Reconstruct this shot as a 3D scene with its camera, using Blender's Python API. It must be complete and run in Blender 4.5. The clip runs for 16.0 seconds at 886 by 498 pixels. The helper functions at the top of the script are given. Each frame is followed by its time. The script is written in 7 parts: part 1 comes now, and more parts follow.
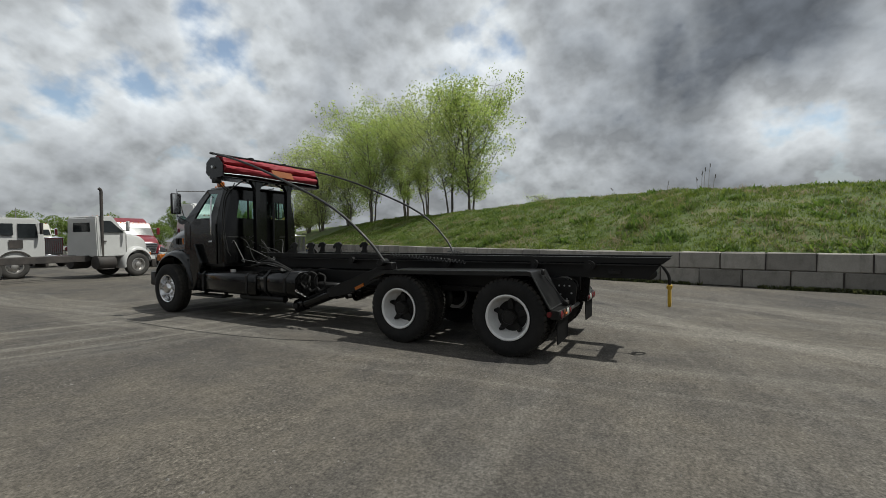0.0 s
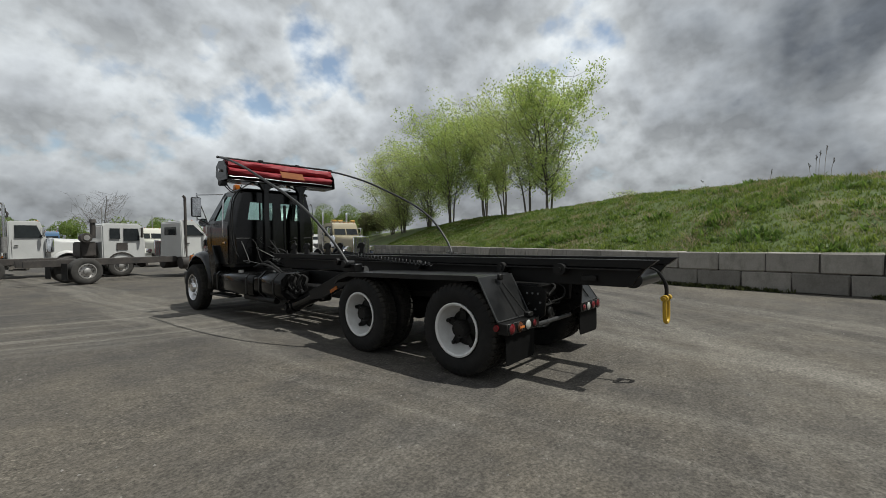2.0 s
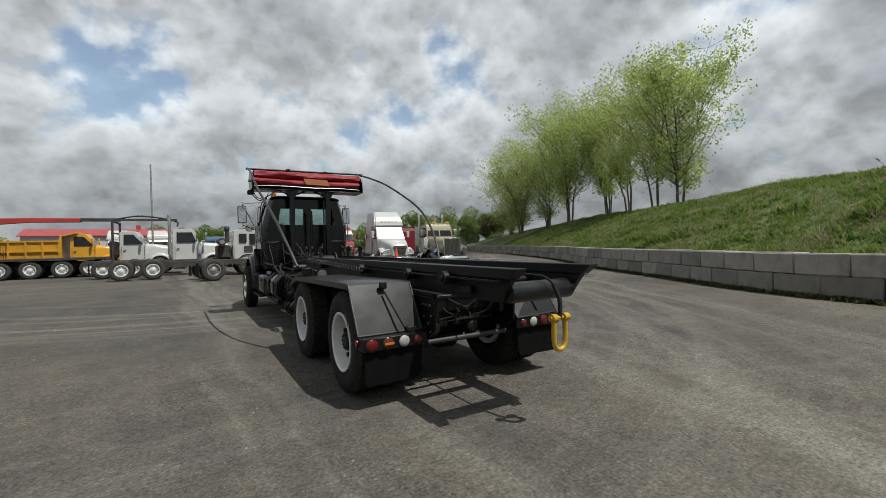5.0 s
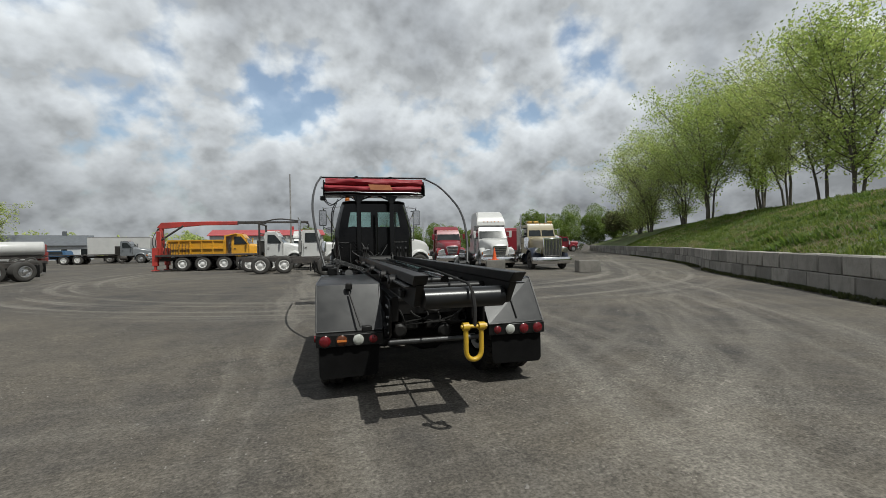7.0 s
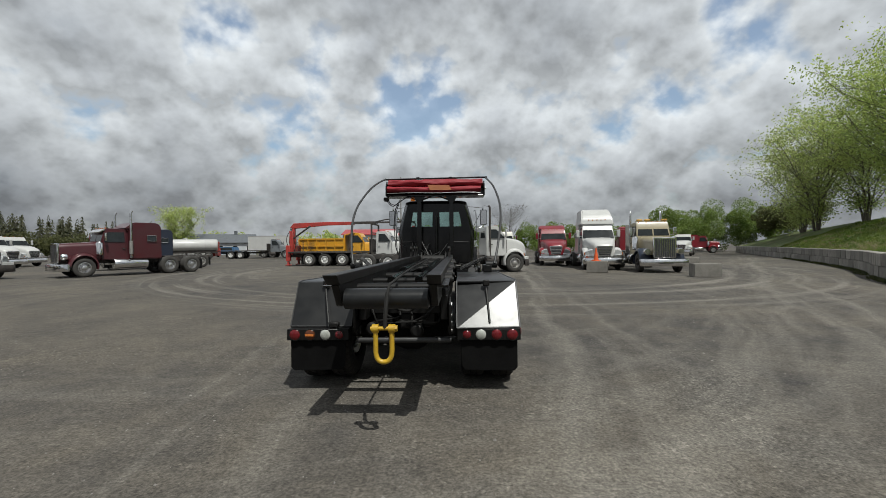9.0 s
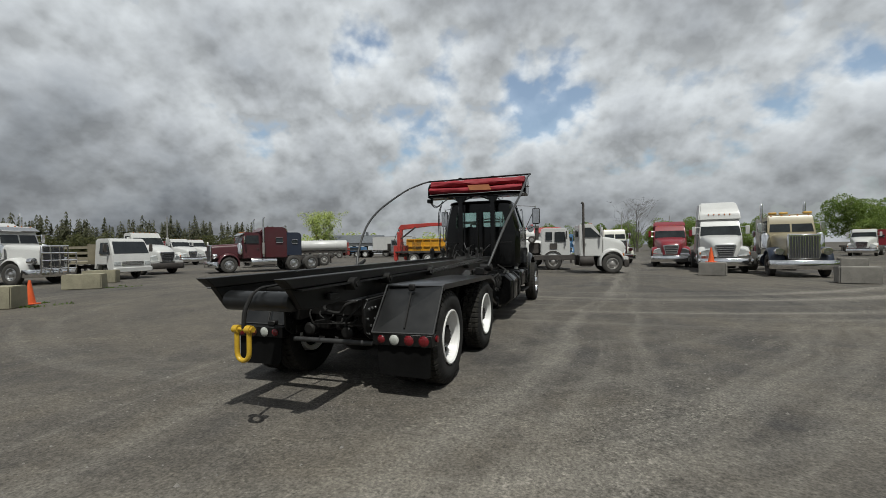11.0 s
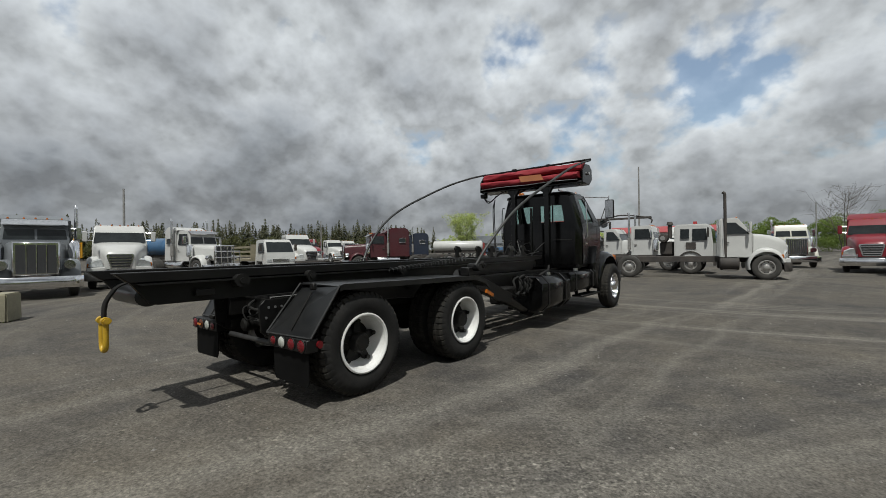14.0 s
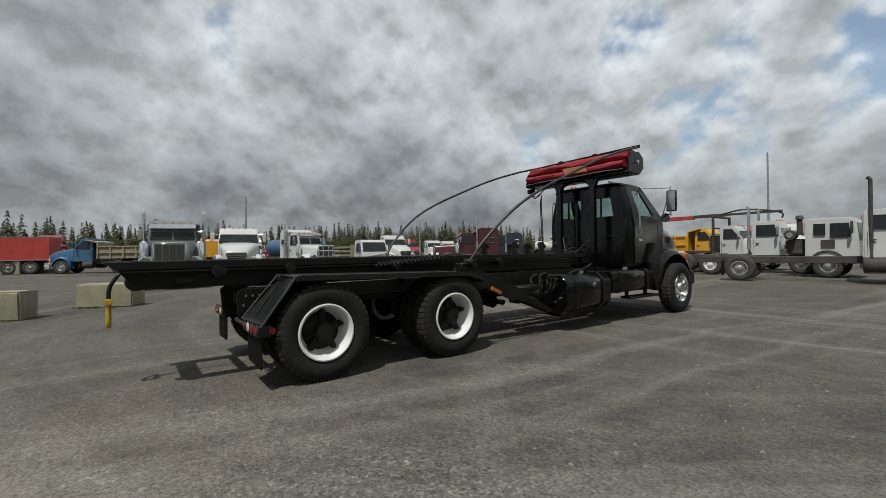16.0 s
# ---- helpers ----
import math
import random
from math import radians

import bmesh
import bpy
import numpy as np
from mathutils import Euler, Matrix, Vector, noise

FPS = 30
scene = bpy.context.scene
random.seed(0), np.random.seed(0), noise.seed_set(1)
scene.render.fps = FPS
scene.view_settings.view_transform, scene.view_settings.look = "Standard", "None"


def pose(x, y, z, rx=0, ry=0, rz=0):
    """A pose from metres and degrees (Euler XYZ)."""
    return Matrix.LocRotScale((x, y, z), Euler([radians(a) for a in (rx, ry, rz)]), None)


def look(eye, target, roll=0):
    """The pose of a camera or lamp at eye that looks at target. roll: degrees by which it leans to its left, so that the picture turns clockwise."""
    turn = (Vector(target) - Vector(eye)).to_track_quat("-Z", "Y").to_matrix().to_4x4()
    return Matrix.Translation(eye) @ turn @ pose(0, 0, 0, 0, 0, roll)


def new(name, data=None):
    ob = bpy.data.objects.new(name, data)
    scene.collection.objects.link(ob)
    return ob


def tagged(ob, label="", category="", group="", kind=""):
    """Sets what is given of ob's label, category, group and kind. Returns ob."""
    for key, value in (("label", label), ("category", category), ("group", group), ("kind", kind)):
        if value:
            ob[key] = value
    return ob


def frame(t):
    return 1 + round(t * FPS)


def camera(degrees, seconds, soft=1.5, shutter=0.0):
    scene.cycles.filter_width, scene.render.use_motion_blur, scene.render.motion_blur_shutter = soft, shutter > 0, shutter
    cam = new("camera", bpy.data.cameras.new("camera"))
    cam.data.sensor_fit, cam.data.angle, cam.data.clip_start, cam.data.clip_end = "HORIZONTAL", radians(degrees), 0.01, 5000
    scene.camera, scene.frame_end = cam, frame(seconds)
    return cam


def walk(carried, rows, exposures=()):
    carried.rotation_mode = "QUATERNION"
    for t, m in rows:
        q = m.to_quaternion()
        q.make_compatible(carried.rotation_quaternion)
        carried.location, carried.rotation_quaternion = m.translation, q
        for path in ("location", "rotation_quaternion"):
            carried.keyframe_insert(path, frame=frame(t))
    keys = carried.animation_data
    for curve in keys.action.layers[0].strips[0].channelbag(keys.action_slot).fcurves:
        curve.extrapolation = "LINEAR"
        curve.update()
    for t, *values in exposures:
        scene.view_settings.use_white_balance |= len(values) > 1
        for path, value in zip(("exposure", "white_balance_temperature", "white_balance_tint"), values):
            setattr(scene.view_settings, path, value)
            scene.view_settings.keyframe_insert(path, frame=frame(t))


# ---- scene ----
cam = camera(92.0, 16.0, soft=0.4)
# seconds, x, y, z, yaw, pitch, lean
ROWS = [
    (0.0, -6.444, -2.192, 1.548, -60.95, -1.29, -0.43),
    (0.5, -6.001, -2.536, 1.537, -57.67, -1.20, -0.47),
    (1.0, -5.576, -2.788, 1.510, -54.48, -1.12, -0.57),
    (1.5, -5.186, -3.019, 1.495, -51.52, -1.07, -0.69),
    (2.0, -4.841, -3.240, 1.508, -48.84, -1.04, -0.79),
    (2.5, -4.539, -3.435, 1.524, -46.22, -1.04, -0.87),
    (3.0, -4.127, -3.752, 1.515, -42.70, -1.01, -0.91),
    (3.5, -3.739, -4.026, 1.514, -39.58, -0.96, -0.96),
    (6.0, -1.756, -4.817, 1.490, -23.71, -0.51, -1.34),
    (6.5, -1.398, -5.022, 1.493, -19.03, -0.48, -1.16),
    (7.0, -1.020, -5.205, 1.516, -14.26, -0.45, -1.01),
    (7.5, -0.635, -5.331, 1.507, -9.62, -0.41, -0.90),
    (8.0, -0.229, -5.348, 1.487, -5.26, -0.38, -0.80),
    (8.5, 0.195, -5.308, 1.492, -1.42, -0.37, -0.69),
    (9.0, 0.583, -5.290, 1.509, 2.07, -0.36, -0.55),
    (11.5, 3.079, -4.628, 1.534, 22.79, -0.20, -0.83),
    (12.0, 3.376, -4.412, 1.517, 26.21, -0.10, -0.76),
    (12.5, 3.715, -4.095, 1.500, 29.46, -0.04, -0.75),
    (13.0, 4.007, -3.745, 1.480, 32.70, -0.01, -0.77),
    (13.5, 4.265, -3.414, 1.462, 35.75, 0.03, -0.76),
    (14.0, 4.505, -3.074, 1.451, 38.85, 0.06, -0.76),
    (14.5, 4.754, -2.775, 1.433, 42.34, 0.09, -0.78),
    (15.0, 5.038, -2.460, 1.406, 46.64, 0.13, -0.81),
    (15.5, 5.323, -2.131, 1.386, 50.94, 0.21, -0.82),
    (16.0, 5.557, -1.909, 1.358, 53.56, 0.34, -0.75),
]
walk(cam, [(t, pose(x, y, z, 90 + pitch, 0, yaw) @ pose(0, 0, 0, 0, 0, lean)) for t, x, y, z, yaw, pitch, lean in ROWS],
     [(0.0, 0.03, 6200, 6.0), (8.5, 0.0, 6200, 6.0), (12.0, -0.1, 6200, 6.0), (16.0, -0.1, 6200, 6.0)])

# ---- light ----
SUN_AZ, SUN_EL = radians(150), radians(62)      # azimuth from +y towards +x
sun_dir = Vector((math.sin(SUN_AZ) * math.cos(SUN_EL), math.cos(SUN_AZ) * math.cos(SUN_EL), math.sin(SUN_EL)))
sun = new("sun", bpy.data.lights.new("sun", "SUN"))
sun.data.energy, sun.data.angle, sun.data.color = 4.45, radians(0.6), (1.0, 0.95, 0.87)
sun.matrix_world = look(sun_dir * 80, (0, 0, 0))


def math_node(tree, op, a, b=0.0, clamp=False):
    n = tree.nodes.new("ShaderNodeMath")
    n.operation, n.use_clamp = op, clamp
    for slot, v in ((0, a), (1, b)):
        if isinstance(v, (int, float)):
            n.inputs[slot].default_value = v
        else:
            tree.links.new(v, n.inputs[slot])
    return n.outputs[0]


def ramp_node(tree, fac, stops):
    n = tree.nodes.new("ShaderNodeValToRGB")
    tree.links.new(fac, n.inputs[0])
    while len(n.color_ramp.elements) < len(stops):
        n.color_ramp.elements.new(0.5)
    for e, (p, c) in zip(n.color_ramp.elements, stops):
        e.position, e.color = p, (*c, 1) if isinstance(c, tuple) else (c, c, c, 1)
    return n.outputs[0]


def mix_node(tree, fac, a, b, blend="MIX"):
    n = tree.nodes.new("ShaderNodeMix")
    n.data_type, n.blend_type = "RGBA", blend
    for slot, v in ((0, fac), (6, a), (7, b)):
        if hasattr(v, "is_linked"):
            tree.links.new(v, n.inputs[slot])
        elif slot == 0:
            n.inputs[0].default_value = v
        else:
            n.inputs[slot].default_value = (*v, 1)
    return n.outputs[2]


def noise_node(tree, vec, scale, detail=4.0, rough=0.55, distort=0.0):
    n = tree.nodes.new("ShaderNodeTexNoise")
    n.inputs["Scale"].default_value, n.inputs["Detail"].default_value = scale, detail
    n.inputs["Roughness"].default_value, n.inputs["Distortion"].default_value = rough, distort
    if vec is not None:
        tree.links.new(vec, n.inputs["Vector"])
    return n.outputs["Fac"]


def build_world():
    """Blue sky behind a broken layer of grey-based white cumulus, seen in perspective."""
    world = bpy.data.worlds.new("world")
    scene.world = world
    world.use_nodes = True
    t = world.node_tree
    t.nodes.clear()
    sky = t.nodes.new("ShaderNodeTexSky")
    sky.sky_type, sky.sun_disc = "NISHITA", False
    sky.sun_elevation, sky.sun_rotation = SUN_EL, SUN_AZ
    sky.air_density, sky.dust_density = 1.2, 1.5
    toward = t.nodes.new("ShaderNodeTexCoord").outputs["Generated"]
    sep = t.nodes.new("ShaderNodeSeparateXYZ")
    t.links.new(toward, sep.inputs[0])
    up = math_node(t, "ADD", math_node(t, "MAXIMUM", sep.outputs[2], 0.0), 0.72)

    def layer(shrink):
        c = t.nodes.new("ShaderNodeCombineXYZ")
        u = math_node(t, "MULTIPLY", up, shrink)
        t.links.new(math_node(t, "DIVIDE", sep.outputs[0], u), c.inputs[0])
        t.links.new(math_node(t, "DIVIDE", sep.outputs[1], u), c.inputs[1])
        c.inputs[2].default_value = 3.7
        return c.outputs[0]

    def billow(vec, scale, detail):
        v = t.nodes.new("ShaderNodeTexVoronoi")
        v.feature, v.normalize = "SMOOTH_F1", True
        v.inputs["Scale"].default_value, v.inputs["Detail"].default_value = scale, detail
        v.inputs["Roughness"].default_value, v.inputs["Smoothness"].default_value = 0.52, 0.75
        t.links.new(vec, v.inputs["Vector"])
        return math_node(t, "SUBTRACT", 1.0, v.outputs["Distance"])

    def spot(direction, inner, outer):
        dot = t.nodes.new("ShaderNodeVectorMath")
        dot.operation = "DOT_PRODUCT"
        dot.inputs[1].default_value = Vector(direction).normalized()
        t.links.new(toward, dot.inputs[0])
        a, b = math.cos(radians(outer)), math.cos(radians(inner))
        return math_node(t, "DIVIDE", math_node(t, "SUBTRACT", dot.outputs["Value"], a), b - a, True)

    here, above = layer(1.0), layer(1.04)

    def density(vec, detail):
        big = noise_node(t, vec, 1.6, 2.0, 0.5)
        mid = noise_node(t, vec, 4.3, detail, 0.58)
        total = math_node(t, "ADD", math_node(t, "MULTIPLY", big, 0.46), math_node(t, "MULTIPLY", mid, 0.40))
        for scale, rough_detail, level, gain in ((4.6, 4.0, 0.70, 0.62), (11.5, 3.0, 0.72, 0.34), (28.0, 2.0, 0.72, 0.10)):
            puffs = math_node(t, "MULTIPLY", math_node(t, "SUBTRACT", billow(vec, scale, rough_detail), level), gain)
            total = math_node(t, "ADD", total, puffs)
        return math_node(t, "ADD", total, 0.226)

    dens, dens_up = density(here, 7.0), density(above, 7.0)
    lift = math_node(t, "SUBTRACT", dens, dens_up)
    # the larger gaps of blue and the one heavy dark cloud over the grassy slope
    for direction, inner, outer, amount in (
        ((0.83, 0.37, 0.42), 1, 9, -0.085), ((0.55, 0.73, 0.41), 1, 8, -0.07), ((0.96, -0.19, 0.19), 2, 9, -0.24),
        ((0.86, 0.42, 0.29), 2, 8, -0.07), ((-0.36, 0.85, 0.37), 1, 11, -0.07), ((-0.50, 0.76, 0.41), 1, 9, -0.06),
        ((-0.68, 0.69, 0.25), 1, 7, -0.05), ((-0.82, 0.41, 0.41), 1, 8, -0.05), ((-0.91, 0.14, 0.41), 1, 7, -0.05),
        ((-0.11, 0.93, 0.36), 1, 8, -0.045), ((0.93, 0.03, 0.36), 6, 17, 0.13), ((0.90, -0.24, 0.38), 5, 13, 0.09),
        ((0.34, 0.90, 0.28), 4, 12, 0.02)):
        dens = math_node(t, "ADD", dens, math_node(t, "MULTIPLY", spot(direction, inner, outer), amount))
    cover = ramp_node(t, dens, [(0.515, 0.22), (0.560, 0.74), (0.588, 1.0)])
    low = ramp_node(t, sep.outputs[2], [(0.0, 1.0), (0.12, 0.8), (0.24, 0.0)])
    cover = math_node(t, "MAXIMUM", cover, low)
    body = ramp_node(t, dens, [(0.55, (0.88, 0.885, 0.89)), (0.61, (0.70, 0.705, 0.715)), (0.69, (0.54, 0.545, 0.56)), (0.79, (0.40, 0.41, 0.43)), (0.90, (0.15, 0.16, 0.18))])
    lit = math_node(t, "MINIMUM", math_node(t, "MAXIMUM", math_node(t, "ADD", math_node(t, "MULTIPLY", lift, 5.0), 1.0), 0.70), 1.32)
    shade = t.nodes.new("ShaderNodeVectorMath")
    shade.operation = "SCALE"
    t.links.new(body, shade.inputs[0])
    t.links.new(lit, shade.inputs["Scale"])
    grey = ramp_node(t, sep.outputs[2], [(0.0, 0.60), (0.10, 0.66), (0.28, 1.0)])
    cloud = mix_node(t, 1.0, shade.outputs[0], grey, "MULTIPLY")
    bg_sky, bg_cloud = t.nodes.new("ShaderNodeBackground"), t.nodes.new("ShaderNodeBackground")
    bg_sky.inputs[1].default_value, bg_cloud.inputs[1].default_value = 0.125, 0.87
    t.links.new(sky.outputs[0], bg_sky.inputs[0])
    t.links.new(cloud, bg_cloud.inputs[0])
    mix, out = t.nodes.new("ShaderNodeMixShader"), t.nodes.new("ShaderNodeOutputWorld")
    t.links.new(cover, mix.inputs[0])
    t.links.new(bg_sky.outputs[0], mix.inputs[1])
    t.links.new(bg_cloud.outputs[0], mix.inputs[2])
    t.links.new(mix.outputs[0], out.inputs[0])


build_world()


# ---- materials ----
def material(name, a, b=None, rough=0.5, metal=0.0, scale=4.0, grain=60.0, bump=0.0, coat=0.0, spread=0.12, island=0.0, spec=0.5):
    """Two colours mixed by a coarse and a fine noise in the object's own metres, with uneven gloss and fine relief."""
    m = bpy.data.materials.new(name)
    m.use_nodes = True
    t = m.node_tree
    p = t.nodes["Principled BSDF"]
    b = b or tuple(c * 0.7 for c in a)
    co = t.nodes.new("ShaderNodeTexCoord")
    coarse = noise_node(t, co.outputs["Object"], scale, 5.0, 0.6)
    fine = noise_node(t, co.outputs["Object"], grain, 3.0, 0.6)
    both = math_node(t, "ADD", math_node(t, "MULTIPLY", coarse, 0.65), math_node(t, "MULTIPLY", fine, 0.35))
    fac = ramp_node(t, both, [(0.38, 0.0), (0.64, 1.0)])
    col = mix_node(t, fac, a, b)
    if island:
        g = t.nodes.new("ShaderNodeNewGeometry")
        v = math_node(t, "ADD", math_node(t, "MULTIPLY", g.outputs["Random Per Island"], 2 * island), 1.0 - island)
        hsv = t.nodes.new("ShaderNodeHueSaturation")
        t.links.new(col, hsv.inputs["Color"])
        t.links.new(v, hsv.inputs["Value"])
        hue = math_node(t, "ADD", math_node(t, "MULTIPLY", g.outputs["Random Per Island"], -0.03), 0.515)
        t.links.new(hue, hsv.inputs["Hue"])
        col = hsv.outputs[0]
    t.links.new(col, p.inputs["Base Color"])
    r = math_node(t, "ADD", math_node(t, "MULTIPLY", both, 2 * spread), rough - spread, clamp=True)
    t.links.new(r, p.inputs["Roughness"])
    p.inputs["Metallic"].default_value = metal
    p.inputs["Specular IOR Level"].default_value = spec
    p.inputs["Coat Weight"].default_value = coat
    p.inputs["Coat Roughness"].default_value = 0.08
    if bump:
        n = t.nodes.new("ShaderNodeBump")
        n.inputs["Strength"].default_value, n.inputs["Distance"].default_value = 0.6, bump
        t.links.new(both, n.inputs["Height"])
        t.links.new(n.outputs[0], p.inputs["Normal"])
    return m


def paint(name, c, dirt=0.75, rough=0.32):
    return material(name, c, tuple(v * dirt + 0.01 for v in c), rough, 0.0, 1.3, 25.0, 0.0, 0.2, 0.1, spec=0.4)


BLACK = material("black_paint", (0.0022, 0.0022, 0.0024), (0.004, 0.004, 0.004), 0.16, 0.0, 2.0, 30.0, 0.0006, 0.0, 0.07, spec=0.42)
SATIN = material("black_satin", (0.003, 0.003, 0.0032), (0.007, 0.0065, 0.006), 0.45, 0.0, 3.0, 50.0, 0.002, 0.0, 0.14, spec=0.28)
FENDER = material("fender_steel", (0.005, 0.0053, 0.0058), (0.012, 0.012, 0.012), 0.34, 0.0, 3.0, 12.0, 0.0015, 0.08, 0.12, spec=0.36)
IRON = material("greasy_iron", (0.004, 0.004, 0.004), (0.010, 0.009, 0.008), 0.55, 0.0, 6.0, 60.0, 0.004, spec=0.3)
RUBBER = material("rubber", (0.008, 0.008, 0.008), (0.020, 0.019, 0.018), 0.82, 0.0, 6.0, 90.0, 0.003, spec=0.25)
FLAP = material("flap_rubber", (0.0025, 0.0025, 0.0025), (0.006, 0.006, 0.006), 0.8, 0.0, 6.0, 90.0, 0.002, spec=0.1)
RUBBER_GREY = material("dusty_rubber", (0.026, 0.025, 0.023), (0.055, 0.051, 0.046), 0.9, 0.0, 5.0, 70.0, 0.003)
RIM_WHITE = material("white_rim_paint", (0.68, 0.68, 0.671), (0.561, 0.552, 0.527), 0.42, 0.0, 7.0, 60.0, 0.001)
ALLOY = material("alloy", (0.62, 0.62, 0.62), (0.40, 0.40, 0.40), 0.3, 0.9, 8.0, 70.0, 0.001)
CHROME = material("chrome", (0.80, 0.80, 0.80), (0.60, 0.60, 0.61), 0.14, 1.0, 6.0, 60.0)
STEEL = material("bar_steel", (0.06, 0.06, 0.06), (0.03, 0.03, 0.03), 0.5, 0.5, 5.0, 60.0, 0.001)
GLASS_DARK = material("dark_glass", (0.010, 0.012, 0.013), (0.022, 0.026, 0.027), 0.08, 0.0, 1.5, 9.0, 0.0, 0.0, 0.03, spec=0.32)
TARP = material("red_vinyl", (0.24, 0.016, 0.025), (0.165, 0.0105, 0.0165), 0.6, 0.0, 5.0, 60.0, 0.012, 0.0, spec=0.35)
TARP_PATCH = material("orange_vinyl", (0.384, 0.149, 0.062), (0.31, 0.112, 0.0496), 0.5, 0.0, 6.0, 80.0, 0.004)
YELLOW = material("yellow_hook_paint", (0.496, 0.32, 0.02), (0.36, 0.216, 0.016), 0.42, 0.0, 14.0, 90.0, 0.002)
RED_LENS = material("red_lens", (0.13, 0.006, 0.010), (0.085, 0.004, 0.006), 0.2, 0.0, 20.0, 200.0, 0.0, 0.1)
AMBER_LENS = material("amber_lens", (0.38, 0.11, 0.014), (0.28, 0.075, 0.008), 0.22, 0.0, 20.0, 200.0, 0.0, 0.1)
CLEAR_LENS = material("clear_lens", (0.42, 0.43, 0.40), (0.26, 0.27, 0.24), 0.15, 0.0, 20.0, 200.0, 0.0, 0.2)
HOSE_GREY = material("grey_hose", (0.045, 0.045, 0.046), (0.02, 0.02, 0.02), 0.5)
CONCRETE = material("concrete", (0.205, 0.193, 0.172), (0.130, 0.123, 0.110), 0.9, 0.0, 2.2, 40.0, 0.006)
CONCRETE_YELLOW = material("yellowed_concrete", (0.27, 0.25, 0.175), (0.17, 0.158, 0.112), 0.9, 0.0, 2.2, 40.0, 0.006)
CONE = material("cone_orange", (0.637, 0.102, 0.017), (0.51, 0.068, 0.017), 0.5)
BARK = material("bark", (0.13, 0.115, 0.095), (0.070, 0.060, 0.050), 0.9, 0.0, 9.0, 40.0, 0.02)
TIMBER = material("weathered_timber", (0.27, 0.24, 0.165), (0.18, 0.158, 0.112), 0.85, 0.0, 3.0, 30.0, 0.006)


def leaf_material(name, a, b, island):
    m = material(name, a, b, 0.55, 0.0, 0.8, 12.0, island=island)
    t = m.node_tree
    p, out = t.nodes["Principled BSDF"], t.nodes["Material Output"]
    tr, mix = t.nodes.new("ShaderNodeBsdfTranslucent"), t.nodes.new("ShaderNodeMixShader")
    t.links.new(p.inputs["Base Color"].links[0].from_socket, tr.inputs[0])
    mix.inputs[0].default_value = 0.58
    t.links.new(p.outputs[0], mix.inputs[1])
    t.links.new(tr.outputs[0], mix.inputs[2])
    t.links.new(mix.outputs[0], out.inputs[0])
    return m


LEAF = leaf_material("spring_leaf", (0.46, 0.55, 0.17), (0.37, 0.46, 0.125), 0.25)
LEAF_PALE = leaf_material("young_leaf", (0.49, 0.56, 0.20), (0.40, 0.47, 0.145), 0.25)
LEAF_FAR = leaf_material("far_leaf", (0.20, 0.27, 0.065), (0.155, 0.22, 0.05), 0.12)
OLIVE = leaf_material("olive_leaf", (0.125, 0.135, 0.052), (0.095, 0.100, 0.040), 0.2)
NEEDLE = leaf_material("spruce_needle", (0.085, 0.098, 0.050), (0.120, 0.112, 0.064), 0.3)
GRASS = leaf_material("grass_blade", (0.142, 0.190, 0.034), (0.096, 0.142, 0.024), 0.4)
STRAW = leaf_material("dry_stalk", (0.26, 0.22, 0.135), (0.19, 0.155, 0.09), 0.3)


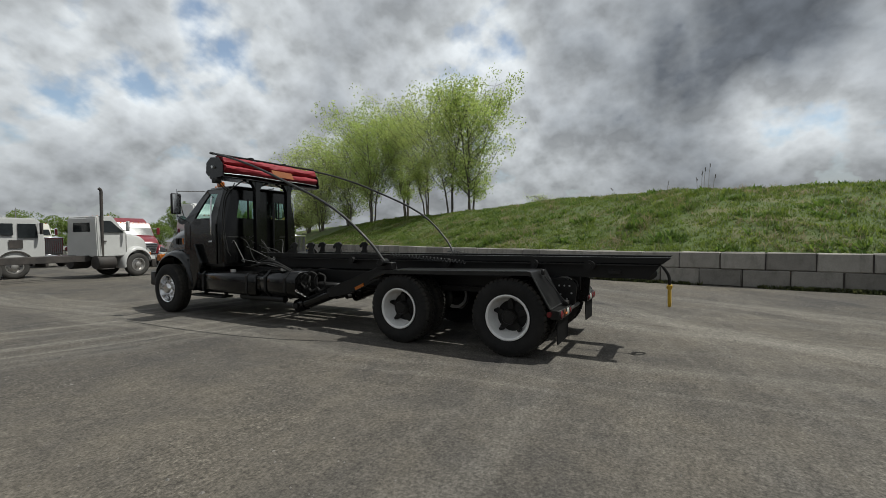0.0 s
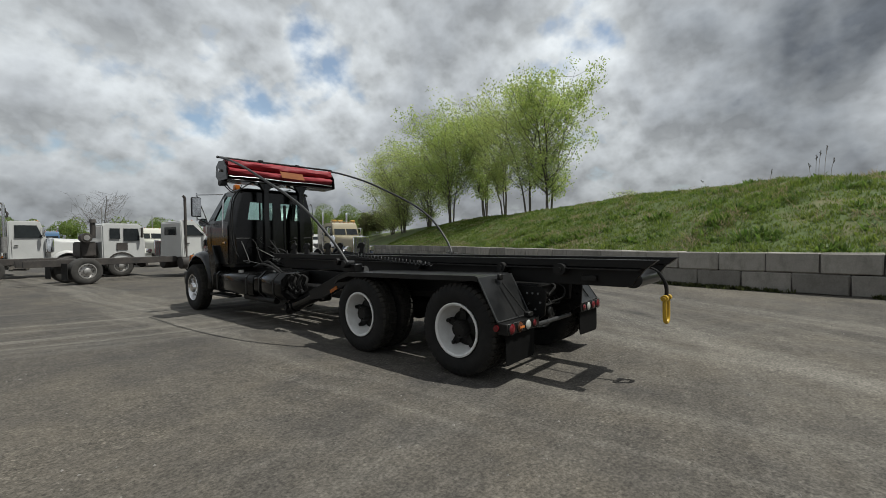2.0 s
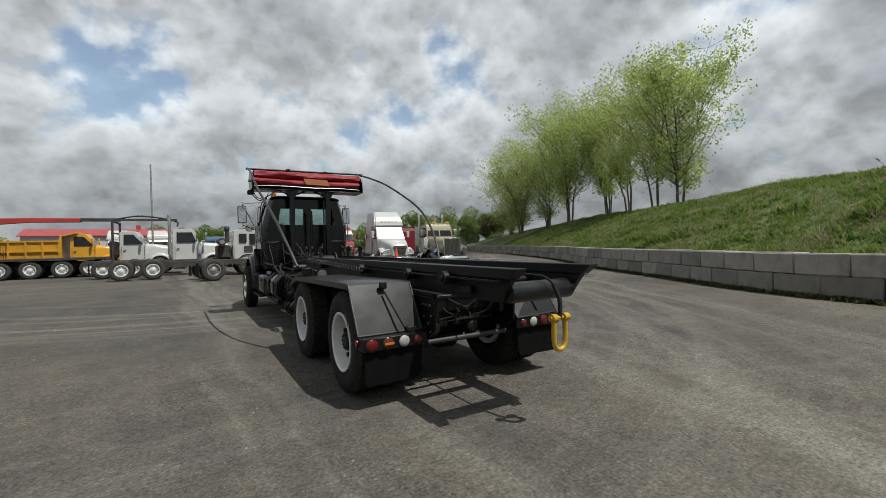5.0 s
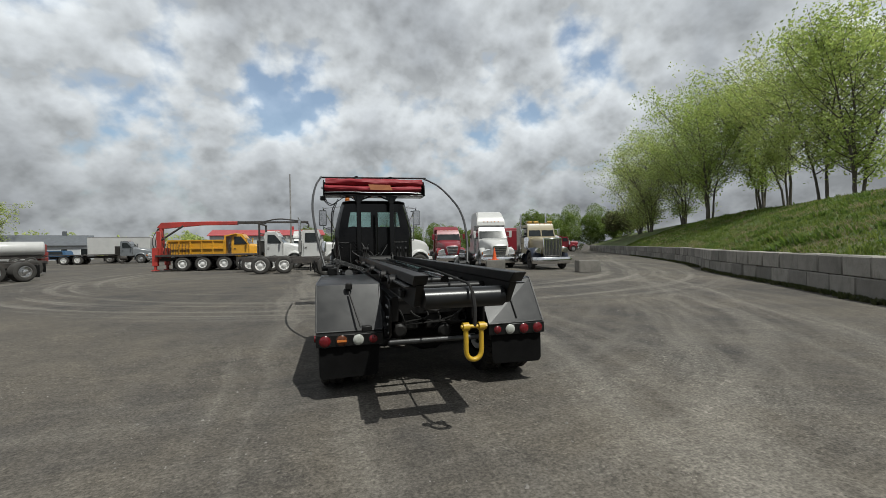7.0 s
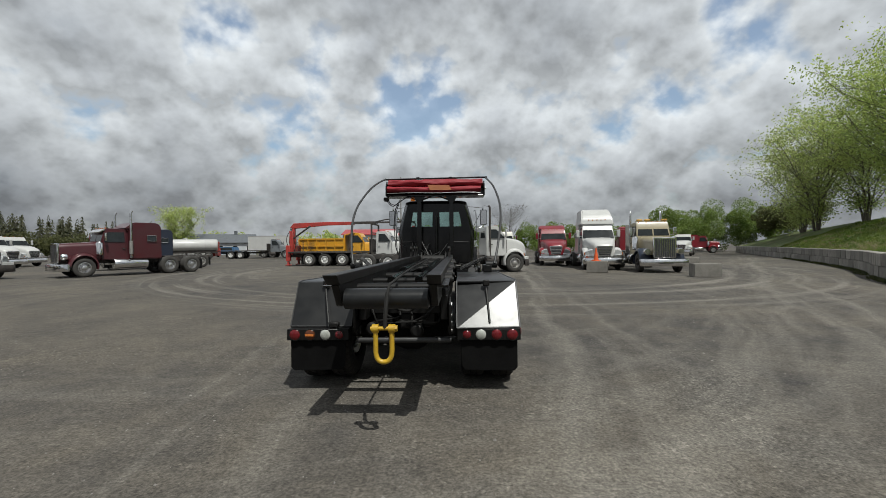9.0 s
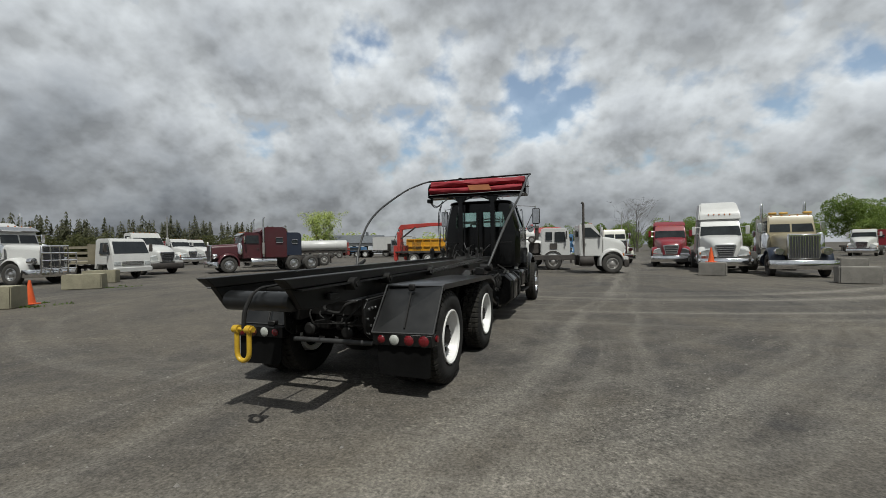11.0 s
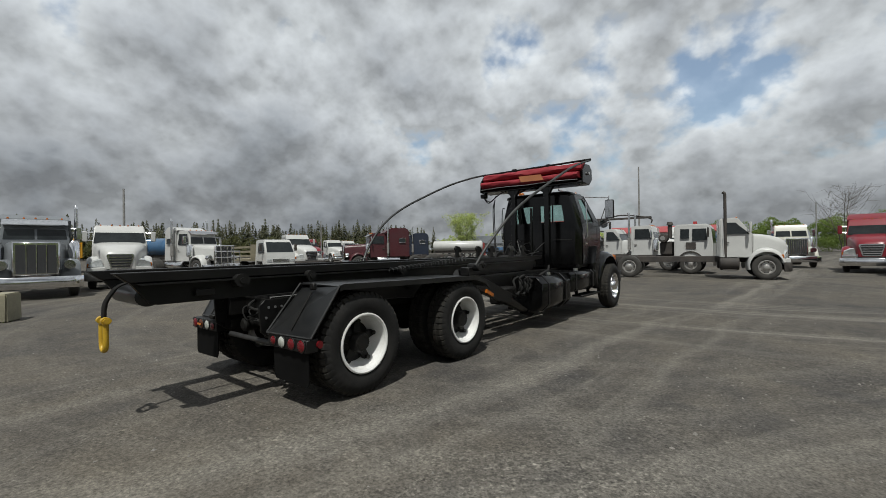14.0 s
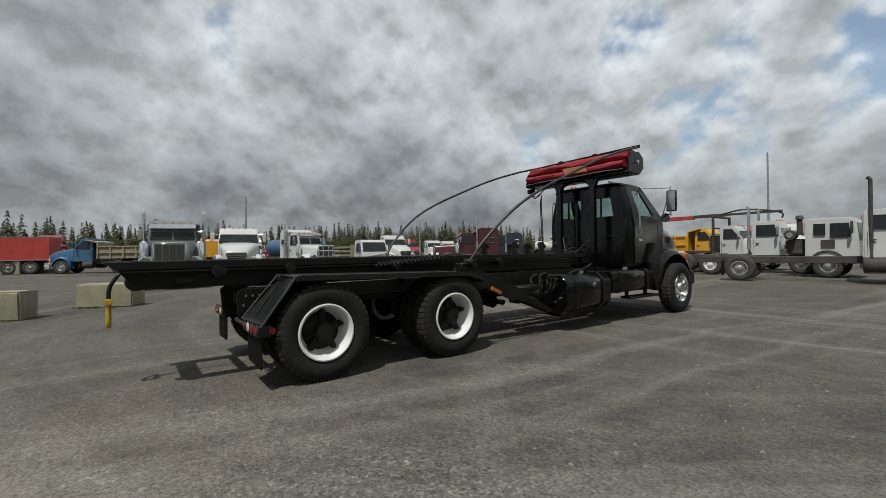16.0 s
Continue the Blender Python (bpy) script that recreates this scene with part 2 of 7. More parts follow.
def ground_material():
    """Worn asphalt and packed gravel: dust, dark oily patches, stones and paler tyre tracks in wide curves."""
    m = bpy.data.materials.new("gravel_lot")
    m.use_nodes = True
    t = m.node_tree
    p = t.nodes["Principled BSDF"]
    co = t.nodes.new("ShaderNodeTexCoord").outputs["Object"]
    wide = noise_node(t, co, 0.16, 4.0, 0.6, 0.4)
    mid = noise_node(t, co, 1.1, 6.0, 0.65, 0.3)
    fine = noise_node(t, co, 38.0, 3.0, 0.7)
    both = math_node(t, "ADD", math_node(t, "MULTIPLY", wide, 0.55), math_node(t, "MULTIPLY", mid, 0.45))
    dust = ramp_node(t, both, [(0.38, 0.0), (0.62, 1.0)])
    col = mix_node(t, dust, (0.049, 0.046, 0.0435), (0.103, 0.091, 0.074))
    # wheel tracks: streaks drawn out along wide circles, broken up by noise
    for cx, cy, r0, r1, amount in ((-3.0, 9.0, 8.0, 60.0, 0.20), (2.0, 23.0, 13.0, 19.5, 0.72), (-3.0, 9.0, 11.0, 15.5, 0.22), (7.0, 6.0, 5.0, 11.0, 0.16)):
        off = t.nodes.new("ShaderNodeVectorMath")
        off.operation = "SUBTRACT"
        off.inputs[1].default_value = (cx, cy, 0)
        t.links.new(co, off.inputs[0])
        ln = t.nodes.new("ShaderNodeVectorMath")
        ln.operation = "LENGTH"
        t.links.new(off.outputs[0], ln.inputs[0])
        part_xyz = t.nodes.new("ShaderNodeSeparateXYZ")
        t.links.new(off.outputs[0], part_xyz.inputs[0])
        turn = math_node(t, "ARCTAN2", part_xyz.outputs[0], math_node(t, "MULTIPLY", part_xyz.outputs[1], -1.0))
        d = math_node(t, "ADD", ln.outputs["Value"], math_node(t, "MULTIPLY", mid, 0.25))
        polar = t.nodes.new("ShaderNodeCombineXYZ")
        t.links.new(math_node(t, "MULTIPLY", d, 1.0), polar.inputs[0])
        t.links.new(math_node(t, "MULTIPLY", turn, 0.6), polar.inputs[1])
        polar.inputs[2].default_value = r0 + amount
        streak = noise_node(t, polar.outputs[0], 1.9, 4.0, 0.6)
        inside = math_node(t, "MULTIPLY", ramp_node(t, math_node(t, "DIVIDE", math_node(t, "SUBTRACT", d, r0), 4.0), [(0.0, 0.0), (0.25, 1.0)]), ramp_node(t, math_node(t, "DIVIDE", math_node(t, "SUBTRACT", r1, d), 4.0), [(0.0, 0.0), (0.3, 1.0)]))
        fac = math_node(t, "MULTIPLY", math_node(t, "MULTIPLY", ramp_node(t, streak, [(0.50, 0.0), (0.66, 1.0)]), inside), amount)
        col = mix_node(t, fac, col, (0.185, 0.172, 0.150))
    # straight worn tracks: two runs behind the truck and one that sweeps away along the wall
    for px, py, dx, dy, reach in ((-1.1, -6.0, -0.06, 1.0, 1.9), (1.9, -6.0, 0.10, 1.0, 1.7), (3.4, -1.35, 0.545, 0.838, 1.5), (5.6, -1.6, 0.50, 0.866, 1.3)):
        ln = math.hypot(dx, dy)
        dx, dy = dx / ln, dy / ln
        xy = t.nodes.new("ShaderNodeSeparateXYZ")
        t.links.new(co, xy.inputs[0])
        across = math_node(t, "ADD", math_node(t, "ADD", math_node(t, "MULTIPLY", xy.outputs[0], dy), math_node(t, "MULTIPLY", xy.outputs[1], -dx)), -px * dy + py * dx)
        along = math_node(t, "ADD", math_node(t, "MULTIPLY", xy.outputs[0], dx), math_node(t, "MULTIPLY", xy.outputs[1], dy))
        across = math_node(t, "ADD", across, math_node(t, "MULTIPLY", math_node(t, "SUBTRACT", wide, 0.5), 1.6))
        lane = t.nodes.new("ShaderNodeCombineXYZ")
        t.links.new(across, lane.inputs[0])
        t.links.new(math_node(t, "MULTIPLY", along, 0.035), lane.inputs[1])
        lane.inputs[2].default_value = px
        streak = noise_node(t, lane.outputs[0], 2.2, 3.5, 0.55)
        inside = ramp_node(t, math_node(t, "DIVIDE", math_node(t, "ABSOLUTE", across), reach), [(0.3, 1.0), (1.0, 0.0)])
        fac = math_node(t, "MULTIPLY", math_node(t, "MULTIPLY", ramp_node(t, streak, [(0.45, 0.0), (0.66, 1.0)]), inside), 0.52)
        col = mix_node(t, fac, col, (0.180, 0.167, 0.145))
    stones = t.nodes.new("ShaderNodeTexVoronoi")
    stones.inputs["Scale"].default_value = 46.0
    t.links.new(co, stones.inputs["Vector"])
    chip = ramp_node(t, stones.outputs["Distance"], [(0.10, 1.0), (0.30, 0.0)])
    where = ramp_node(t, noise_node(t, co, 0.45, 5.0, 0.7), [(0.48, 0.0), (0.68, 1.0)])
    chip = math_node(t, "MULTIPLY", chip, where)
    bright = math_node(t, "MULTIPLY", chip, math_node(t, "GREATER_THAN", noise_node(t, co, 21.0, 1.0), 0.52))
    col = mix_node(t, math_node(t, "MULTIPLY", chip, 0.45), col, (0.032, 0.030, 0.029))
    col = mix_node(t, math_node(t, "MULTIPLY", bright, 0.4), col, (0.22, 0.205, 0.18))
    # single stones: pale and dark chips of two sizes, thick in patches
    for scale, gain in ((70.0, 0.75), (34.0, 0.6)):
        cells = t.nodes.new("ShaderNodeTexVoronoi")
        cells.inputs["Scale"].default_value = scale
        t.links.new(co, cells.inputs["Vector"])
        tone = t.nodes.new("ShaderNodeSeparateColor")
        t.links.new(cells.outputs["Color"], tone.inputs[0])
        speck = ramp_node(t, tone.outputs[0], [(0.0, 0.50), (0.22, 0.86), (0.5, 1.0), (0.88, 1.06), (1.0, 1.65)])
        thick = math_node(t, "ADD", math_node(t, "MULTIPLY", where, gain), 0.22)
        col = mix_node(t, math_node(t, "MINIMUM", thick, 1.0), col, mix_node(t, 1.0, col, speck, "MULTIPLY"))
    gravel = noise_node(t, co, 9.0, 4.0, 0.75)
    grit = mix_node(t, 1.0, ramp_node(t, fine, [(0.30, 0.48), (0.72, 1.52)]), ramp_node(t, gravel, [(0.32, 0.76), (0.68, 1.24)]), "MULTIPLY")
    col = mix_node(t, 1.0, col, grit, "MULTIPLY")
    t.links.new(col, p.inputs["Base Color"])
    p.inputs["Roughness"].default_value = 0.92
    p.inputs["Specular IOR Level"].default_value = 0.25
    n = t.nodes.new("ShaderNodeBump")
    n.inputs["Strength"].default_value, n.inputs["Distance"].default_value = 0.6, 0.007
    t.links.new(math_node(t, "ADD", fine, math_node(t, "MULTIPLY", chip, 0.8)), n.inputs["Height"])
    t.links.new(n.outputs[0], p.inputs["Normal"])
    return m


def soil_material():
    """Turf of the bank: green, with straw-coloured and bare patches a few metres wide."""
    m = material("grassy_soil", (0.070, 0.098, 0.022), (0.050, 0.074, 0.018), 0.95, 0.0, 2.5, 14.0, 0.03)
    t = m.node_tree
    p = t.nodes["Principled BSDF"]
    co = t.nodes.new("ShaderNodeTexCoord").outputs["Object"]
    dry = ramp_node(t, noise_node(t, co, 0.45, 6.0, 0.66, 0.3), [(0.50, 0.0), (0.66, 0.8)])
    src = p.inputs["Base Color"].links[0].from_socket
    t.links.new(mix_node(t, dry, src, (0.145, 0.125, 0.066)), p.inputs["Base Color"])
    return m


GROUND = ground_material()
SOIL = soil_material()


# ---- building blocks ----
def box(bm, x0, x1, y0, y1, z0, z1):
    v = [bm.verts.new((x, y, z)) for z in (z0, z1) for y in (y0, y1) for x in (x0, x1)]
    for f in ((0, 2, 3, 1), (4, 5, 7, 6), (0, 1, 5, 4), (2, 6, 7, 3), (0, 4, 6, 2), (1, 3, 7, 5)):
        bm.faces.new([v[i] for i in f])
    return v


def prism(bm, poly, axis, a, b):
    """A polygon of (y, z), (x, z) or (x, y) drawn out along x, y or z."""
    def at(u, v, w):
        return {"x": (w, u, v), "y": (u, w, v), "z": (u, v, w)}[axis]
    low, high = [bm.verts.new(at(u, v, a)) for u, v in poly], [bm.verts.new(at(u, v, b)) for u, v in poly]
    n = len(poly)
    bm.faces.new(low[::-1])
    bm.faces.new(high)
    for i in range(n):
        bm.faces.new((low[i], low[(i + 1) % n], high[(i + 1) % n], high[i]))
    return low + high


def loft(bm, rings, cap=True):
    made = [[bm.verts.new(p) for p in ring] for ring in rings]
    n = len(made[0])
    for a, b in zip(made, made[1:]):
        for i in range(n):
            bm.faces.new((a[i], a[(i + 1) % n], b[(i + 1) % n], b[i]))
    if cap:
        bm.faces.new(made[0][::-1])
        bm.faces.new(made[-1])


def tube(bm, points, r, n=8, radii=None):
    pts = [Vector(p) for p in points]
    rings, side = [], None
    for i, p in enumerate(pts):
        d = (pts[min(i + 1, len(pts) - 1)] - pts[max(i - 1, 0)]).normalized()
        if side is None:
            side = d.cross(Vector((0, 0, 1)) if abs(d.z) < 0.9 else Vector((1, 0, 0))).normalized()
        side = (side - d * side.dot(d)).normalized()
        up, rr = d.cross(side), radii[i] if radii else r
        rings.append([p + (side * math.cos(a) + up * math.sin(a)) * rr for a in (2 * math.pi * k / n for k in range(n))])
    loft(bm, rings)


def cyl(bm, a, b, r, r2=None, n=16):
    tube(bm, (a, b), r, n, (r, r if r2 is None else r2))


def lathe(bm, profile, n=32, closed=True):
    """A profile of (radius, x) turned round the x axis."""
    rings = []
    for r, x in profile:
        rings.append([bm.verts.new((x, r * math.cos(a), r * math.sin(a))) for a in (2 * math.pi * k / n for k in range(n))])
    pairs = list(zip(rings, rings[1:])) + ([(rings[-1], rings[0])] if closed else [])
    for a, b in pairs:
        for i in range(n):
            bm.faces.new((a[i], b[i], b[(i + 1) % n], a[(i + 1) % n]))
    return rings


def smooth_path(points, steps=6):
    """Points on a smooth curve through the given ones."""
    p = [Vector(q) for q in points]
    p = [2 * p[0] - p[1], *p, 2 * p[-1] - p[-2]]
    out = []
    for i in range(1, len(p) - 2):
        for k in range(steps):
            t = k / steps
            out.append(0.5 * (2 * p[i] + (p[i + 1] - p[i - 1]) * t + (2 * p[i - 1] - 5 * p[i] + 4 * p[i + 1] - p[i + 2]) * t * t
                              + (3 * p[i] - p[i - 1] - 3 * p[i + 1] + p[i + 2]) * t ** 3))
    return out + [p[-2]]


def part(name, bm, mat, parent=None, label="", bevel=0.0, smooth=True, at=None):
    """Links a bmesh as one mesh object under a thing or a part."""
    bmesh.ops.recalc_face_normals(bm, faces=bm.faces[:])
    if bevel:
        bmesh.ops.bevel(bm, geom=bm.edges[:], offset=bevel, segments=2 if bevel > 0.03 else 1, affect="EDGES", clamp_overlap=True)
    me = bpy.data.meshes.new(name)
    bm.to_mesh(me)
    bm.free()
    me.materials.append(mat)
    if smooth:
        me.polygons.foreach_set("use_smooth", [True] * len(me.polygons))
        me.set_sharp_from_angle(angle=radians(38))
    ob = new(name, me)
    if parent is not None:
        ob.parent = parent
    if at is not None:
        ob.matrix_basis = at
    if label:
        ob["label"] = label
    return ob


def again(ob, parent, at, name=None):
    """A further object on the same mesh."""
    o = new(name or ob.name.split(".")[0], ob.data)
    o.parent, o.matrix_basis = parent, at
    if "label" in ob:
        o["label"] = ob["label"]
    return o


def thing(name, label, category, group="", at=None):
    ob = tagged(new(name), label, category, group)
    if at is not None:
        ob.matrix_basis = at
    return ob


def B():
    return bmesh.new()


# ---- ground, wall and bank ----
def build_ground():
    bm = B()
    rings = [0, 6, 12, 20, 32, 50, 80, 130, 220, 400, 800, 1600]
    n, prev = 48, None
    for r in rings:
        if r == 0:
            cur = [bm.verts.new((0, 0, 0))]
        else:
            cur = [bm.verts.new((r * math.cos(2 * math.pi * k / n), r * math.sin(2 * math.pi * k / n), 0)) for k in range(n)]
        if prev:
            for k in range(n):
                if len(prev) == 1:
                    bm.faces.new((prev[0], cur[k], cur[(k + 1) % n]))
                else:
                    bm.faces.new((prev[k], cur[k], cur[(k + 1) % n], prev[(k + 1) % n]))
        prev = cur
    tagged(part("ground", bm, GROUND), "dusty grey worn asphalt and packed gravel lot with tyre tracks", "ground", kind="structure")


build_ground()

WALL_LINE = smooth_path([(8.1, -16.2, 0), (9.0, -8.3, 0), (9.9, -2.6, 0), (10.8, 0.9, 0), (13.3, 5.3, 0), (17.1, 11.9, 0), (23.0, 20.1, 0), (30.9, 34.5, 0), (38.2, 49.4, 0), (43.3, 59.3, 0), (49.6, 72.3, 0)], 12)


def wall_frame(s):
    """The place and the direction along the wall s metres from its start."""
    for a, b in zip(WALL_LINE, WALL_LINE[1:]):
        d = (b - a).length
        if s <= d:
            return a + (b - a) * (s / d), (b - a).normalized()
        s -= d
    return WALL_LINE[-1] + (WALL_LINE[-1] - WALL_LINE[-2]).normalized() * s, (WALL_LINE[-1] - WALL_LINE[-2]).normalized()


WALL_LENGTH = sum((b - a).length for a, b in zip(WALL_LINE, WALL_LINE[1:]))


def bank_height(s, off):
    """Height of the grassy bank, s along the wall and off metres behind its face."""
    top = 4.02 + 0.43 * max(0.0, min(1.0, (s - 14) / 14)) - 0.7 * max(0.0, min(1.0, (s - 58) / 40))
    k = max(0.0, min(1.0, (off - 0.5) / 11.0))
    h = 1.02 + (top - 1.02) * (k * (1.35 - 0.35 * k * k) if k < 1 else 1.0)
    return h + 0.22 * noise.noise(Vector((s * 0.22, off * 0.3, 0))) * min(1, off / 2) + 0.09 * noise.noise(Vector((s * 0.9, off * 0.9, 4)))


def bank_point(s, off):
    p, d = wall_frame(s)
    return Vector((p.x + d.y * off, p.y - d.x * off, bank_height(s, off)))


def on_bank(x, y):
    """The bank's height under a place in the plan."""
    best = min((((wall_frame(k * 0.5)[0].x - x) ** 2 + (wall_frame(k * 0.5)[0].y - y) ** 2), k * 0.5) for k in range(int(WALL_LENGTH * 2)))
    return bank_height(best[1], best[0] ** 0.5)


def build_bank():
    bm = B()
    offs = [0.45, 0.8, 1.4, 2.2, 3, 4, 5, 6, 7, 8, 9, 10, 11, 12, 13.5, 16, 20, 26, 34]
    ss = [i * 0.8 for i in range(int(WALL_LENGTH / 0.8) + 2)]
    grid = [[bm.verts.new(bank_point(s, o)) for o in offs] for s in ss]
    foot = [[bm.verts.new((v.co.x, v.co.y, -0.2)) for v in row[:1]] for row in grid]
    for a, b, fa, fb in zip(grid, grid[1:], foot, foot[1:]):
        for i in range(len(offs) - 1):
            bm.faces.new((a[i], a[i + 1], b[i + 1], b[i]))
        bm.faces.new((fa[0], a[0], b[0], fb[0]))
    tagged(part("grass_bank", bm, SOIL), "green grassy earth bank rising behind the block wall", "bank", kind="structure")


build_bank()


def blades(name, mat, label, count, seed, s_range, off_range, height, lean, width, accept=None):
    rnd = random.Random(seed)
    verts, faces = [], []
    for _ in range(count):
        s, o = rnd.uniform(*s_range), 0.5 + (off_range[1] - 0.5) * rnd.random() ** 1.25
        if accept and not accept(s, o, rnd):
            continue
        root = bank_point(s, o)
        for _ in range(rnd.randint(4, 7)):
            a, h = rnd.uniform(0, 6.283), height * rnd.uniform(0.45, 1.2) * (0.75 + 1.5 * max(0.0, noise.noise(Vector((s * 0.9, o * 1.1, 17)))))
            q = root + Vector((rnd.uniform(-.09, .09), rnd.uniform(-.09, .09), -0.03))
            side = Vector((math.cos(a), math.sin(a), 0)) * width * rnd.uniform(0.6, 1.3)
            tip = q + Vector((math.cos(a + 1.3) * lean * h * rnd.random(), math.sin(a + 1.3) * lean * h * rnd.random(), h))
            mid = q.lerp(tip, 0.55) + Vector((0, 0, 0.08 * h))
            i = len(verts)
            verts += [q - side, q + side, mid + side * 0.8, mid - side * 0.8, tip]
            faces += [(i, i + 1, i + 2, i + 3), (i + 3, i + 2, i + 4)]
    me = bpy.data.meshes.new(name)
    me.from_pydata(verts, [], faces)
    me.materials.append(mat)
    return tagged(new(name, me), label, "grass", kind="stuff")


blades("grass", GRASS, "lush uneven spring grass and weeds on the bank", 42000, 3, (0, 66), (0.5, 13.5), 0.155, 1.2, 0.014)
blades("dry_grass", STRAW, "dry straw-coloured stalks among the green grass", 9000, 5, (2, 62), (0.5, 13.0), 0.27, 2.2, 0.008,
       lambda s, o, r: noise.noise(Vector((s * 0.32, o * 0.5, 9))) > 0.16 or r.random() < 0.06)
WEED = leaf_material("broad_weed", (0.105, 0.165, 0.030), (0.070, 0.120, 0.022), 0.4)
blades("weeds", WEED, "clumps of darker broad-leaved weeds in the grass", 12000, 7, (0, 62), (0.5, 13.5), 0.22, 1.4, 0.038,
       lambda s, o, r: noise.noise(Vector((s * 0.55, o * 0.8, 31))) > 0.12)

# ---- wheels ----
PANEL = material("panel_steel", (0.007, 0.0075, 0.008), (0.016, 0.016, 0.016), 0.32, 0.0, 2.2, 9.0, 0.003, 0.0, 0.10, spec=0.38)
TREAD = material("dusty_tread", (0.013, 0.0125, 0.0115), (0.036, 0.033, 0.028), 0.9, 0.0, 7.0, 60.0, 0.002, spec=0.25)
DARK_AMBER = material("dark_amber_lens", (0.10, 0.030, 0.010), (0.06, 0.018, 0.006), 0.2, 0.0, 20.0, 200.0)
TAPE = material("orange_tape", (0.55, 0.17, 0.03), (0.42, 0.12, 0.02), 0.5)
def tyre_mesh(r, w, rim, treads=44, rib=0.014):
    """A tyre from x = 0 (inner face) to x = w, with shoulder lugs and a grooved tread."""
    bm = B()
    n = treads * 4
    places = (0.0, 0.66, 0.74, 0.93)
    prof = [(rim, 0.03), (rim + 0.02, 0.012), (rim + 0.10, 0.0), (r - 0.08, 0.004), (r - 0.03, 0.018), (r, 0.045), (r, w * 0.34), (r - 0.012, w * 0.36), (r - 0.012, w * 0.40),
            (r, w * 0.42), (r, w * 0.58), (r - 0.012, w * 0.60), (r - 0.012, w * 0.64), (r, w * 0.66), (r, w - 0.045), (r - 0.03, w - 0.018), (r - 0.08, w - 0.004), (r - 0.10 if r - 0.10 > rim + 0.1 else rim + 0.11, w),
            (rim + 0.09, w - 0.001), (rim + 0.02, w - 0.012), (rim, w - 0.03)]
    rings = []
    for j, (rad, x) in enumerate(prof):
        ring = []
        for k in range(n):
            a = 2 * math.pi * (k // 4 + places[k % 4]) / treads
            q = rad - rib if (k % 4 > 1 and j in (4, 5, 6, 13, 14, 15)) else rad - rib * 0.6 if (k % 4 > 1 and j in (9, 10)) else rad
            ring.append(bm.verts.new((x, q * math.cos(a), q * math.sin(a))))
        rings.append(ring)
    for a, b in zip(rings, rings[1:]):
        for i in range(n):
            bm.faces.new((a[i], b[i], b[(i + 1) % n], a[(i + 1) % n]))
    return bm


def dusty_tread(ob, r):
    """Gives the running surface of a tyre its dusty look."""
    ob.data.materials.append(TREAD)
    for p in ob.data.polygons:
        if math.hypot(p.center.y, p.center.z) > r - 0.035:
            p.material_index = 1


# ---- the black roll-off truck ----
truck = thing("roll_off_truck", "black roll-off hoist truck with rolled red tarp over its cab", "truck")


def rear_wheel(x_in, y, side, outer):
    """One of a pair of wheels; the outer one shows its white rim and black cast hub."""
    at = pose(side * x_in, y, 0.52, 0, 0, 0 if side > 0 else 180)
    w = part("wheel", tyre_mesh(0.52, 0.275, 0.30), RUBBER, truck, "black lugged truck tyre", at=at)
    dusty_tread(w, 0.52)
    bm = B()
    lathe(bm, [(0.304, 0.272), (0.304, 0.262), (0.290, 0.256), (0.262, 0.03), (0.205, 0.05), (0.206, 0.075), (0.232, 0.10), (0.252, 0.16), (0.272, 0.262), (0.290, 0.276)], 48)
    part("rim", bm, RIM_WHITE, w, "white painted steel rim")
    bm = B()
    if outer:
        lathe(bm, [(0.001, 0.04), (0.208, 0.05), (0.208, 0.07), (0.15, 0.085), (0.105, 0.12), (0.10, 0.20), (0.085, 0.225), (0.001, 0.228)], 24, closed=False)
        for k in range(5):
            a = 2 * math.pi * k / 5 + 0.3
            c, s = math.cos(a), math.sin(a)
            q = [(r * c - t * s, r * s + t * c) for r, t in ((0.08, -0.045), (0.222, -0.03), (0.222, 0.03), (0.08, 0.045))]
            prism(bm, q, "x", 0.05, 0.135)
            cyl(bm, (0.10, 0.215 * c, 0.215 * s), (0.165, 0.215 * c, 0.215 * s), 0.024, n=8)
        for k in range(10):
            a = 2 * math.pi * k / 10
            cyl(bm, (0.2, 0.07 * math.cos(a), 0.07 * math.sin(a)), (0.236, 0.07 * math.cos(a), 0.07 * math.sin(a)), 0.009, n=6)
    else:
        lathe(bm, [(0.001, 0.10), (0.235, 0.10), (0.235, 0.14), (0.001, 0.14)], 20)
    part("hub", bm, IRON, w, "black cast spoke hub")


for side in (-1, 1):
    for y in (-0.10, 1.57):
        rear_wheel(0.925, y, side, True)
        rear_wheel(0.60, y, side, False)


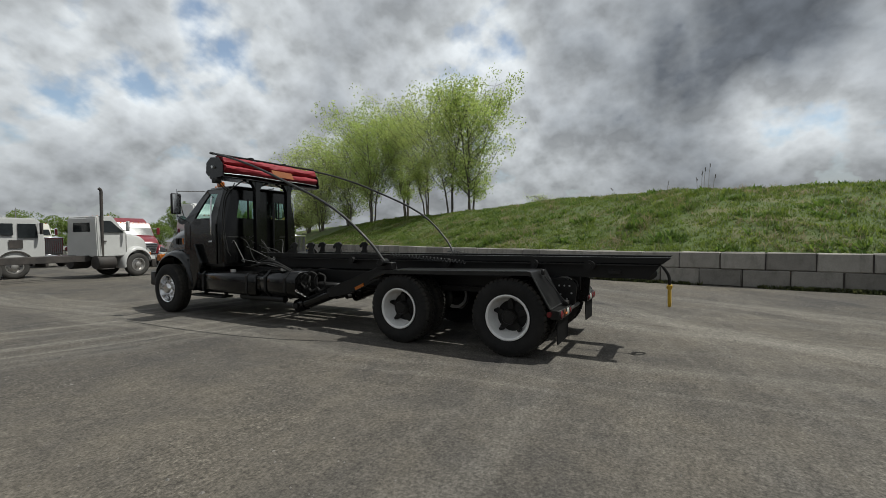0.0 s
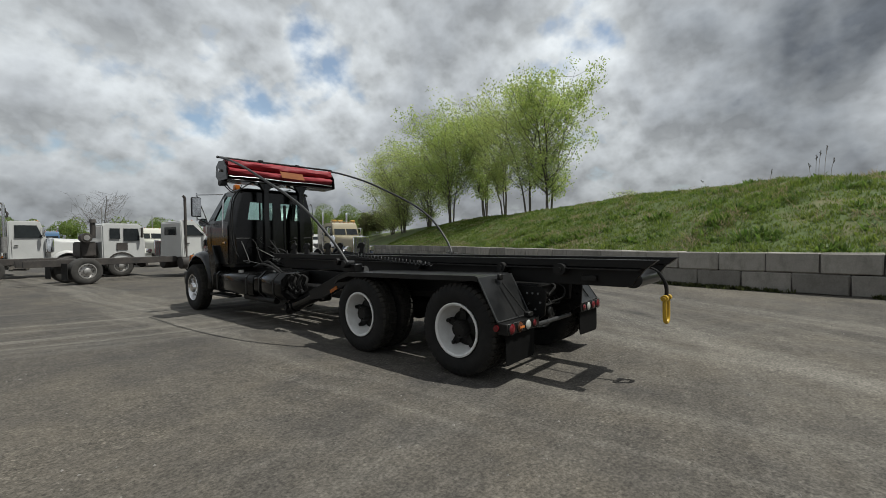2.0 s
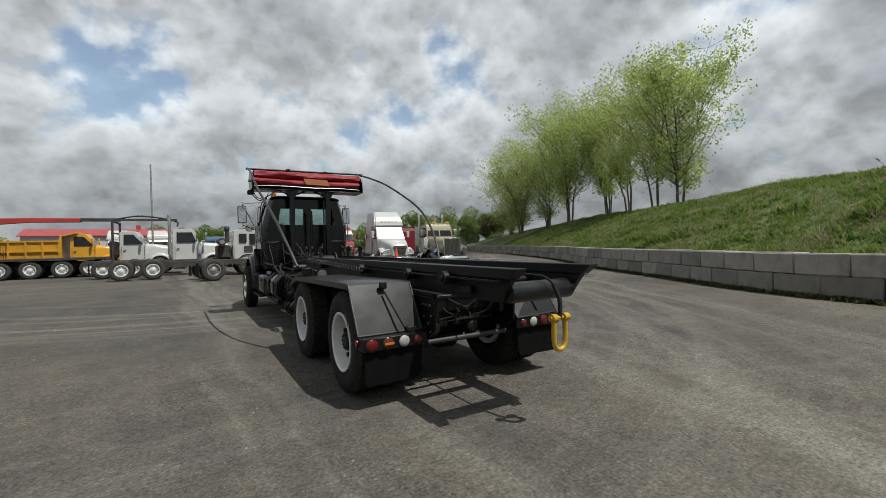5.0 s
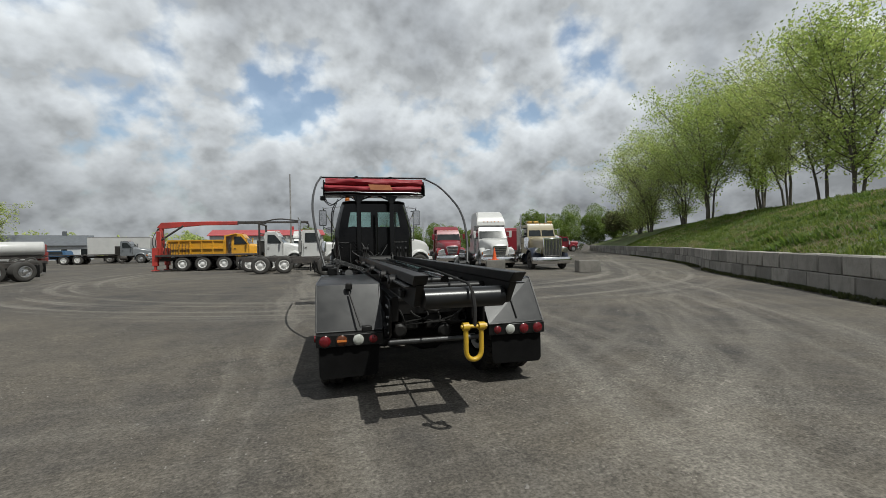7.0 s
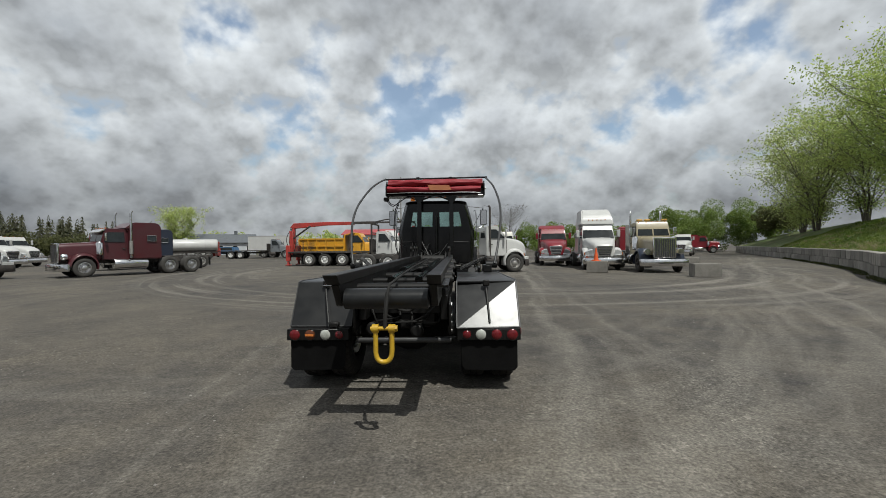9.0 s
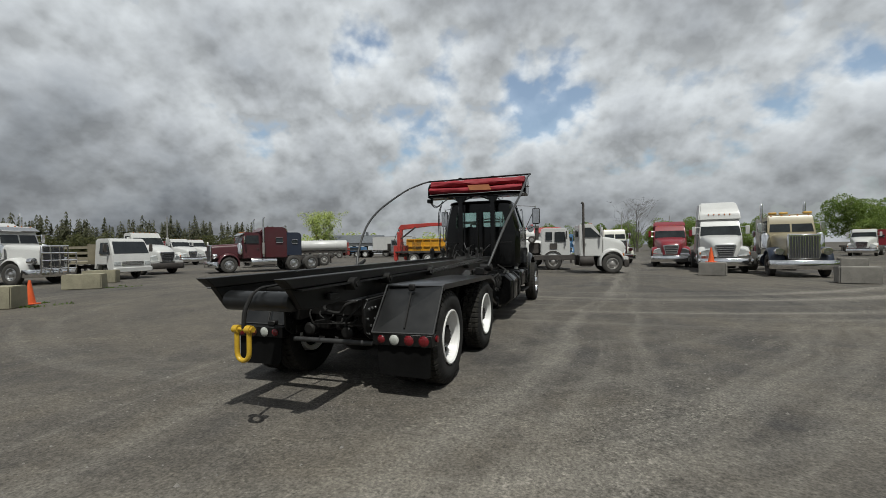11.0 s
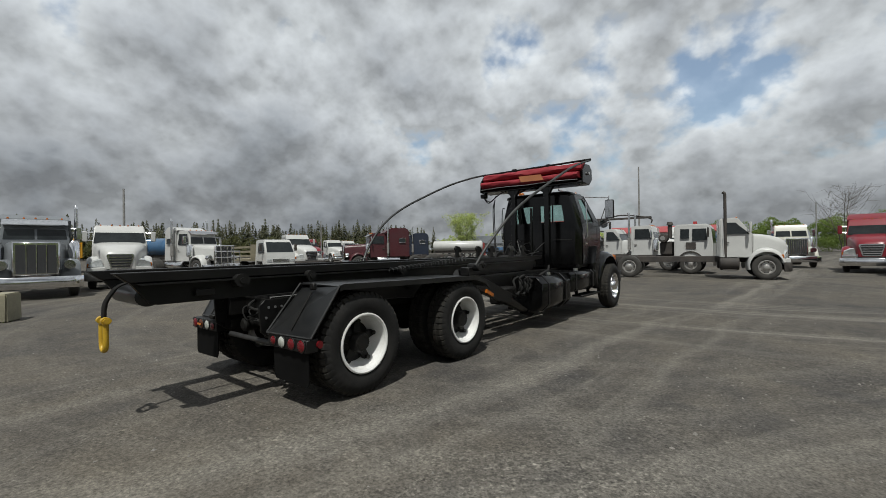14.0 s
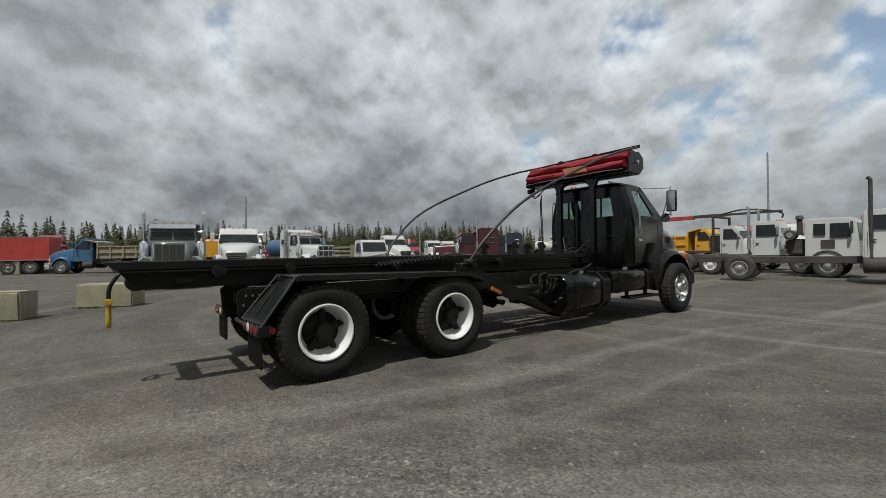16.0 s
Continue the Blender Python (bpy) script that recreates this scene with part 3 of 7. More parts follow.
def front_wheel(side, y=7.92):
    at = pose(side * 0.96, y, 0.525, 0, 0, 0 if side > 0 else 180)
    w = part("wheel", tyre_mesh(0.525, 0.28, 0.30, 40, 0.006), RUBBER, truck, "black ribbed steer tyre", at=at)
    dusty_tread(w, 0.525)
    bm = B()
    lathe(bm, [(0.30, 0.265), (0.296, 0.275), (0.280, 0.268), (0.262, 0.20), (0.245, 0.155), (0.19, 0.175), (0.125, 0.195), (0.118, 0.27), (0.09, 0.30), (0.001, 0.306), (0.001, 0.12), (0.25, 0.10), (0.29, 0.12)], 40)
    part("rim", bm, CHROME, w, "polished wheel with chrome lug caps")
    for nm, mat, r, x0, x1, ra, rb, ph in (("lug_nut", CHROME, 0.158, 0.17, 0.235, 0.020, 0.014, 0.0), ("hand_hole", IRON, 0.218, 0.150, 0.172, 0.024, 0.024, 0.5)):
        bm = B()
        cyl(bm, (x0, 0, 0), (x1, 0, 0), ra, rb, n=10)
        first = part(nm, bm, mat, w, at=pose(0, r, 0))
        for k in range(10):
            a = 2 * math.pi * (k + ph) / 10
            m = pose(0, r * math.cos(a), r * math.sin(a))
            if k == 0:
                first.matrix_basis = m
            else:
                again(first, w, m)


for side in (-1, 1):
    front_wheel(side)


def chassis():
    for s in (-1, 1):
        bm = B()
        box(bm, s * 0.43 - 0.04, s * 0.43 + 0.04, -0.80, 8.75, 0.74, 1.0)
        part("frame_rail", bm, SATIN, truck, bevel=0.008)
    for y in (-0.10, 1.57, 7.92):
        bm = B()
        cyl(bm, (-0.85, y, 0.52), (0.85, y, 0.52), 0.075, n=14)
        if y < 5:
            loft(bm, [[(x, y + r * math.cos(a), 0.53 + r * math.sin(a)) for a in (k * math.pi / 8 for k in range(16))]
                      for x, r in ((-0.28, 0.08), (-0.2, 0.17), (-0.05, 0.235), (0.12, 0.235), (0.24, 0.15), (0.3, 0.08))])
        part("axle", bm, IRON, truck)
    for s in (-1, 1):
        bm = B()
        arc = [(-0.75 + 3.0 * k / 10, 0.62 + 0.16 * math.sin(math.pi * k / 10)) for k in range(11)]
        prism(bm, [(y, z + 0.05) for y, z in arc] + [(y, z - 0.03) for y, z in arc[::-1]], "x", s * 0.5 - 0.04, s * 0.5 + 0.04)
        part("spring", bm, IRON, truck)
        bm = B()
        arc = [(7.2 + 1.5 * k / 8, 0.66 - 0.1 * math.sin(math.pi * k / 8)) for k in range(9)]
        prism(bm, [(y, z + 0.03) for y, z in arc] + [(y, z - 0.03) for y, z in arc[::-1]], "x", s * 0.43 - 0.04, s * 0.43 + 0.04)
        part("spring", bm, IRON, truck)
    bm = B()
    cyl(bm, (0, 1.4, 0.62), (0, 6.2, 0.80), 0.055)
    part("drive_shaft", bm, IRON, truck)
    bm = B()
    loft(bm, [[(x * k, y, 0.86 + z * k) for x, z in ((-0.3, -0.32), (0.3, -0.32), (0.34, 0.1), (-0.34, 0.1))] for y, k in ((5.4, 0.5), (5.9, 0.75), (6.6, 1.0), (8.2, 1.0))])
    part("gearbox", bm, IRON, truck, bevel=0.03)
    for y in (3.0, 4.6, -0.55, 0.75):
        bm = B()
        box(bm, -0.39, 0.39, y - 0.05, y + 0.05, 0.78, 0.96)
        part("crossmember", bm, SATIN, truck, bevel=0.01)
    # air tanks and brake chambers behind the axles
    for x, y in ((-0.22, -0.42), (0.2, -0.42)):
        bm = B()
        tube(bm, [(x, y, 0.60), (x, y, 0.62), (x, y, 0.80), (x, y, 0.83)], 0.1, 14, (0.06, 0.10, 0.10, 0.05))
        part("brake_chamber", bm, IRON, truck)
    # pierced end plates
    for s in (-1, 1):
        bm = B()
        prism(bm, [(-0.45, 0.56), (-0.80, 0.58), (-0.92, 0.66), (-0.94, 0.92), (-0.88, 0.98), (-0.45, 0.98)], "x", s * 0.49 - 0.012, s * 0.49 + 0.012)
        part("end_plate", bm, SATIN, truck, bevel=0.004)
        for y, z in ((-0.84, 0.90), (-0.76, 0.90), (-0.68, 0.90), (-0.87, 0.80), (-0.80, 0.72), (-0.70, 0.78), (-0.84, 0.64)):
            bm = B()
            cyl(bm, (s * 0.478, y, z), (s * 0.512, y, z), 0.013, n=10)
            part("bolt", bm, ALLOY, truck)
    bm = B()
    cyl(bm, (-0.50, -0.74, 0.52), (0.50, -0.74, 0.52), 0.028, n=12)
    part("rear_bar", bm, STEEL, truck)
    bm = B()
    tube(bm, smooth_path([(-0.18, -0.55, 0.93), (-0.1, -0.72, 0.86), (0.05, -0.66, 0.82), (0.16, -0.70, 0.92), (0.26, -0.5, 0.95)]), 0.016)
    part("hose", bm, RUBBER, truck)
    bm = B()
    tube(bm, smooth_path([(0.3, -0.45, 0.98), (0.34, -0.72, 0.90), (0.22, -0.78, 0.78), (0.1, -0.6, 0.7)]), 0.013)
    part("hose", bm, RUBBER, truck)


chassis()


def hoist():
    for s in (-1, 1):
        # tilting rail: a heavy top bar on a deeper web, cut off aslant at the tail
        bm = B()
        prism(bm, [(-1.93, 1.298), (-1.84, 1.215), (5.35, 1.215), (5.62, 1.235), (5.62, 1.298)], "x", s * 0.395 - 0.055, s * 0.395 + 0.055)
        part("tilt_rail", bm, SATIN, truck, bevel=0.005)
        bm = B()
        prism(bm, [(-1.83, 1.213), (-1.71, 1.035), (-1.66, 1.02), (5.2, 1.02), (5.35, 1.213)], "x", s * 0.385 - 0.03, s * 0.385 + 0.03)
        part("rail_web", bm, SATIN, truck, bevel=0.004)
        bm = B()
        prism(bm, [(-1.80, 1.205), (-1.78, 1.192), (5.1, 1.192), (5.1, 1.205)], "x", min(s * 0.41, s * 0.50), max(s * 0.41, s * 0.50))
        part("rail_ledge", bm, FENDER, truck)
        for y in (3.15, 1.12, -0.28, -1.08):
            bm = B()
            cyl(bm, (s * 0.42, y, 1.185), (s * 0.52, y, 1.185), 0.062, n=18)
            cyl(bm, (s * 0.51, y, 1.185), (s * 0.535, y, 1.185), 0.028, n=12)
            part("side_roller", bm, IRON, truck)
        bm = B()
        box(bm, s * 0.45 - 0.02, s * 0.45 + 0.02, -1.42, -1.28, 1.07, 1.13)
        part("stop_block", bm, IRON, truck, bevel=0.006)
        # deck hooks near the cab
        for y in (4.85, 4.36, 3.62):
            bm = B()
            prism(bm, [(y - 0.10, 1.29), (y - 0.07, 1.40), (y - 0.11, 1.47), (y - 0.06, 1.51), (y + 0.05, 1.50), (y + 0.12, 1.43), (y + 0.10, 1.39), (y + 0.03, 1.43), (y + 0.04, 1.34), (y + 0.10, 1.29)], "x", s * 0.38 - 0.018, s * 0.38 + 0.018)
            part("deck_hook", bm, IRON, truck, bevel=0.005)
        # lift cylinder from the tail of the fender down to the chassis
        bm = B()
        cyl(bm, (s * 0.80, 2.55, 0.88), (s * 0.80, 4.12, 0.36), 0.105, n=20)
        cyl(bm, (s * 0.80, 4.02, 0.40), (s * 0.80, 4.25, 0.33), 0.125, n=20)
        part("lift_cylinder", bm, BLACK, truck)
        bm = B()
        cyl(bm, (s * 0.80, 1.92, 1.10), (s * 0.80, 2.6, 0.87), 0.062, n=16)
        part("piston_rod", bm, STEEL, truck)
        bm = B()
        prism(bm, [(1.80, 1.16), (2.0, 1.17), (3.35, 0.70), (3.3, 0.56), (2.9, 0.62), (1.85, 1.02)], "x", s * 0.92 - 0.015, s * 0.92 + 0.015)
        part("cylinder_guard", bm, SATIN, truck, bevel=0.005)
        bm = B()
        cyl(bm, (s * 0.42, 4.16, 0.36), (s * 0.95, 4.16, 0.36), 0.05, n=14)
        part("pivot_pin", bm, IRON, truck)
        bm = B()
        prism(bm, [(2.47, 0.79), (2.66, 0.71), (2.68, 0.76), (2.49, 0.84)], "x", s * 0.94 - 0.008, s * 0.94 + 0.03)
        part("marker_lamp", bm, AMBER_LENS, truck, "amber side marker lamp")
        # tandem of thick hydraulic pipes inside the rails
        bm = B()
        cyl(bm, (s * 0.15, 0.6, 1.15), (s * 0.15, 4.4, 1.17), 0.082, n=18)
        cyl(bm, (s * 0.15, -0.6, 1.145), (s * 0.15, 0.7, 1.15), 0.045, n=14)
        part("hoist_cylinder", bm, BLACK, truck)
    bm = B()
    tube(bm, [(-0.355, -1.70, 1.09), (-0.335, -1.70, 1.09), (0.335, -1.70, 1.09), (0.355, -1.70, 1.09)], 0.085, 24, (0.05, 0.085, 0.085, 0.05))
    part("tail_roller", bm, PANEL, truck, "glossy black tail roller")
    for y, r in ((-1.25, 0.045), (-0.55, 0.04), (0.35, 0.045), (2.0, 0.05), (3.2, 0.045), (4.7, 0.06), (5.4, 0.06)):
        bm = B()
        cyl(bm, (-0.38, y, 1.13), (0.38, y, 1.13), r, n=14)
        part("cross_tube", bm, SATIN, truck)
    # cable from the winch over the tail roller, with the yellow hook link
    bm = B()
    tube(bm, smooth_path([(0.02, 3.9, 1.27), (0.02, 1.5, 1.27), (0.03, -0.6, 1.25), (0.03, -1.55, 1.215), (0.03, -1.765, 1.195), (0.028, -1.865, 1.10), (0.022, -1.90, 0.94)], 5), 0.011, 8)
    tube(bm, smooth_path([(0.028, -1.835, 1.15), (0.025, -1.893, 1.03), (0.018, -1.90, 0.89)], 5), 0.017, 8)
    part("winch_cable", bm, RUBBER, truck, "black sheathed winch cable")
    bm = B()
    ring = smooth_path([(0.062, 0, 0), (0.062, 0, -0.10), (0.060, 0, -0.19), (0.040, 0, -0.235), (0.0, 0, -0.25), (-0.040, 0, -0.235), (-0.060, 0, -0.19), (-0.062, 0, -0.10), (-0.062, 0, 0)], 4)
    tube(bm, [q + Vector((0.01, -1.90, 0.885)) for q in ring], 0.019, 12)
    cyl(bm, (-0.09, -1.90, 0.89), (0.11, -1.90, 0.89), 0.015, n=12)
    for x in (-0.053, 0.073):
        cyl(bm, (x - 0.024, -1.90, 0.89), (x + 0.024, -1.90, 0.89), 0.032, n=14)
    cyl(bm, (0.095, -1.90, 0.89), (0.115, -1.90, 0.89), 0.024, n=6)
    part("hook_link", bm, YELLOW, truck, "yellow painted U-shaped hook link")
    # added plates that close the hoist frame and chassis underneath, to block sunlight
    for y0, y1, z in ((-0.62, 0.9, 0.93), (1.0, 3.6, 0.90)):
        bm = B()
        box(bm, -0.40, 0.40, y0, y1, z, z + 0.012)
        part("frame_plate", bm, IRON, truck)
    bm = B()
    box(bm, -0.46, 0.46, -0.42, -0.32, 0.50, 0.90)
    part("rear_crossmember", bm, FLAP, truck, bevel=0.015)
    for x, z, w, h in ((-0.24, 0.74, 0.10, 0.13), (0.02, 0.70, 0.09, 0.09), (0.25, 0.76, 0.08, 0.12)):
        bm = B()
        box(bm, x - w, x + w, -0.56, -0.42, z - h, z + h)
        part("valve_box", bm, IRON, truck, bevel=0.02)
    for x, z in ((-0.36, 0.62), (0.13, 0.60)):
        bm = B()
        tube(bm, [(x, -0.66, z), (x, -0.64, z), (x, -0.46, z), (x, -0.42, z)], 0.075, 16, (0.05, 0.075, 0.075, 0.06))
        part("air_chamber", bm, IRON, truck)
    for k in range(6):
        x0, x1 = -0.38 + 0.14 * k, -0.30 + 0.11 * ((k * 3) % 6)
        bm = B()
        tube(bm, smooth_path([(x0, -0.50, 0.86), (x0 + 0.04, -0.66, 0.80 - 0.02 * k), (x1, -0.62, 0.66 + 0.02 * (k % 3)), (x1, -0.46, 0.60)], 5), 0.010, 6)
        part("rear_hose", bm, RUBBER, truck)
    # winch behind the cab
    bm = B()
    cyl(bm, (-0.28, 5.05, 1.18), (0.28, 5.05, 1.18), 0.13, n=20)
    for x in (-0.28, 0.28):
        cyl(bm, (x - 0.015, 5.05, 1.18), (x + 0.015, 5.05, 1.18), 0.2, n=24)
    part("winch", bm, IRON, truck)
    # coil springs on the fenders
    for s in (-1, 1):
        bm = B()
        a, b = Vector((s * 0.62, 0.75, 1.20)), Vector((s * 1.02, 1.85, 1.32))
        d = (b - a).normalized()
        u = d.cross(Vector((0, 0, 1))).normalized()
        w = d.cross(u)
        tube(bm, [a + (b - a) * (k / 150) + (u * math.cos(k * 0.9) + w * math.sin(k * 0.9)) * 0.026 for k in range(151)], 0.0065, 5)
        tube(bm, [b, (s * 1.13, 2.0, 1.30)], 0.01, 6)
        part("return_spring", bm, STEEL, truck, "coiled steel return spring")


hoist()




def rear_fenders():
    line = [(2.12, 0.94), (2.02, 1.02), (1.80, 1.085), (0.5, 1.11), (-0.42, 1.13), (-0.47, 1.118)]
    for s in (-1, 1):
        xa, xb = s * 0.56, s * 1.21
        bm = B()
        inner = [(y - 0.0, z - 0.012) for y, z in line]
        prism(bm, line + inner[::-1], "x", min(xa, xb), max(xa, xb))
        f = part("fender", bm, FENDER, truck, "dull black sheet steel fender, scuffed")
        bm = B()
        rim = [(y * 1.0, z + 0.006) for y, z in line]
        low = [(y + (0.02 if y > 1.9 else -0.0), z - 0.05) for y, z in line]
        prism(bm, rim + low[::-1], "x", s * 1.21 - 0.006, s * 1.21 + 0.010)
        part("fender_lip", bm, FENDER, f)
        # sloping tail panel; on one side it is creased from corner to corner
        dn = (-0.90, -0.841) if s > 0 else (-0.756, -0.756)
        q = [Vector((xa, -0.40 if s > 0 else -0.47, 1.118)), Vector((xb, -0.47, 1.118)), Vector((xb, dn[1], 0.668)), Vector((xa, dn[0], 0.668))]
        bm = B()
        up, lo = [bm.verts.new(v) for v in q], [bm.verts.new(v + Vector((0, 0.012, -0.012))) for v in q]
        for tri in ((0, 1, 3), (1, 2, 3)):
            bm.faces.new([up[i] for i in tri]), bm.faces.new([lo[i] for i in tri[::-1]])
        for i in range(4):
            bm.faces.new((up[i], lo[i], lo[(i + 1) % 4], up[(i + 1) % 4]))
        part("tail_panel", bm, PANEL, truck, "glossy worn black tail panel", smooth=False)
        bm = B()
        for x in (xa, xb):
            tube(bm, [(x, -0.47, 1.122), (x, dn[0] if x == xa else dn[1], 0.672)], 0.009, 6)
        tube(bm, [(xa, dn[0], 0.672), (xb, dn[1], 0.672)], 0.009, 6)
        part("edge_bead", bm, STEEL, f)
        bm = B()
        box(bm, min(xa, xb), max(xa, xb), -0.885, -0.745, 0.545, 0.662)
        panel = part("lamp_panel", bm, SATIN, truck, bevel=0.006)
        lamps = ((1.125, 0.055, RED_LENS), (0.965, 0.053, DARK_AMBER if s < 0 else RED_LENS), (0.805, 0.053, CLEAR_LENS), (0.66, 0.042, RED_LENS))
        for x, r, mat in lamps:
            bm = B()
            tube(bm, [(s * x, -0.88, 0.604), (s * x, -0.892, 0.604), (s * x, -0.902, 0.604), (s * x, -0.907, 0.604)], r, 20, (r, r, r * 0.8, r * 0.3))
            part("lamp", bm, mat, panel, {"red_lens": "round red tail lamp", "dark_amber_lens": "round dark amber turn lamp", "clear_lens": "round clear reversing lamp"}[mat.name])
            bm = B()
            tube(bm, [(s * x + (r + 0.004) * math.cos(k * math.pi / 10), -0.888, 0.604 + (r + 0.004) * math.sin(k * math.pi / 10)) for k in range(21)], 0.006, 5)
            part("lamp_ring", bm, IRON, panel)
        if s < 0:
            bm = B()
            box(bm, -1.01, -0.92, -0.915, -0.908, 0.594, 0.614)
            part("tape", bm, TAPE, panel, "strip of orange tape across the lamp")
        bm = B()
        cyl(bm, (s * 1.21, -0.74, 0.61), (s * 1.23, -0.74, 0.61), 0.035, n=14)
        part("side_lamp", bm, RED_LENS, truck)
        bm = B()
        flap = [(s * 0.60, 0.55), (s * 1.18, 0.55), (s * 1.18, 0.26), (s * 1.15, 0.225), (s * 0.64, 0.235), (s * 0.61, 0.28)]
        prism(bm, flap, "y", -0.845, -0.835)
        part("mud_flap", bm, FLAP, truck, "black rubber mud flap")
        # work lamp and rod on the sloping panel
        bm = B()
        box(bm, s * 0.88 - 0.035, s * 0.88 + 0.035, -0.57, -0.52, 1.07, 1.14)
        part("work_lamp", bm, IRON, truck, bevel=0.01)
        bm = B()
        tube(bm, [(s * 0.88, -0.57, 1.05), (s * 0.78 if s < 0 else s * 0.90, -0.845, 0.72)], 0.010, 6)
        part("rod", bm, IRON, truck)
        if s < 0:
            bm = B()
            box(bm, -0.77, -0.67, -0.88, -0.80, 0.675, 0.73)
            part("rod_bracket", bm, IRON, truck, bevel=0.01)


rear_fenders()


def tanks():
    for name, x0, x1, y0, y1, z0, z1, cut in (("fuel_tank", -1.13, -0.52, 5.10, 7.0, 0.50, 0.92, 0.05), ("oil_tank", -1.13, -0.52, 3.98, 5.04, 0.50, 0.99, 0.12),
                                            ("fuel_tank", 0.52, 1.13, 5.50, 6.95, 0.55, 0.96, 0.05), ("oil_tank", 0.55, 1.17, 4.05, 5.35, 0.32, 0.95, 0.13)):
        bm = B()
        out = x0 if x0 < 0 else x1
        sg = -1 if x0 < 0 else 1
        inn = x1 if x0 < 0 else x0
        prism(bm, [(inn, z0), (out - sg * cut, z0), (out, z0 + cut), (out, z1 - cut), (out - sg * cut, z1), (inn, z1)], "y", y0, y1)
        tk = part(name, bm, BLACK, truck, bevel=0.02)
        for y in (y0 + 0.25, y1 - 0.25):
            bm = B()
            w = 0.012
            prism(bm, [(inn, z0 - w), (out - sg * cut, z0 - w), (out + sg * w, z0 + cut), (out + sg * w, z1 - cut), (out - sg * cut, z1 + w), (inn, z1 + w),
                       (inn, z1 + 0.002), (out - sg * cut, z1 + 0.002), (out + sg * 0.002, z1 - cut), (out + sg * 0.002, z0 + cut), (out - sg * cut, z0 - 0.002), (inn, z0 - 0.002)], "y", y - 0.03, y + 0.03)
            part("strap", bm, SATIN, tk)
        bm = B()
        cyl(bm, (out - sg * 0.2, (y0 + y1) / 2, z1), (out - sg * 0.2, (y0 + y1) / 2, z1 + 0.05), 0.05, n=14)
        part("filler_cap", bm, ALLOY, tk)
    for s in (-1, 1):
        bm = B()
        box(bm, s * 1.0 - 0.13, s * 1.0 + 0.13, 6.15, 7.2, 0.40, 0.44)
        box(bm, s * 0.9 - 0.03, s * 0.9 + 0.03, 6.3, 6.36, 0.44, 0.6)
        box(bm, s * 0.9 - 0.03, s * 0.9 + 0.03, 7.0, 7.06, 0.44, 0.6)
        part("step", bm, SATIN, truck, bevel=0.008)
        # loops of hydraulic hose in front of the tandem
        for y, r in ((3.72, 0.17), (3.50, 0.15), (3.88, 0.13)):
            bm = B()
            tube(bm, [(s * (0.95 + 0.02 * math.sin(k)), y + r * 0.85 * math.cos(k * math.pi / 14), 0.82 + r * math.sin(k * math.pi / 14)) for k in range(29)], 0.020, 6)
            part("hose_loop", bm, RUBBER, truck)
        bm = B()
        box(bm, s * 0.62 - 0.12, s * 0.62 + 0.12, 3.3, 3.9, 0.5, 0.78)
        part("valve_block", bm, IRON, truck, bevel=0.03)
    bm = B()
    cyl(bm, (-0.98, 4.4, 0.46), (-0.98, 5.7, 0.46), 0.06, n=12)
    part("air_reservoir", bm, IRON, truck)


tanks()


def holed(bm, us, vs, holes, fn, thick):
    """A sheet over a grid of cuts with openings; fn(u, v, w) gives the place, w running through the sheet."""
    solid = {(i, j) for i in range(len(us) - 1) for j in range(len(vs) - 1) if (i, j) not in holes}
    keep = {}

    def vert(i, j, w):
        if (i, j, w) not in keep:
            keep[i, j, w] = bm.verts.new(fn(us[i], vs[j], w * thick))
        return keep[i, j, w]

    for i, j in solid:
        for w in (0, 1):
            q = [vert(i, j, w), vert(i + 1, j, w), vert(i + 1, j + 1, w), vert(i, j + 1, w)]
            bm.faces.new(q if w else q[::-1])
        for di, dj, a, b in ((-1, 0, (0, 1), (0, 0)), (1, 0, (1, 0), (1, 1)), (0, -1, (0, 0), (1, 0)), (0, 1, (1, 1), (0, 1))):
            if (i + di, j + dj) not in solid:
                bm.faces.new((vert(i + a[0], j + a[1], 0), vert(i + b[0], j + b[1], 0), vert(i + b[0], j + b[1], 1), vert(i + a[0], j + a[1], 1)))


def half_width(z):
    """Half the cab's width at a height."""
    return 1.0 if z < 1.9 else 1.0 - 0.20 * ((z - 1.9) / 0.8) ** 1.3


GLASS = bpy.data.materials.new("cab_glass")
GLASS.use_nodes = True
_g = GLASS.node_tree.nodes["Principled BSDF"]
_g.inputs["Base Color"].default_value, _g.inputs["Roughness"].default_value = (0.62, 0.75, 0.72, 1), 0.02
_g.inputs["Transmission Weight"].default_value, _g.inputs["IOR"].default_value = 1.0, 1.03
_g.inputs["Specular IOR Level"].default_value = 0.6


def pane(name, corners, parent, inset=0.0):
    bm = B()
    q = [Vector(c) for c in corners]
    n = (q[1] - q[0]).cross(q[3] - q[0]).normalized() * 0.003
    lo, hi = [bm.verts.new(p - n) for p in q], [bm.verts.new(p + n) for p in q]
    bm.faces.new(lo[::-1]), bm.faces.new(hi)
    for i in range(4):
        bm.faces.new((lo[i], lo[(i + 1) % 4], hi[(i + 1) % 4], hi[i]))
    ob = part(name, bm, GLASS, parent, smooth=False)
    ob.visible_shadow = False
    return ob


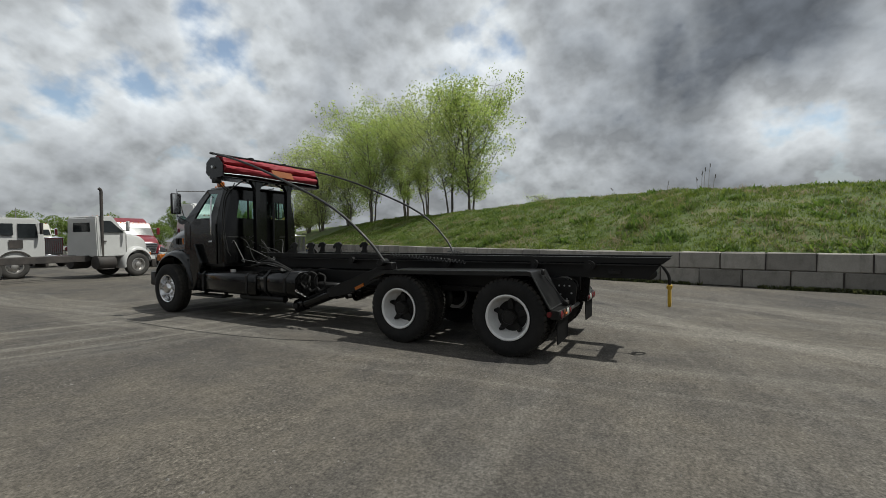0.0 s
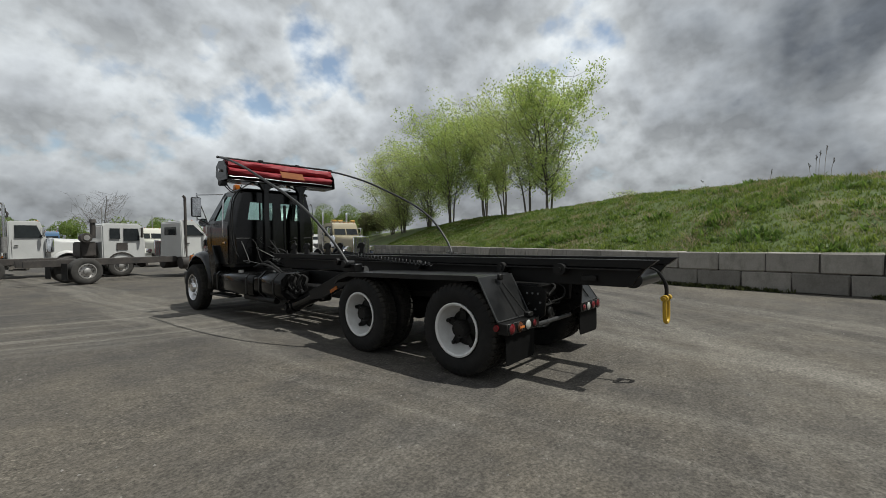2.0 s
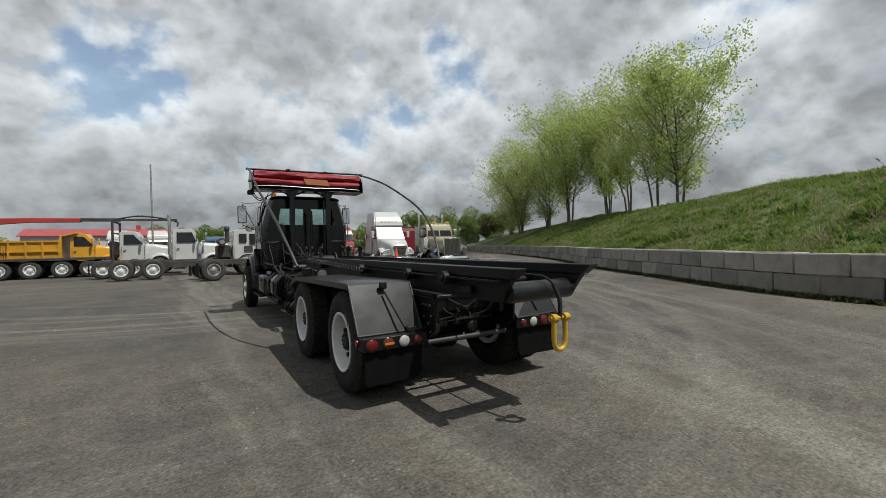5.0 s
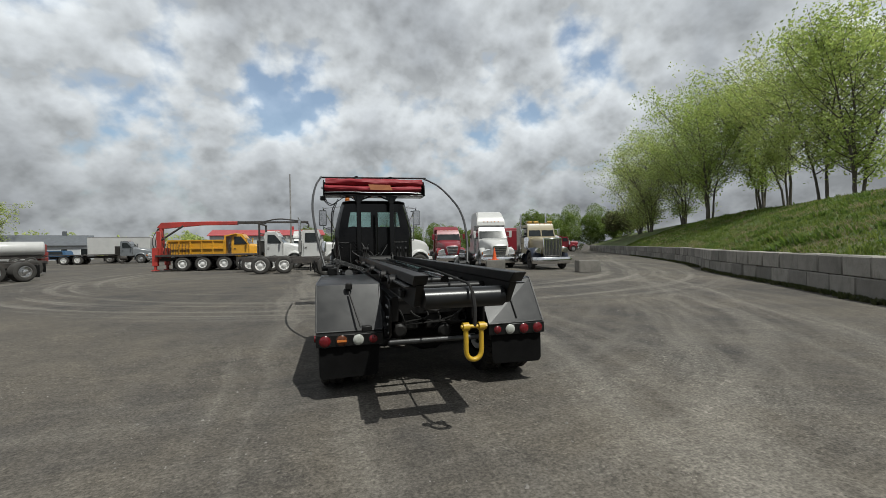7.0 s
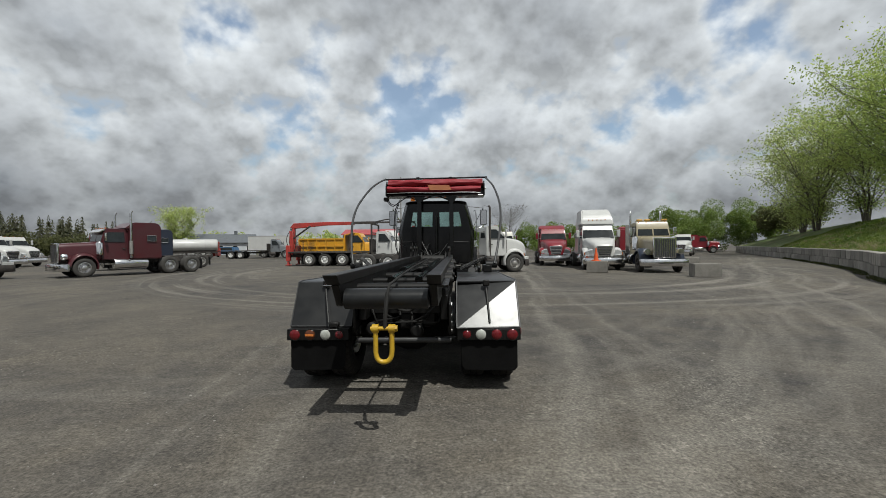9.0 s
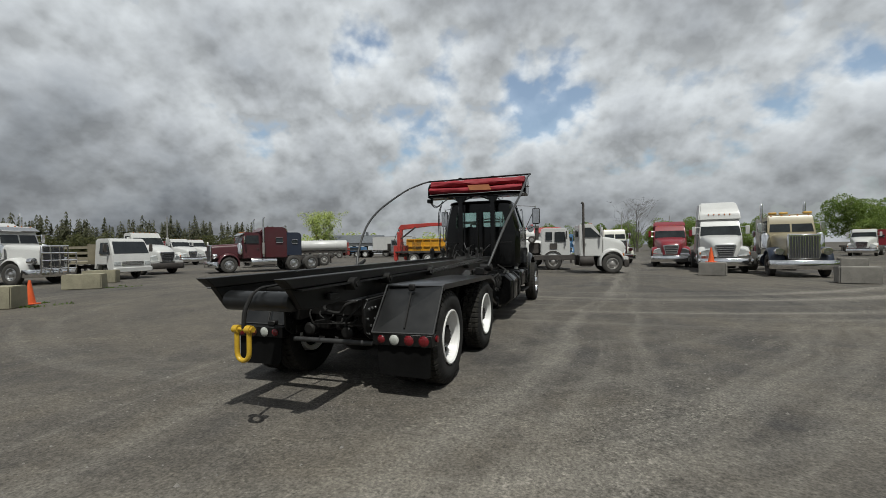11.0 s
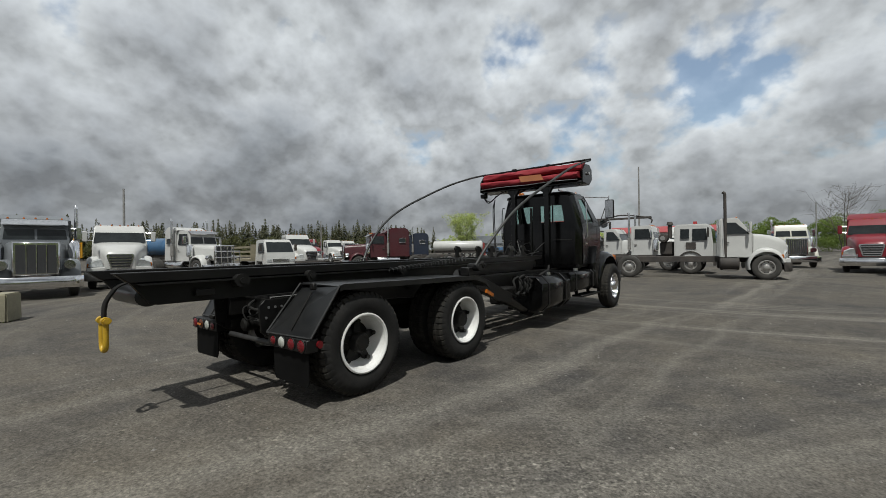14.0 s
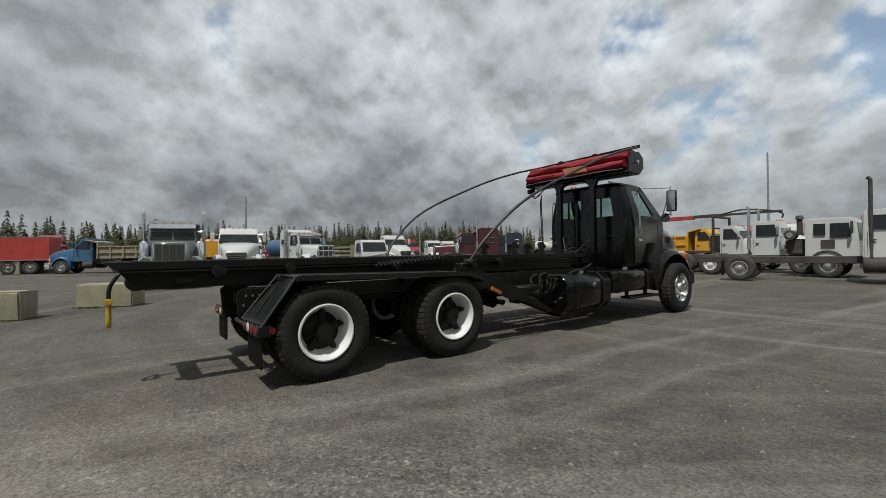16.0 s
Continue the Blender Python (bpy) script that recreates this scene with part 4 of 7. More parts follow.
def cab():
    zs = [1.08, 1.30, 1.60, 1.90, 2.03, 2.22, 2.41, 2.55, 2.63]
    us = [-1.0, -0.90, -0.68, -0.42, -0.10, 0.10, 0.42, 0.68, 0.90, 1.0]
    # back wall with four small windows in a row
    bm = B()
    holes = {(i, j) for i in (2, 3, 5, 6) for j in (4, 5)}

    def back(u, v, w):
        round_off = 0.16 * max(0.0, abs(u) - 0.88) / 0.12
        return (u * half_width(v), 6.28 + round_off + w, v)

    holed(bm, us, zs, holes, back, 0.04)
    shell = part("cab_back", bm, BLACK, truck, "glossy black cab back wall")
    for a, b in ((-0.68, -0.42), (-0.42, -0.10), (0.10, 0.42), (0.42, 0.68)):
        pane("rear_window", [(a * half_width(2.03), 6.30, 2.03), (b * half_width(2.03), 6.30, 2.03), (b * half_width(2.41), 6.30, 2.41), (a * half_width(2.41), 6.30, 2.41)], shell)
    for x in (-0.40, 0.40):
        bm = B()
        box(bm, x - 0.014, x + 0.014, 6.262, 6.285, 2.02, 2.42)
        part("window_bar", bm, RUBBER, shell)
    for s in (-1, 1):
        # side wall with the door window; the front edge leans with the windscreen
        ys = [6.44, 6.55, 6.72, 7.12, 7.32, 7.62]
        bm = B()

        def side_wall(u, v, w):
            lean = max(0.0, (v - 1.95) / 0.68) * 0.62 * max(0.0, (u - 6.55) / 1.07)
            return (s * (half_width(v) - w), u - lean, v)

        holed(bm, ys, zs, {(i, j) for i in (2, 3) for j in (4, 5, 6)}, side_wall, 0.04)
        door = part("door", bm, BLACK, truck, "glossy black cab door")
        q = [side_wall(6.72, 2.03, 0.02), side_wall(7.32, 2.03, 0.02), side_wall(7.32, 2.55, 0.02), side_wall(6.72, 2.55, 0.02)]
        pane("door_window", q, door)
        bm = B()
        bm.free()
        for y in (6.50, 7.40):
            bm = B()
            tube(bm, [side_wall(y, z, -0.002) for z in (1.1, 1.5, 1.9)], 0.005, 4)
            part("door_seam", bm, RUBBER, door)
        bm = B()
        tube(bm, smooth_path([(s * 1.0, 6.56, 2.45), (s * 1.06, 6.54, 2.40), (s * 1.08, 6.54, 1.75), (s * 1.03, 6.56, 1.68)], 4), 0.014, 8)
        part("grab_handle", bm, CHROME, truck, "chrome grab handle")
        bm = B()
        box(bm, s * 1.005 - 0.012, s * 1.005 + 0.012, 6.62, 6.74, 1.52, 1.56)
        part("door_handle", bm, CHROME, door, bevel=0.005)
        # west-coast mirror
        bm = B()
        for a, b in (((0.86, 7.05, 2.62), (1.30, 7.35, 2.60)), ((1.0, 7.45, 1.95), (1.30, 7.35, 2.08)), ((1.30, 7.35, 2.64), (1.30, 7.35, 2.02)), ((1.30, 7.35, 2.6), (0.98, 7.62, 2.0))):
            cyl(bm, (s * a[0], a[1], a[2]), (s * b[0], b[1], b[2]), 0.012, n=8)
        part("mirror_arm", bm, CHROME, truck)
        bm = B()
        box(bm, s * 1.31 - 0.10, s * 1.31 + 0.10, 7.33, 7.40, 2.12, 2.55)
        mirror = part("mirror", bm, SATIN, truck, "black west-coast mirror", bevel=0.02)
        bm = B()
        box(bm, s * 1.31 - 0.085, s * 1.31 + 0.085, 7.322, 7.328, 2.14, 2.53)
        part("mirror_glass", bm, CHROME, mirror)
        bm = B()
        tube(bm, [(s * 1.15, 7.42, 2.0), (s * 1.15, 7.46, 2.0), (s * 1.15, 7.50, 2.0)], 0.1, 16, (0.095, 0.09, 0.03))
        part("spot_mirror", bm, CHROME, truck, "round convex mirror")
    # roof, windscreen and floor
    bm = B()
    ring = [(-0.80, 6.32), (-0.70, 6.28), (0.70, 6.28), (0.80, 6.32), (0.80, 6.95), (0.70, 7.02), (-0.70, 7.02), (-0.80, 6.95)]
    loft(bm, [[(x * 1.02, y, 2.62) for x, y in ring], [(x, y + 0.02, 2.68) for x, y in ring], [(x * 0.86, 6.65 + (y - 6.65) * 0.86, 2.715) for x, y in ring]])
    part("roof", bm, BLACK, truck, bevel=0.012)
    pane("windscreen", [(-0.93, 7.62, 1.96), (0.93, 7.62, 1.96), (0.78, 7.02, 2.60), (-0.78, 7.02, 2.60)], truck)
    bm = B()
    for x in (-1, 1):
        cyl(bm, (x * 0.96, 7.64, 1.95), (x * 0.80, 7.02, 2.62), 0.04, n=8)
    cyl(bm, (-0.8, 7.02, 2.62), (0.8, 7.02, 2.62), 0.04, n=8)
    part("windscreen_frame", bm, BLACK, truck)
    bm = B()
    box(bm, -0.95, 0.95, 6.34, 7.55, 1.02, 1.10)
    part("cab_floor", bm, SATIN, truck)
    bm = B()
    box(bm, -0.92, 0.92, 7.2, 7.6, 1.5, 1.93)
    part("dashboard", bm, RUBBER, truck, bevel=0.04)
    for x in (-0.5, 0.5):
        bm = B()
        box(bm, x - 0.24, x + 0.24, 6.45, 6.95, 1.3, 1.5)
        box(bm, x - 0.24, x + 0.24, 6.42, 6.56, 1.5, 2.02)
        part("seat", bm, RUBBER, truck, bevel=0.05)
    bm = B()
    tube(bm, [(-0.5 + 0.22 * math.cos(k * math.pi / 10), 7.1 + 0.08 * math.sin(k * math.pi / 10), 1.88 + 0.2 * math.sin(k * math.pi / 10)) for k in range(21)], 0.014, 6)
    part("steering_wheel", bm, RUBBER, truck)
    # roof marker lamps and horn
    for x in (-0.66, -0.25, 0, 0.25, 0.66):
        bm = B()
        tube(bm, [(x, 6.98, 2.69), (x, 6.98, 2.72), (x, 6.98, 2.74)], 0.03, 10, (0.035, 0.03, 0.012))
        part("marker_lamp", bm, AMBER_LENS, truck)
    bm = B()
    box(bm, -0.72, -0.60, 6.75, 6.87, 2.70, 2.83)
    part("beacon", bm, AMBER_LENS, truck, bevel=0.02)
    bm = B()
    tube(bm, [(0.45, 6.5, 2.77), (0.45, 6.8, 2.77), (0.45, 6.95, 2.77)], 0.03, 10, (0.02, 0.025, 0.05))
    cyl(bm, (0.45, 6.6, 2.68), (0.45, 6.6, 2.77), 0.012, n=8)
    part("air_horn", bm, CHROME, truck)
    # bonnet, wings, grille and bumper
    bm = B()
    rows = []
    for y, w, top in ((7.60, 0.90, 1.96), (7.95, 0.87, 1.90), (8.40, 0.83, 1.80), (8.72, 0.74, 1.66), (8.86, 0.62, 1.50)):
        rows.append([(-w, y, 1.05), (-w, y, top - 0.22), (-w * 0.86, y, top - 0.06), (-w * 0.4, y, top), (w * 0.4, y, top), (w * 0.86, y, top - 0.06), (w, y, top - 0.22), (w, y, 1.05)])
    loft(bm, rows)
    part("bonnet", bm, BLACK, truck, bevel=0.01)
    for s in (-1, 1):
        bm = B()
        path = []
        for k in range(13):
            a = radians(-8 + 176 * k / 12)
            path.append((7.92 - 0.68 * math.cos(a) * (1.08 if a > 1.57 else 1.12), 0.62 + 0.70 * math.sin(a)))
        rings = []
        for x, grow in ((0.66, 1.02), (0.74, 1.09), (0.92, 1.07), (1.06, 1.02), (1.12, 0.96), (1.14, 0.91)):
            outer = [(7.92 + (y - 7.92) * grow, 0.62 + (z - 0.62) * grow) for y, z in path]
            inner = [(7.92 + (y - 7.92) * 0.88, 0.62 + (z - 0.62) * 0.88) for y, z in path]
            rings.append([(s * x, y, z) for y, z in outer + inner[::-1]])
        loft(bm, rings)
        part("wing", bm, BLACK, truck, "rounded glossy black front wing")
        bm = B()
        prism(bm, [(7.15, 0.50), (7.25, 0.50), (7.30, 1.30), (7.1, 1.5), (6.9, 1.1), (6.95, 0.86)], "x", min(s * 0.95, s * 1.10), max(s * 0.95, s * 1.10))
        part("wing_skirt", bm, BLACK, truck, bevel=0.02)
        bm = B()
        box(bm, min(s * 0.56, s * 0.92), max(s * 0.56, s * 0.92), 8.66, 8.86, 1.08, 1.30)
        part("headlamp", bm, CLEAR_LENS, truck, bevel=0.03)
        bm = B()
        box(bm, min(s * 0.93, s * 1.05), max(s * 0.93, s * 1.05), 8.50, 8.66, 1.10, 1.26)
        part("turn_lamp", bm, AMBER_LENS, truck, bevel=0.02)
        for k in range(3):
            bm = B()
            box(bm, s * 0.865 - 0.012, s * 0.865 + 0.012, 7.86 + 0.13 * k, 7.93 + 0.13 * k, 1.48, 1.62)
            # the first vent's amber stands in for an amber reflection on the bonnet side
            part("bonnet_vent", bm, AMBER_LENS if k == 0 else RUBBER, truck, bevel=0.004)
    bm = B()
    box(bm, -0.52, 0.52, 8.84, 8.90, 0.95, 1.46)
    g = part("grille", bm, CHROME, truck, bevel=0.02)
    for k in range(7):
        bm = B()
        box(bm, -0.48, 0.48, 8.895, 8.91, 1.0 + 0.06 * k, 1.035 + 0.06 * k)
        part("grille_slot", bm, RUBBER, g)
    bm = B()
    prism(bm, [(-1.14, 8.52), (-1.14, 8.75), (-0.9, 8.98), (0.9, 8.98), (1.14, 8.75), (1.14, 8.52), (1.05, 8.52), (0.85, 8.80), (-0.85, 8.80), (-1.05, 8.52)], "z", 0.56, 0.86)
    part("bumper", bm, SATIN, truck, bevel=0.015)


cab()


def tarp_gear():
    for s in (-1, 1):
        bm = B()
        box(bm, s * 0.41 - 0.055, s * 0.41 + 0.055, 5.92, 6.03, 1.0, 2.80)
        prism(bm, [(s * 0.41 - 0.16, 2.80), (s * 0.41 - 0.055, 2.62), (s * 0.41 + 0.055, 2.62), (s * 0.41 + 0.16, 2.80)], "y", 5.93, 6.02)
        part("mast", bm, BLACK, truck, "black square tarp mast", bevel=0.008)
        bm = B()
        cyl(bm, (s * 0.44, 5.98, 2.66), (s * 0.08, 6.0, 2.80), 0.018, n=8)
        part("brace", bm, BLACK, truck)
    bm = B()
    cyl(bm, (0.02, 5.98, 1.0), (0.02, 5.98, 2.35), 0.03, n=10)
    part("centre_pipe", bm, BLACK, truck)
    bm = B()
    prism(bm, [(5.86, 2.79), (6.26, 2.77), (6.36, 2.86), (6.36, 3.06), (6.24, 3.17), (6.20, 3.12), (6.30, 3.03), (6.30, 2.88), (6.24, 2.82), (5.88, 2.84)], "x", -1.24, 1.24)
    part("housing", bm, BLACK, truck, "black sheet metal tarp housing", bevel=0.006)
    for s in (-1, 1):
        bm = B()
        prism(bm, [(5.84, 2.80), (6.24, 2.78), (6.38, 2.90), (6.36, 3.10), (6.22, 3.20), (5.98, 3.18), (5.86, 3.05)], "x", min(s * 1.235, s * 1.26), max(s * 1.235, s * 1.26))
        e = part("end_plate", bm, BLACK, truck, bevel=0.004)
        bm = B()
        cyl(bm, (s * 1.26, 6.12, 3.0), (s * 1.30, 6.12, 3.0), 0.03, n=10)
        part("shaft_end", bm, ALLOY, e)
    bm = B()
    box(bm, -1.33, -1.20, 5.95, 6.1, 2.68, 2.78)
    part("tarp_motor", bm, IRON, truck, bevel=0.015)
    # the tarp: an upper roll and a sagging lower fold, wrinkled along its length
    rnd = random.Random(4)
    for nm, cy, cz, ry, rz, x0, x1, ph in (("tarp_roll", 6.06, 3.13, 0.17, 0.105, -1.20, 1.21, 0.0), ("tarp_fold", 5.96, 2.97, 0.16, 0.085, -1.22, 1.16, 2.0)):
        bm = B()
        rings = []
        for i in range(41):
            k = i / 40
            x = x0 + (x1 - x0) * k
            sag = -0.02 * math.sin(math.pi * k) if nm == "tarp_fold" else 0.0
            ring = []
            for j in range(20):
                a = 2 * math.pi * j / 20
                w = 1 + 0.17 * noise.noise(Vector((x * 2.2 + ph, math.cos(a) * 1.5, math.sin(a) * 1.5 + ph))) + 0.11 * noise.noise(Vector((x * 6 + ph, a * 1.5, ph)))
                flat = 1.0 if math.sin(a) > -0.3 else 0.85
                ring.append((x, cy + ry * w * math.cos(a), cz + sag + rz * w * flat * math.sin(a)))
            rings.append(ring)
        loft(bm, rings)
        ob = part(nm, bm, TARP, truck, "rolled red vinyl tarp")
    bm = B()
    prism(bm, [(-0.12, 2.93), (0.42, 2.92), (0.36, 3.05), (-0.18, 3.06)], "y", 5.775, 5.787)
    part("tarp_patch", bm, TARP_PATCH, truck, "faded orange patch on the tarp")
    bm = B()
    tube(bm, smooth_path([(-1.22, 5.84, 2.86), (-0.6, 5.80, 2.87), (0, 5.79, 2.855), (0.6, 5.80, 2.87), (1.16, 5.83, 2.86)], 6), 0.007, 5)
    part("tarp_hem", bm, ALLOY, truck)
    bm = B()
    cyl(bm, (-1.34, 6.10, 3.255), (1.34, 6.10, 3.285), 0.022, n=10)
    for x in (-0.45, 0.4):
        box(bm, x - 0.04, x + 0.04, 6.05, 6.15, 3.25, 3.30)
    part("front_bow", bm, SATIN, truck)
    # side arms, bowed outwards, down to the pivots on the fenders
    for s in (-1, 1):
        bm = B()
        pts = smooth_path([(s * 1.17, 1.85, 1.22), (s * 1.25, 2.08, 1.52), (s * 1.34, 2.55, 1.93), (s * 1.39, 3.1, 2.24), (s * 1.405, 3.8, 2.53), (s * 1.38, 4.7, 2.87), (s * 1.33, 5.5, 3.11), (s * 1.30, 6.15, 3.275)], 6)
        tube(bm, pts, 0.021, 10)
        part("tarp_arm", bm, STEEL, truck, "bowed grey steel tarp arm")
        bm = B()
        cyl(bm, (s * 1.03, 1.9, 1.20), (s * 1.22, 1.9, 1.20), 0.055, n=14)
        box(bm, s * 1.05 - 0.07, s * 1.05 + 0.07, 1.75, 2.05, 1.09, 1.20)
        part("arm_pivot", bm, SATIN, truck, bevel=0.008)
    # wiring and hoses round the gear
    rnd = random.Random(11)
    for pts, r, mat in (([(-1.26, 6.0, 2.7), (-1.1, 5.95, 2.55), (-0.95, 5.95, 2.63), (-0.7, 5.98, 2.78), (-0.5, 5.98, 2.7)], 0.012, RUBBER),
                        ([(-1.2, 6.0, 2.72), (-1.15, 5.95, 2.62), (-1.0, 5.95, 2.58), (-0.9, 6.0, 2.72)], 0.010, RUBBER),
                        ([(-0.98, 6.05, 2.6), (-1.06, 6.1, 2.4), (-1.08, 6.15, 1.9), (-1.05, 6.15, 1.5), (-0.95, 6.1, 1.25)], 0.011, RUBBER),
                        ([(-0.94, 6.0, 2.62), (-1.03, 6.1, 2.35), (-1.04, 6.15, 1.8), (-1.0, 6.1, 1.3)], 0.011, RUBBER)):
        bm = B()
        tube(bm, smooth_path(pts, 6), r, 6)
        part("cable", bm, mat, truck)
    for k in range(11):
        x = rnd.uniform(-0.85, 0.3)
        z = rnd.uniform(1.32, 1.65)
        pts = [(x, 6.24, z), (x + rnd.uniform(-.12, .12), 6.02, z - rnd.uniform(-.05, .12)), (x + rnd.uniform(-.2, .25), 5.75, rnd.uniform(1.12, 1.36)), (x + rnd.uniform(-.3, .3), 5.45, rnd.uniform(1.05, 1.25)), (x * 0.6, 5.1, 1.0)]
        bm = B()
        tube(bm, smooth_path(pts, 6), rnd.choice((0.007, 0.009, 0.013)), 6)
        part("air_line", bm, HOSE_GREY if k % 3 else RUBBER, truck)
    for s, pts in ((-1, [(-0.9, 5.5, 1.05), (-1.0, 4.9, 1.12), (-1.02, 4.4, 1.05), (-0.98, 4.0, 0.88)]), (-1, [(-0.7, 5.6, 1.1), (-0.85, 5.0, 1.16), (-0.95, 4.5, 1.08), (-0.95, 4.0, 0.9)]), (1, [(0.6, 5.6, 1.08), (0.85, 5.0, 1.02), (0.95, 4.6, 1.0), (0.95, 4.0, 0.86)])):
        bm = B()
        tube(bm, smooth_path(pts, 6), 0.022, 7)
        part("hydraulic_hose", bm, RUBBER, truck)
    for x in (-0.7, 0.62):
        bm = B()
        tube(bm, [(x - 0.22, 6.26, 1.63), (x + 0.22, 6.26, 1.63)], 0.008, 5)
        part("hand_rail", bm, SATIN, truck)


tarp_gear()


def settle(y):
    """Draws the truck's plan to its true lengths: a longer tail, the cab and the steer axle closer to the tandem."""
    knots = ((-3.0, -3.18), (-1.93, -2.10), (-0.9, -0.92), (-0.10, -0.22), (1.57, 1.50), (2.2, 2.1), (5.6, 5.30), (10.0, 9.66))
    for (a, p), (b, q) in zip(knots, knots[1:]):
        if y <= b:
            return p + (q - p) * (y - a) / (b - a)
    return y - 0.34


def settle_parts(parent):
    for ob in parent.children:
        if ob.name.startswith("wheel"):
            ob.matrix_basis.translation.y = settle(ob.matrix_basis.translation.y)
            continue
        for v in ob.data.vertices:
            v.co.y = settle(v.co.y)
        settle_parts(ob)


settle_parts(truck)


# ---- the other trucks of the lot ----
WHITE = paint("white_paint", (0.47, 0.47, 0.457), 0.85)
CREAM = paint("cream_paint", (0.52, 0.51, 0.45), 0.85)
REDP = paint("red_paint", (0.19, 0.010, 0.019), 0.7)
MAROON = paint("maroon_paint", (0.060, 0.011, 0.015), 0.7)
YELLOWP = paint("yellow_paint", (0.62, 0.31, 0.02), 0.75)
TANP = paint("tan_paint", (0.30, 0.26, 0.17), 0.8)
BLUEP = paint("blue_paint", (0.035, 0.10, 0.20), 0.75)
NAVYP = paint("navy_paint", (0.012, 0.018, 0.035), 0.75)
GREYP = paint("grey_paint", (0.13, 0.14, 0.15), 0.8)
AMBER_DULL = material("dull_amber", (0.50, 0.30, 0.06), (0.36, 0.20, 0.04), 0.4)
ORANGEP = paint("orange_paint", (0.60, 0.14, 0.03), 0.8)
RED_CRANE = paint("crane_red", (0.42, 0.045, 0.035), 0.65, 0.45)
GRILLE = material("dark_grille", (0.030, 0.031, 0.033), (0.060, 0.060, 0.062), 0.5, 0.3, 30.0, 160.0, 0.004)
FRAME = material("dusty_frame", (0.022, 0.020, 0.019), (0.065, 0.055, 0.048), 0.75, 0.0, 2.0, 40.0, 0.003)
LAMP = material("head_lamp", (0.62, 0.64, 0.64), (0.40, 0.42, 0.42), 0.12, 0.3, 12.0, 60.0, 0.0, 0.5)
DUST_ALLOY = material("dull_alloy", (0.42, 0.41, 0.39), (0.26, 0.25, 0.24), 0.42, 0.6, 8.0, 60.0)

_tyres = {}


def plain_wheel(parent, x, y, side, rim_mat, w=0.28, r=0.52):
    """A wheel of a parked truck, on shared meshes; x is the inner face."""
    key = (round(w, 2), r)
    at = pose(side * x, y, r, 0, 0, 0 if side > 0 else 180)
    if key not in _tyres:
        bm = B()
        rm = r * 0.57
        lathe(bm, [(rm, 0.03), (rm + 0.06, 0.0), (r - 0.07, 0.005), (r - 0.01, 0.04), (r, 0.08), (r, w - 0.08), (r - 0.01, w - 0.04), (r - 0.07, w - 0.005), (rm + 0.06, w), (rm, w - 0.03)], 28)
        tyre = part("wheel", bm, RUBBER_GREY, parent, "dusty black truck tyre", at=at)
        bm = B()
        lathe(bm, [(rm + 0.005, w - 0.02), (rm - 0.025, w - 0.015), (rm - 0.05, w - 0.10), (rm - 0.09, w - 0.125), (0.13, w - 0.10), (0.12, w - 0.02), (0.07, w + 0.005), (0.001, w + 0.006)], 28, closed=False)
        rim = part("rim", bm, rim_mat, tyre)
        bm = B()
        for k in range(10):
            a = 2 * math.pi * k / 10
            c, s = math.cos(a), math.sin(a)
            cyl(bm, (w - 0.118, 0.225 * c, 0.225 * s), (w - 0.104, 0.225 * c, 0.225 * s), 0.022, n=6)
        holes = part("rim_holes", bm, FRAME, tyre)
        tagged(holes, kind="stuff")
        _tyres[key] = (tyre.data, rim.data, holes.data)
        return tyre
    tyre = new("wheel", _tyres[key][0])
    tyre.parent, tyre.matrix_basis = parent, at
    tyre["label"] = "dusty black truck tyre"
    rim_me = _tyres[key][1]
    if rim_me.materials[0] != rim_mat:
        k2 = (key, rim_mat.name)
        if k2 not in _tyres:
            _tyres[k2] = rim_me.copy()
            _tyres[k2].materials[0] = rim_mat
        rim_me = _tyres[k2]
    for nm, me in (("rim", rim_me), ("rim_holes", _tyres[key][2])):
        o = new(nm, me)
        o.parent = tyre
        if nm == "rim_holes":
            tagged(o, kind="stuff")
    return tyre


def taper(bm, z0, z1, k):
    """Draws the upper part of a body in towards the middle."""
    for v in bm.verts:
        if v.co.z > z0:
            v.co.x *= 1 - (1 - k) * min(1.0, (v.co.z - z0) / (z1 - z0))


def sheet(bm, q, n, t=0.012):
    """A thin plate over four corners, proud along n."""
    q, n = [Vector(c) for c in q], Vector(n).normalized() * t
    lo, hi = [bm.verts.new(p) for p in q], [bm.verts.new(p + n) for p in q]
    bm.faces.new(lo[::-1]), bm.faces.new(hi)
    for i in range(len(q)):
        j = (i + 1) % len(q)
        bm.faces.new((lo[i], lo[j], hi[j], hi[i]))


def running_gear(t, wheelbase, axles, rim, front_rim, tail=0.9, spacing=1.33, lift=()):
    for s in (-1, 1):
        bm = B()
        box(bm, s * 0.43 - 0.04, s * 0.43 + 0.04, -wheelbase - spacing * (axles - 1) / 2 - tail, 0.85, 0.72, 0.98)
        part("frame_rail", bm, FRAME, t, bevel=0.01)
        plain_wheel(t, 0.82, 0.0, s, front_rim)
    ys = [-wheelbase + spacing * (k - (axles - 1) / 2) for k in range(axles)] + list(lift)
    for y in ys:
        for s in (-1, 1):
            plain_wheel(t, 0.56, y, s, rim, 0.62)
    for y in ys + [0.0]:
        bm = B()
        cyl(bm, (-0.8, y, 0.52), (0.8, y, 0.52), 0.07, n=10)
        part("axle", bm, FRAME, t)
    return ys


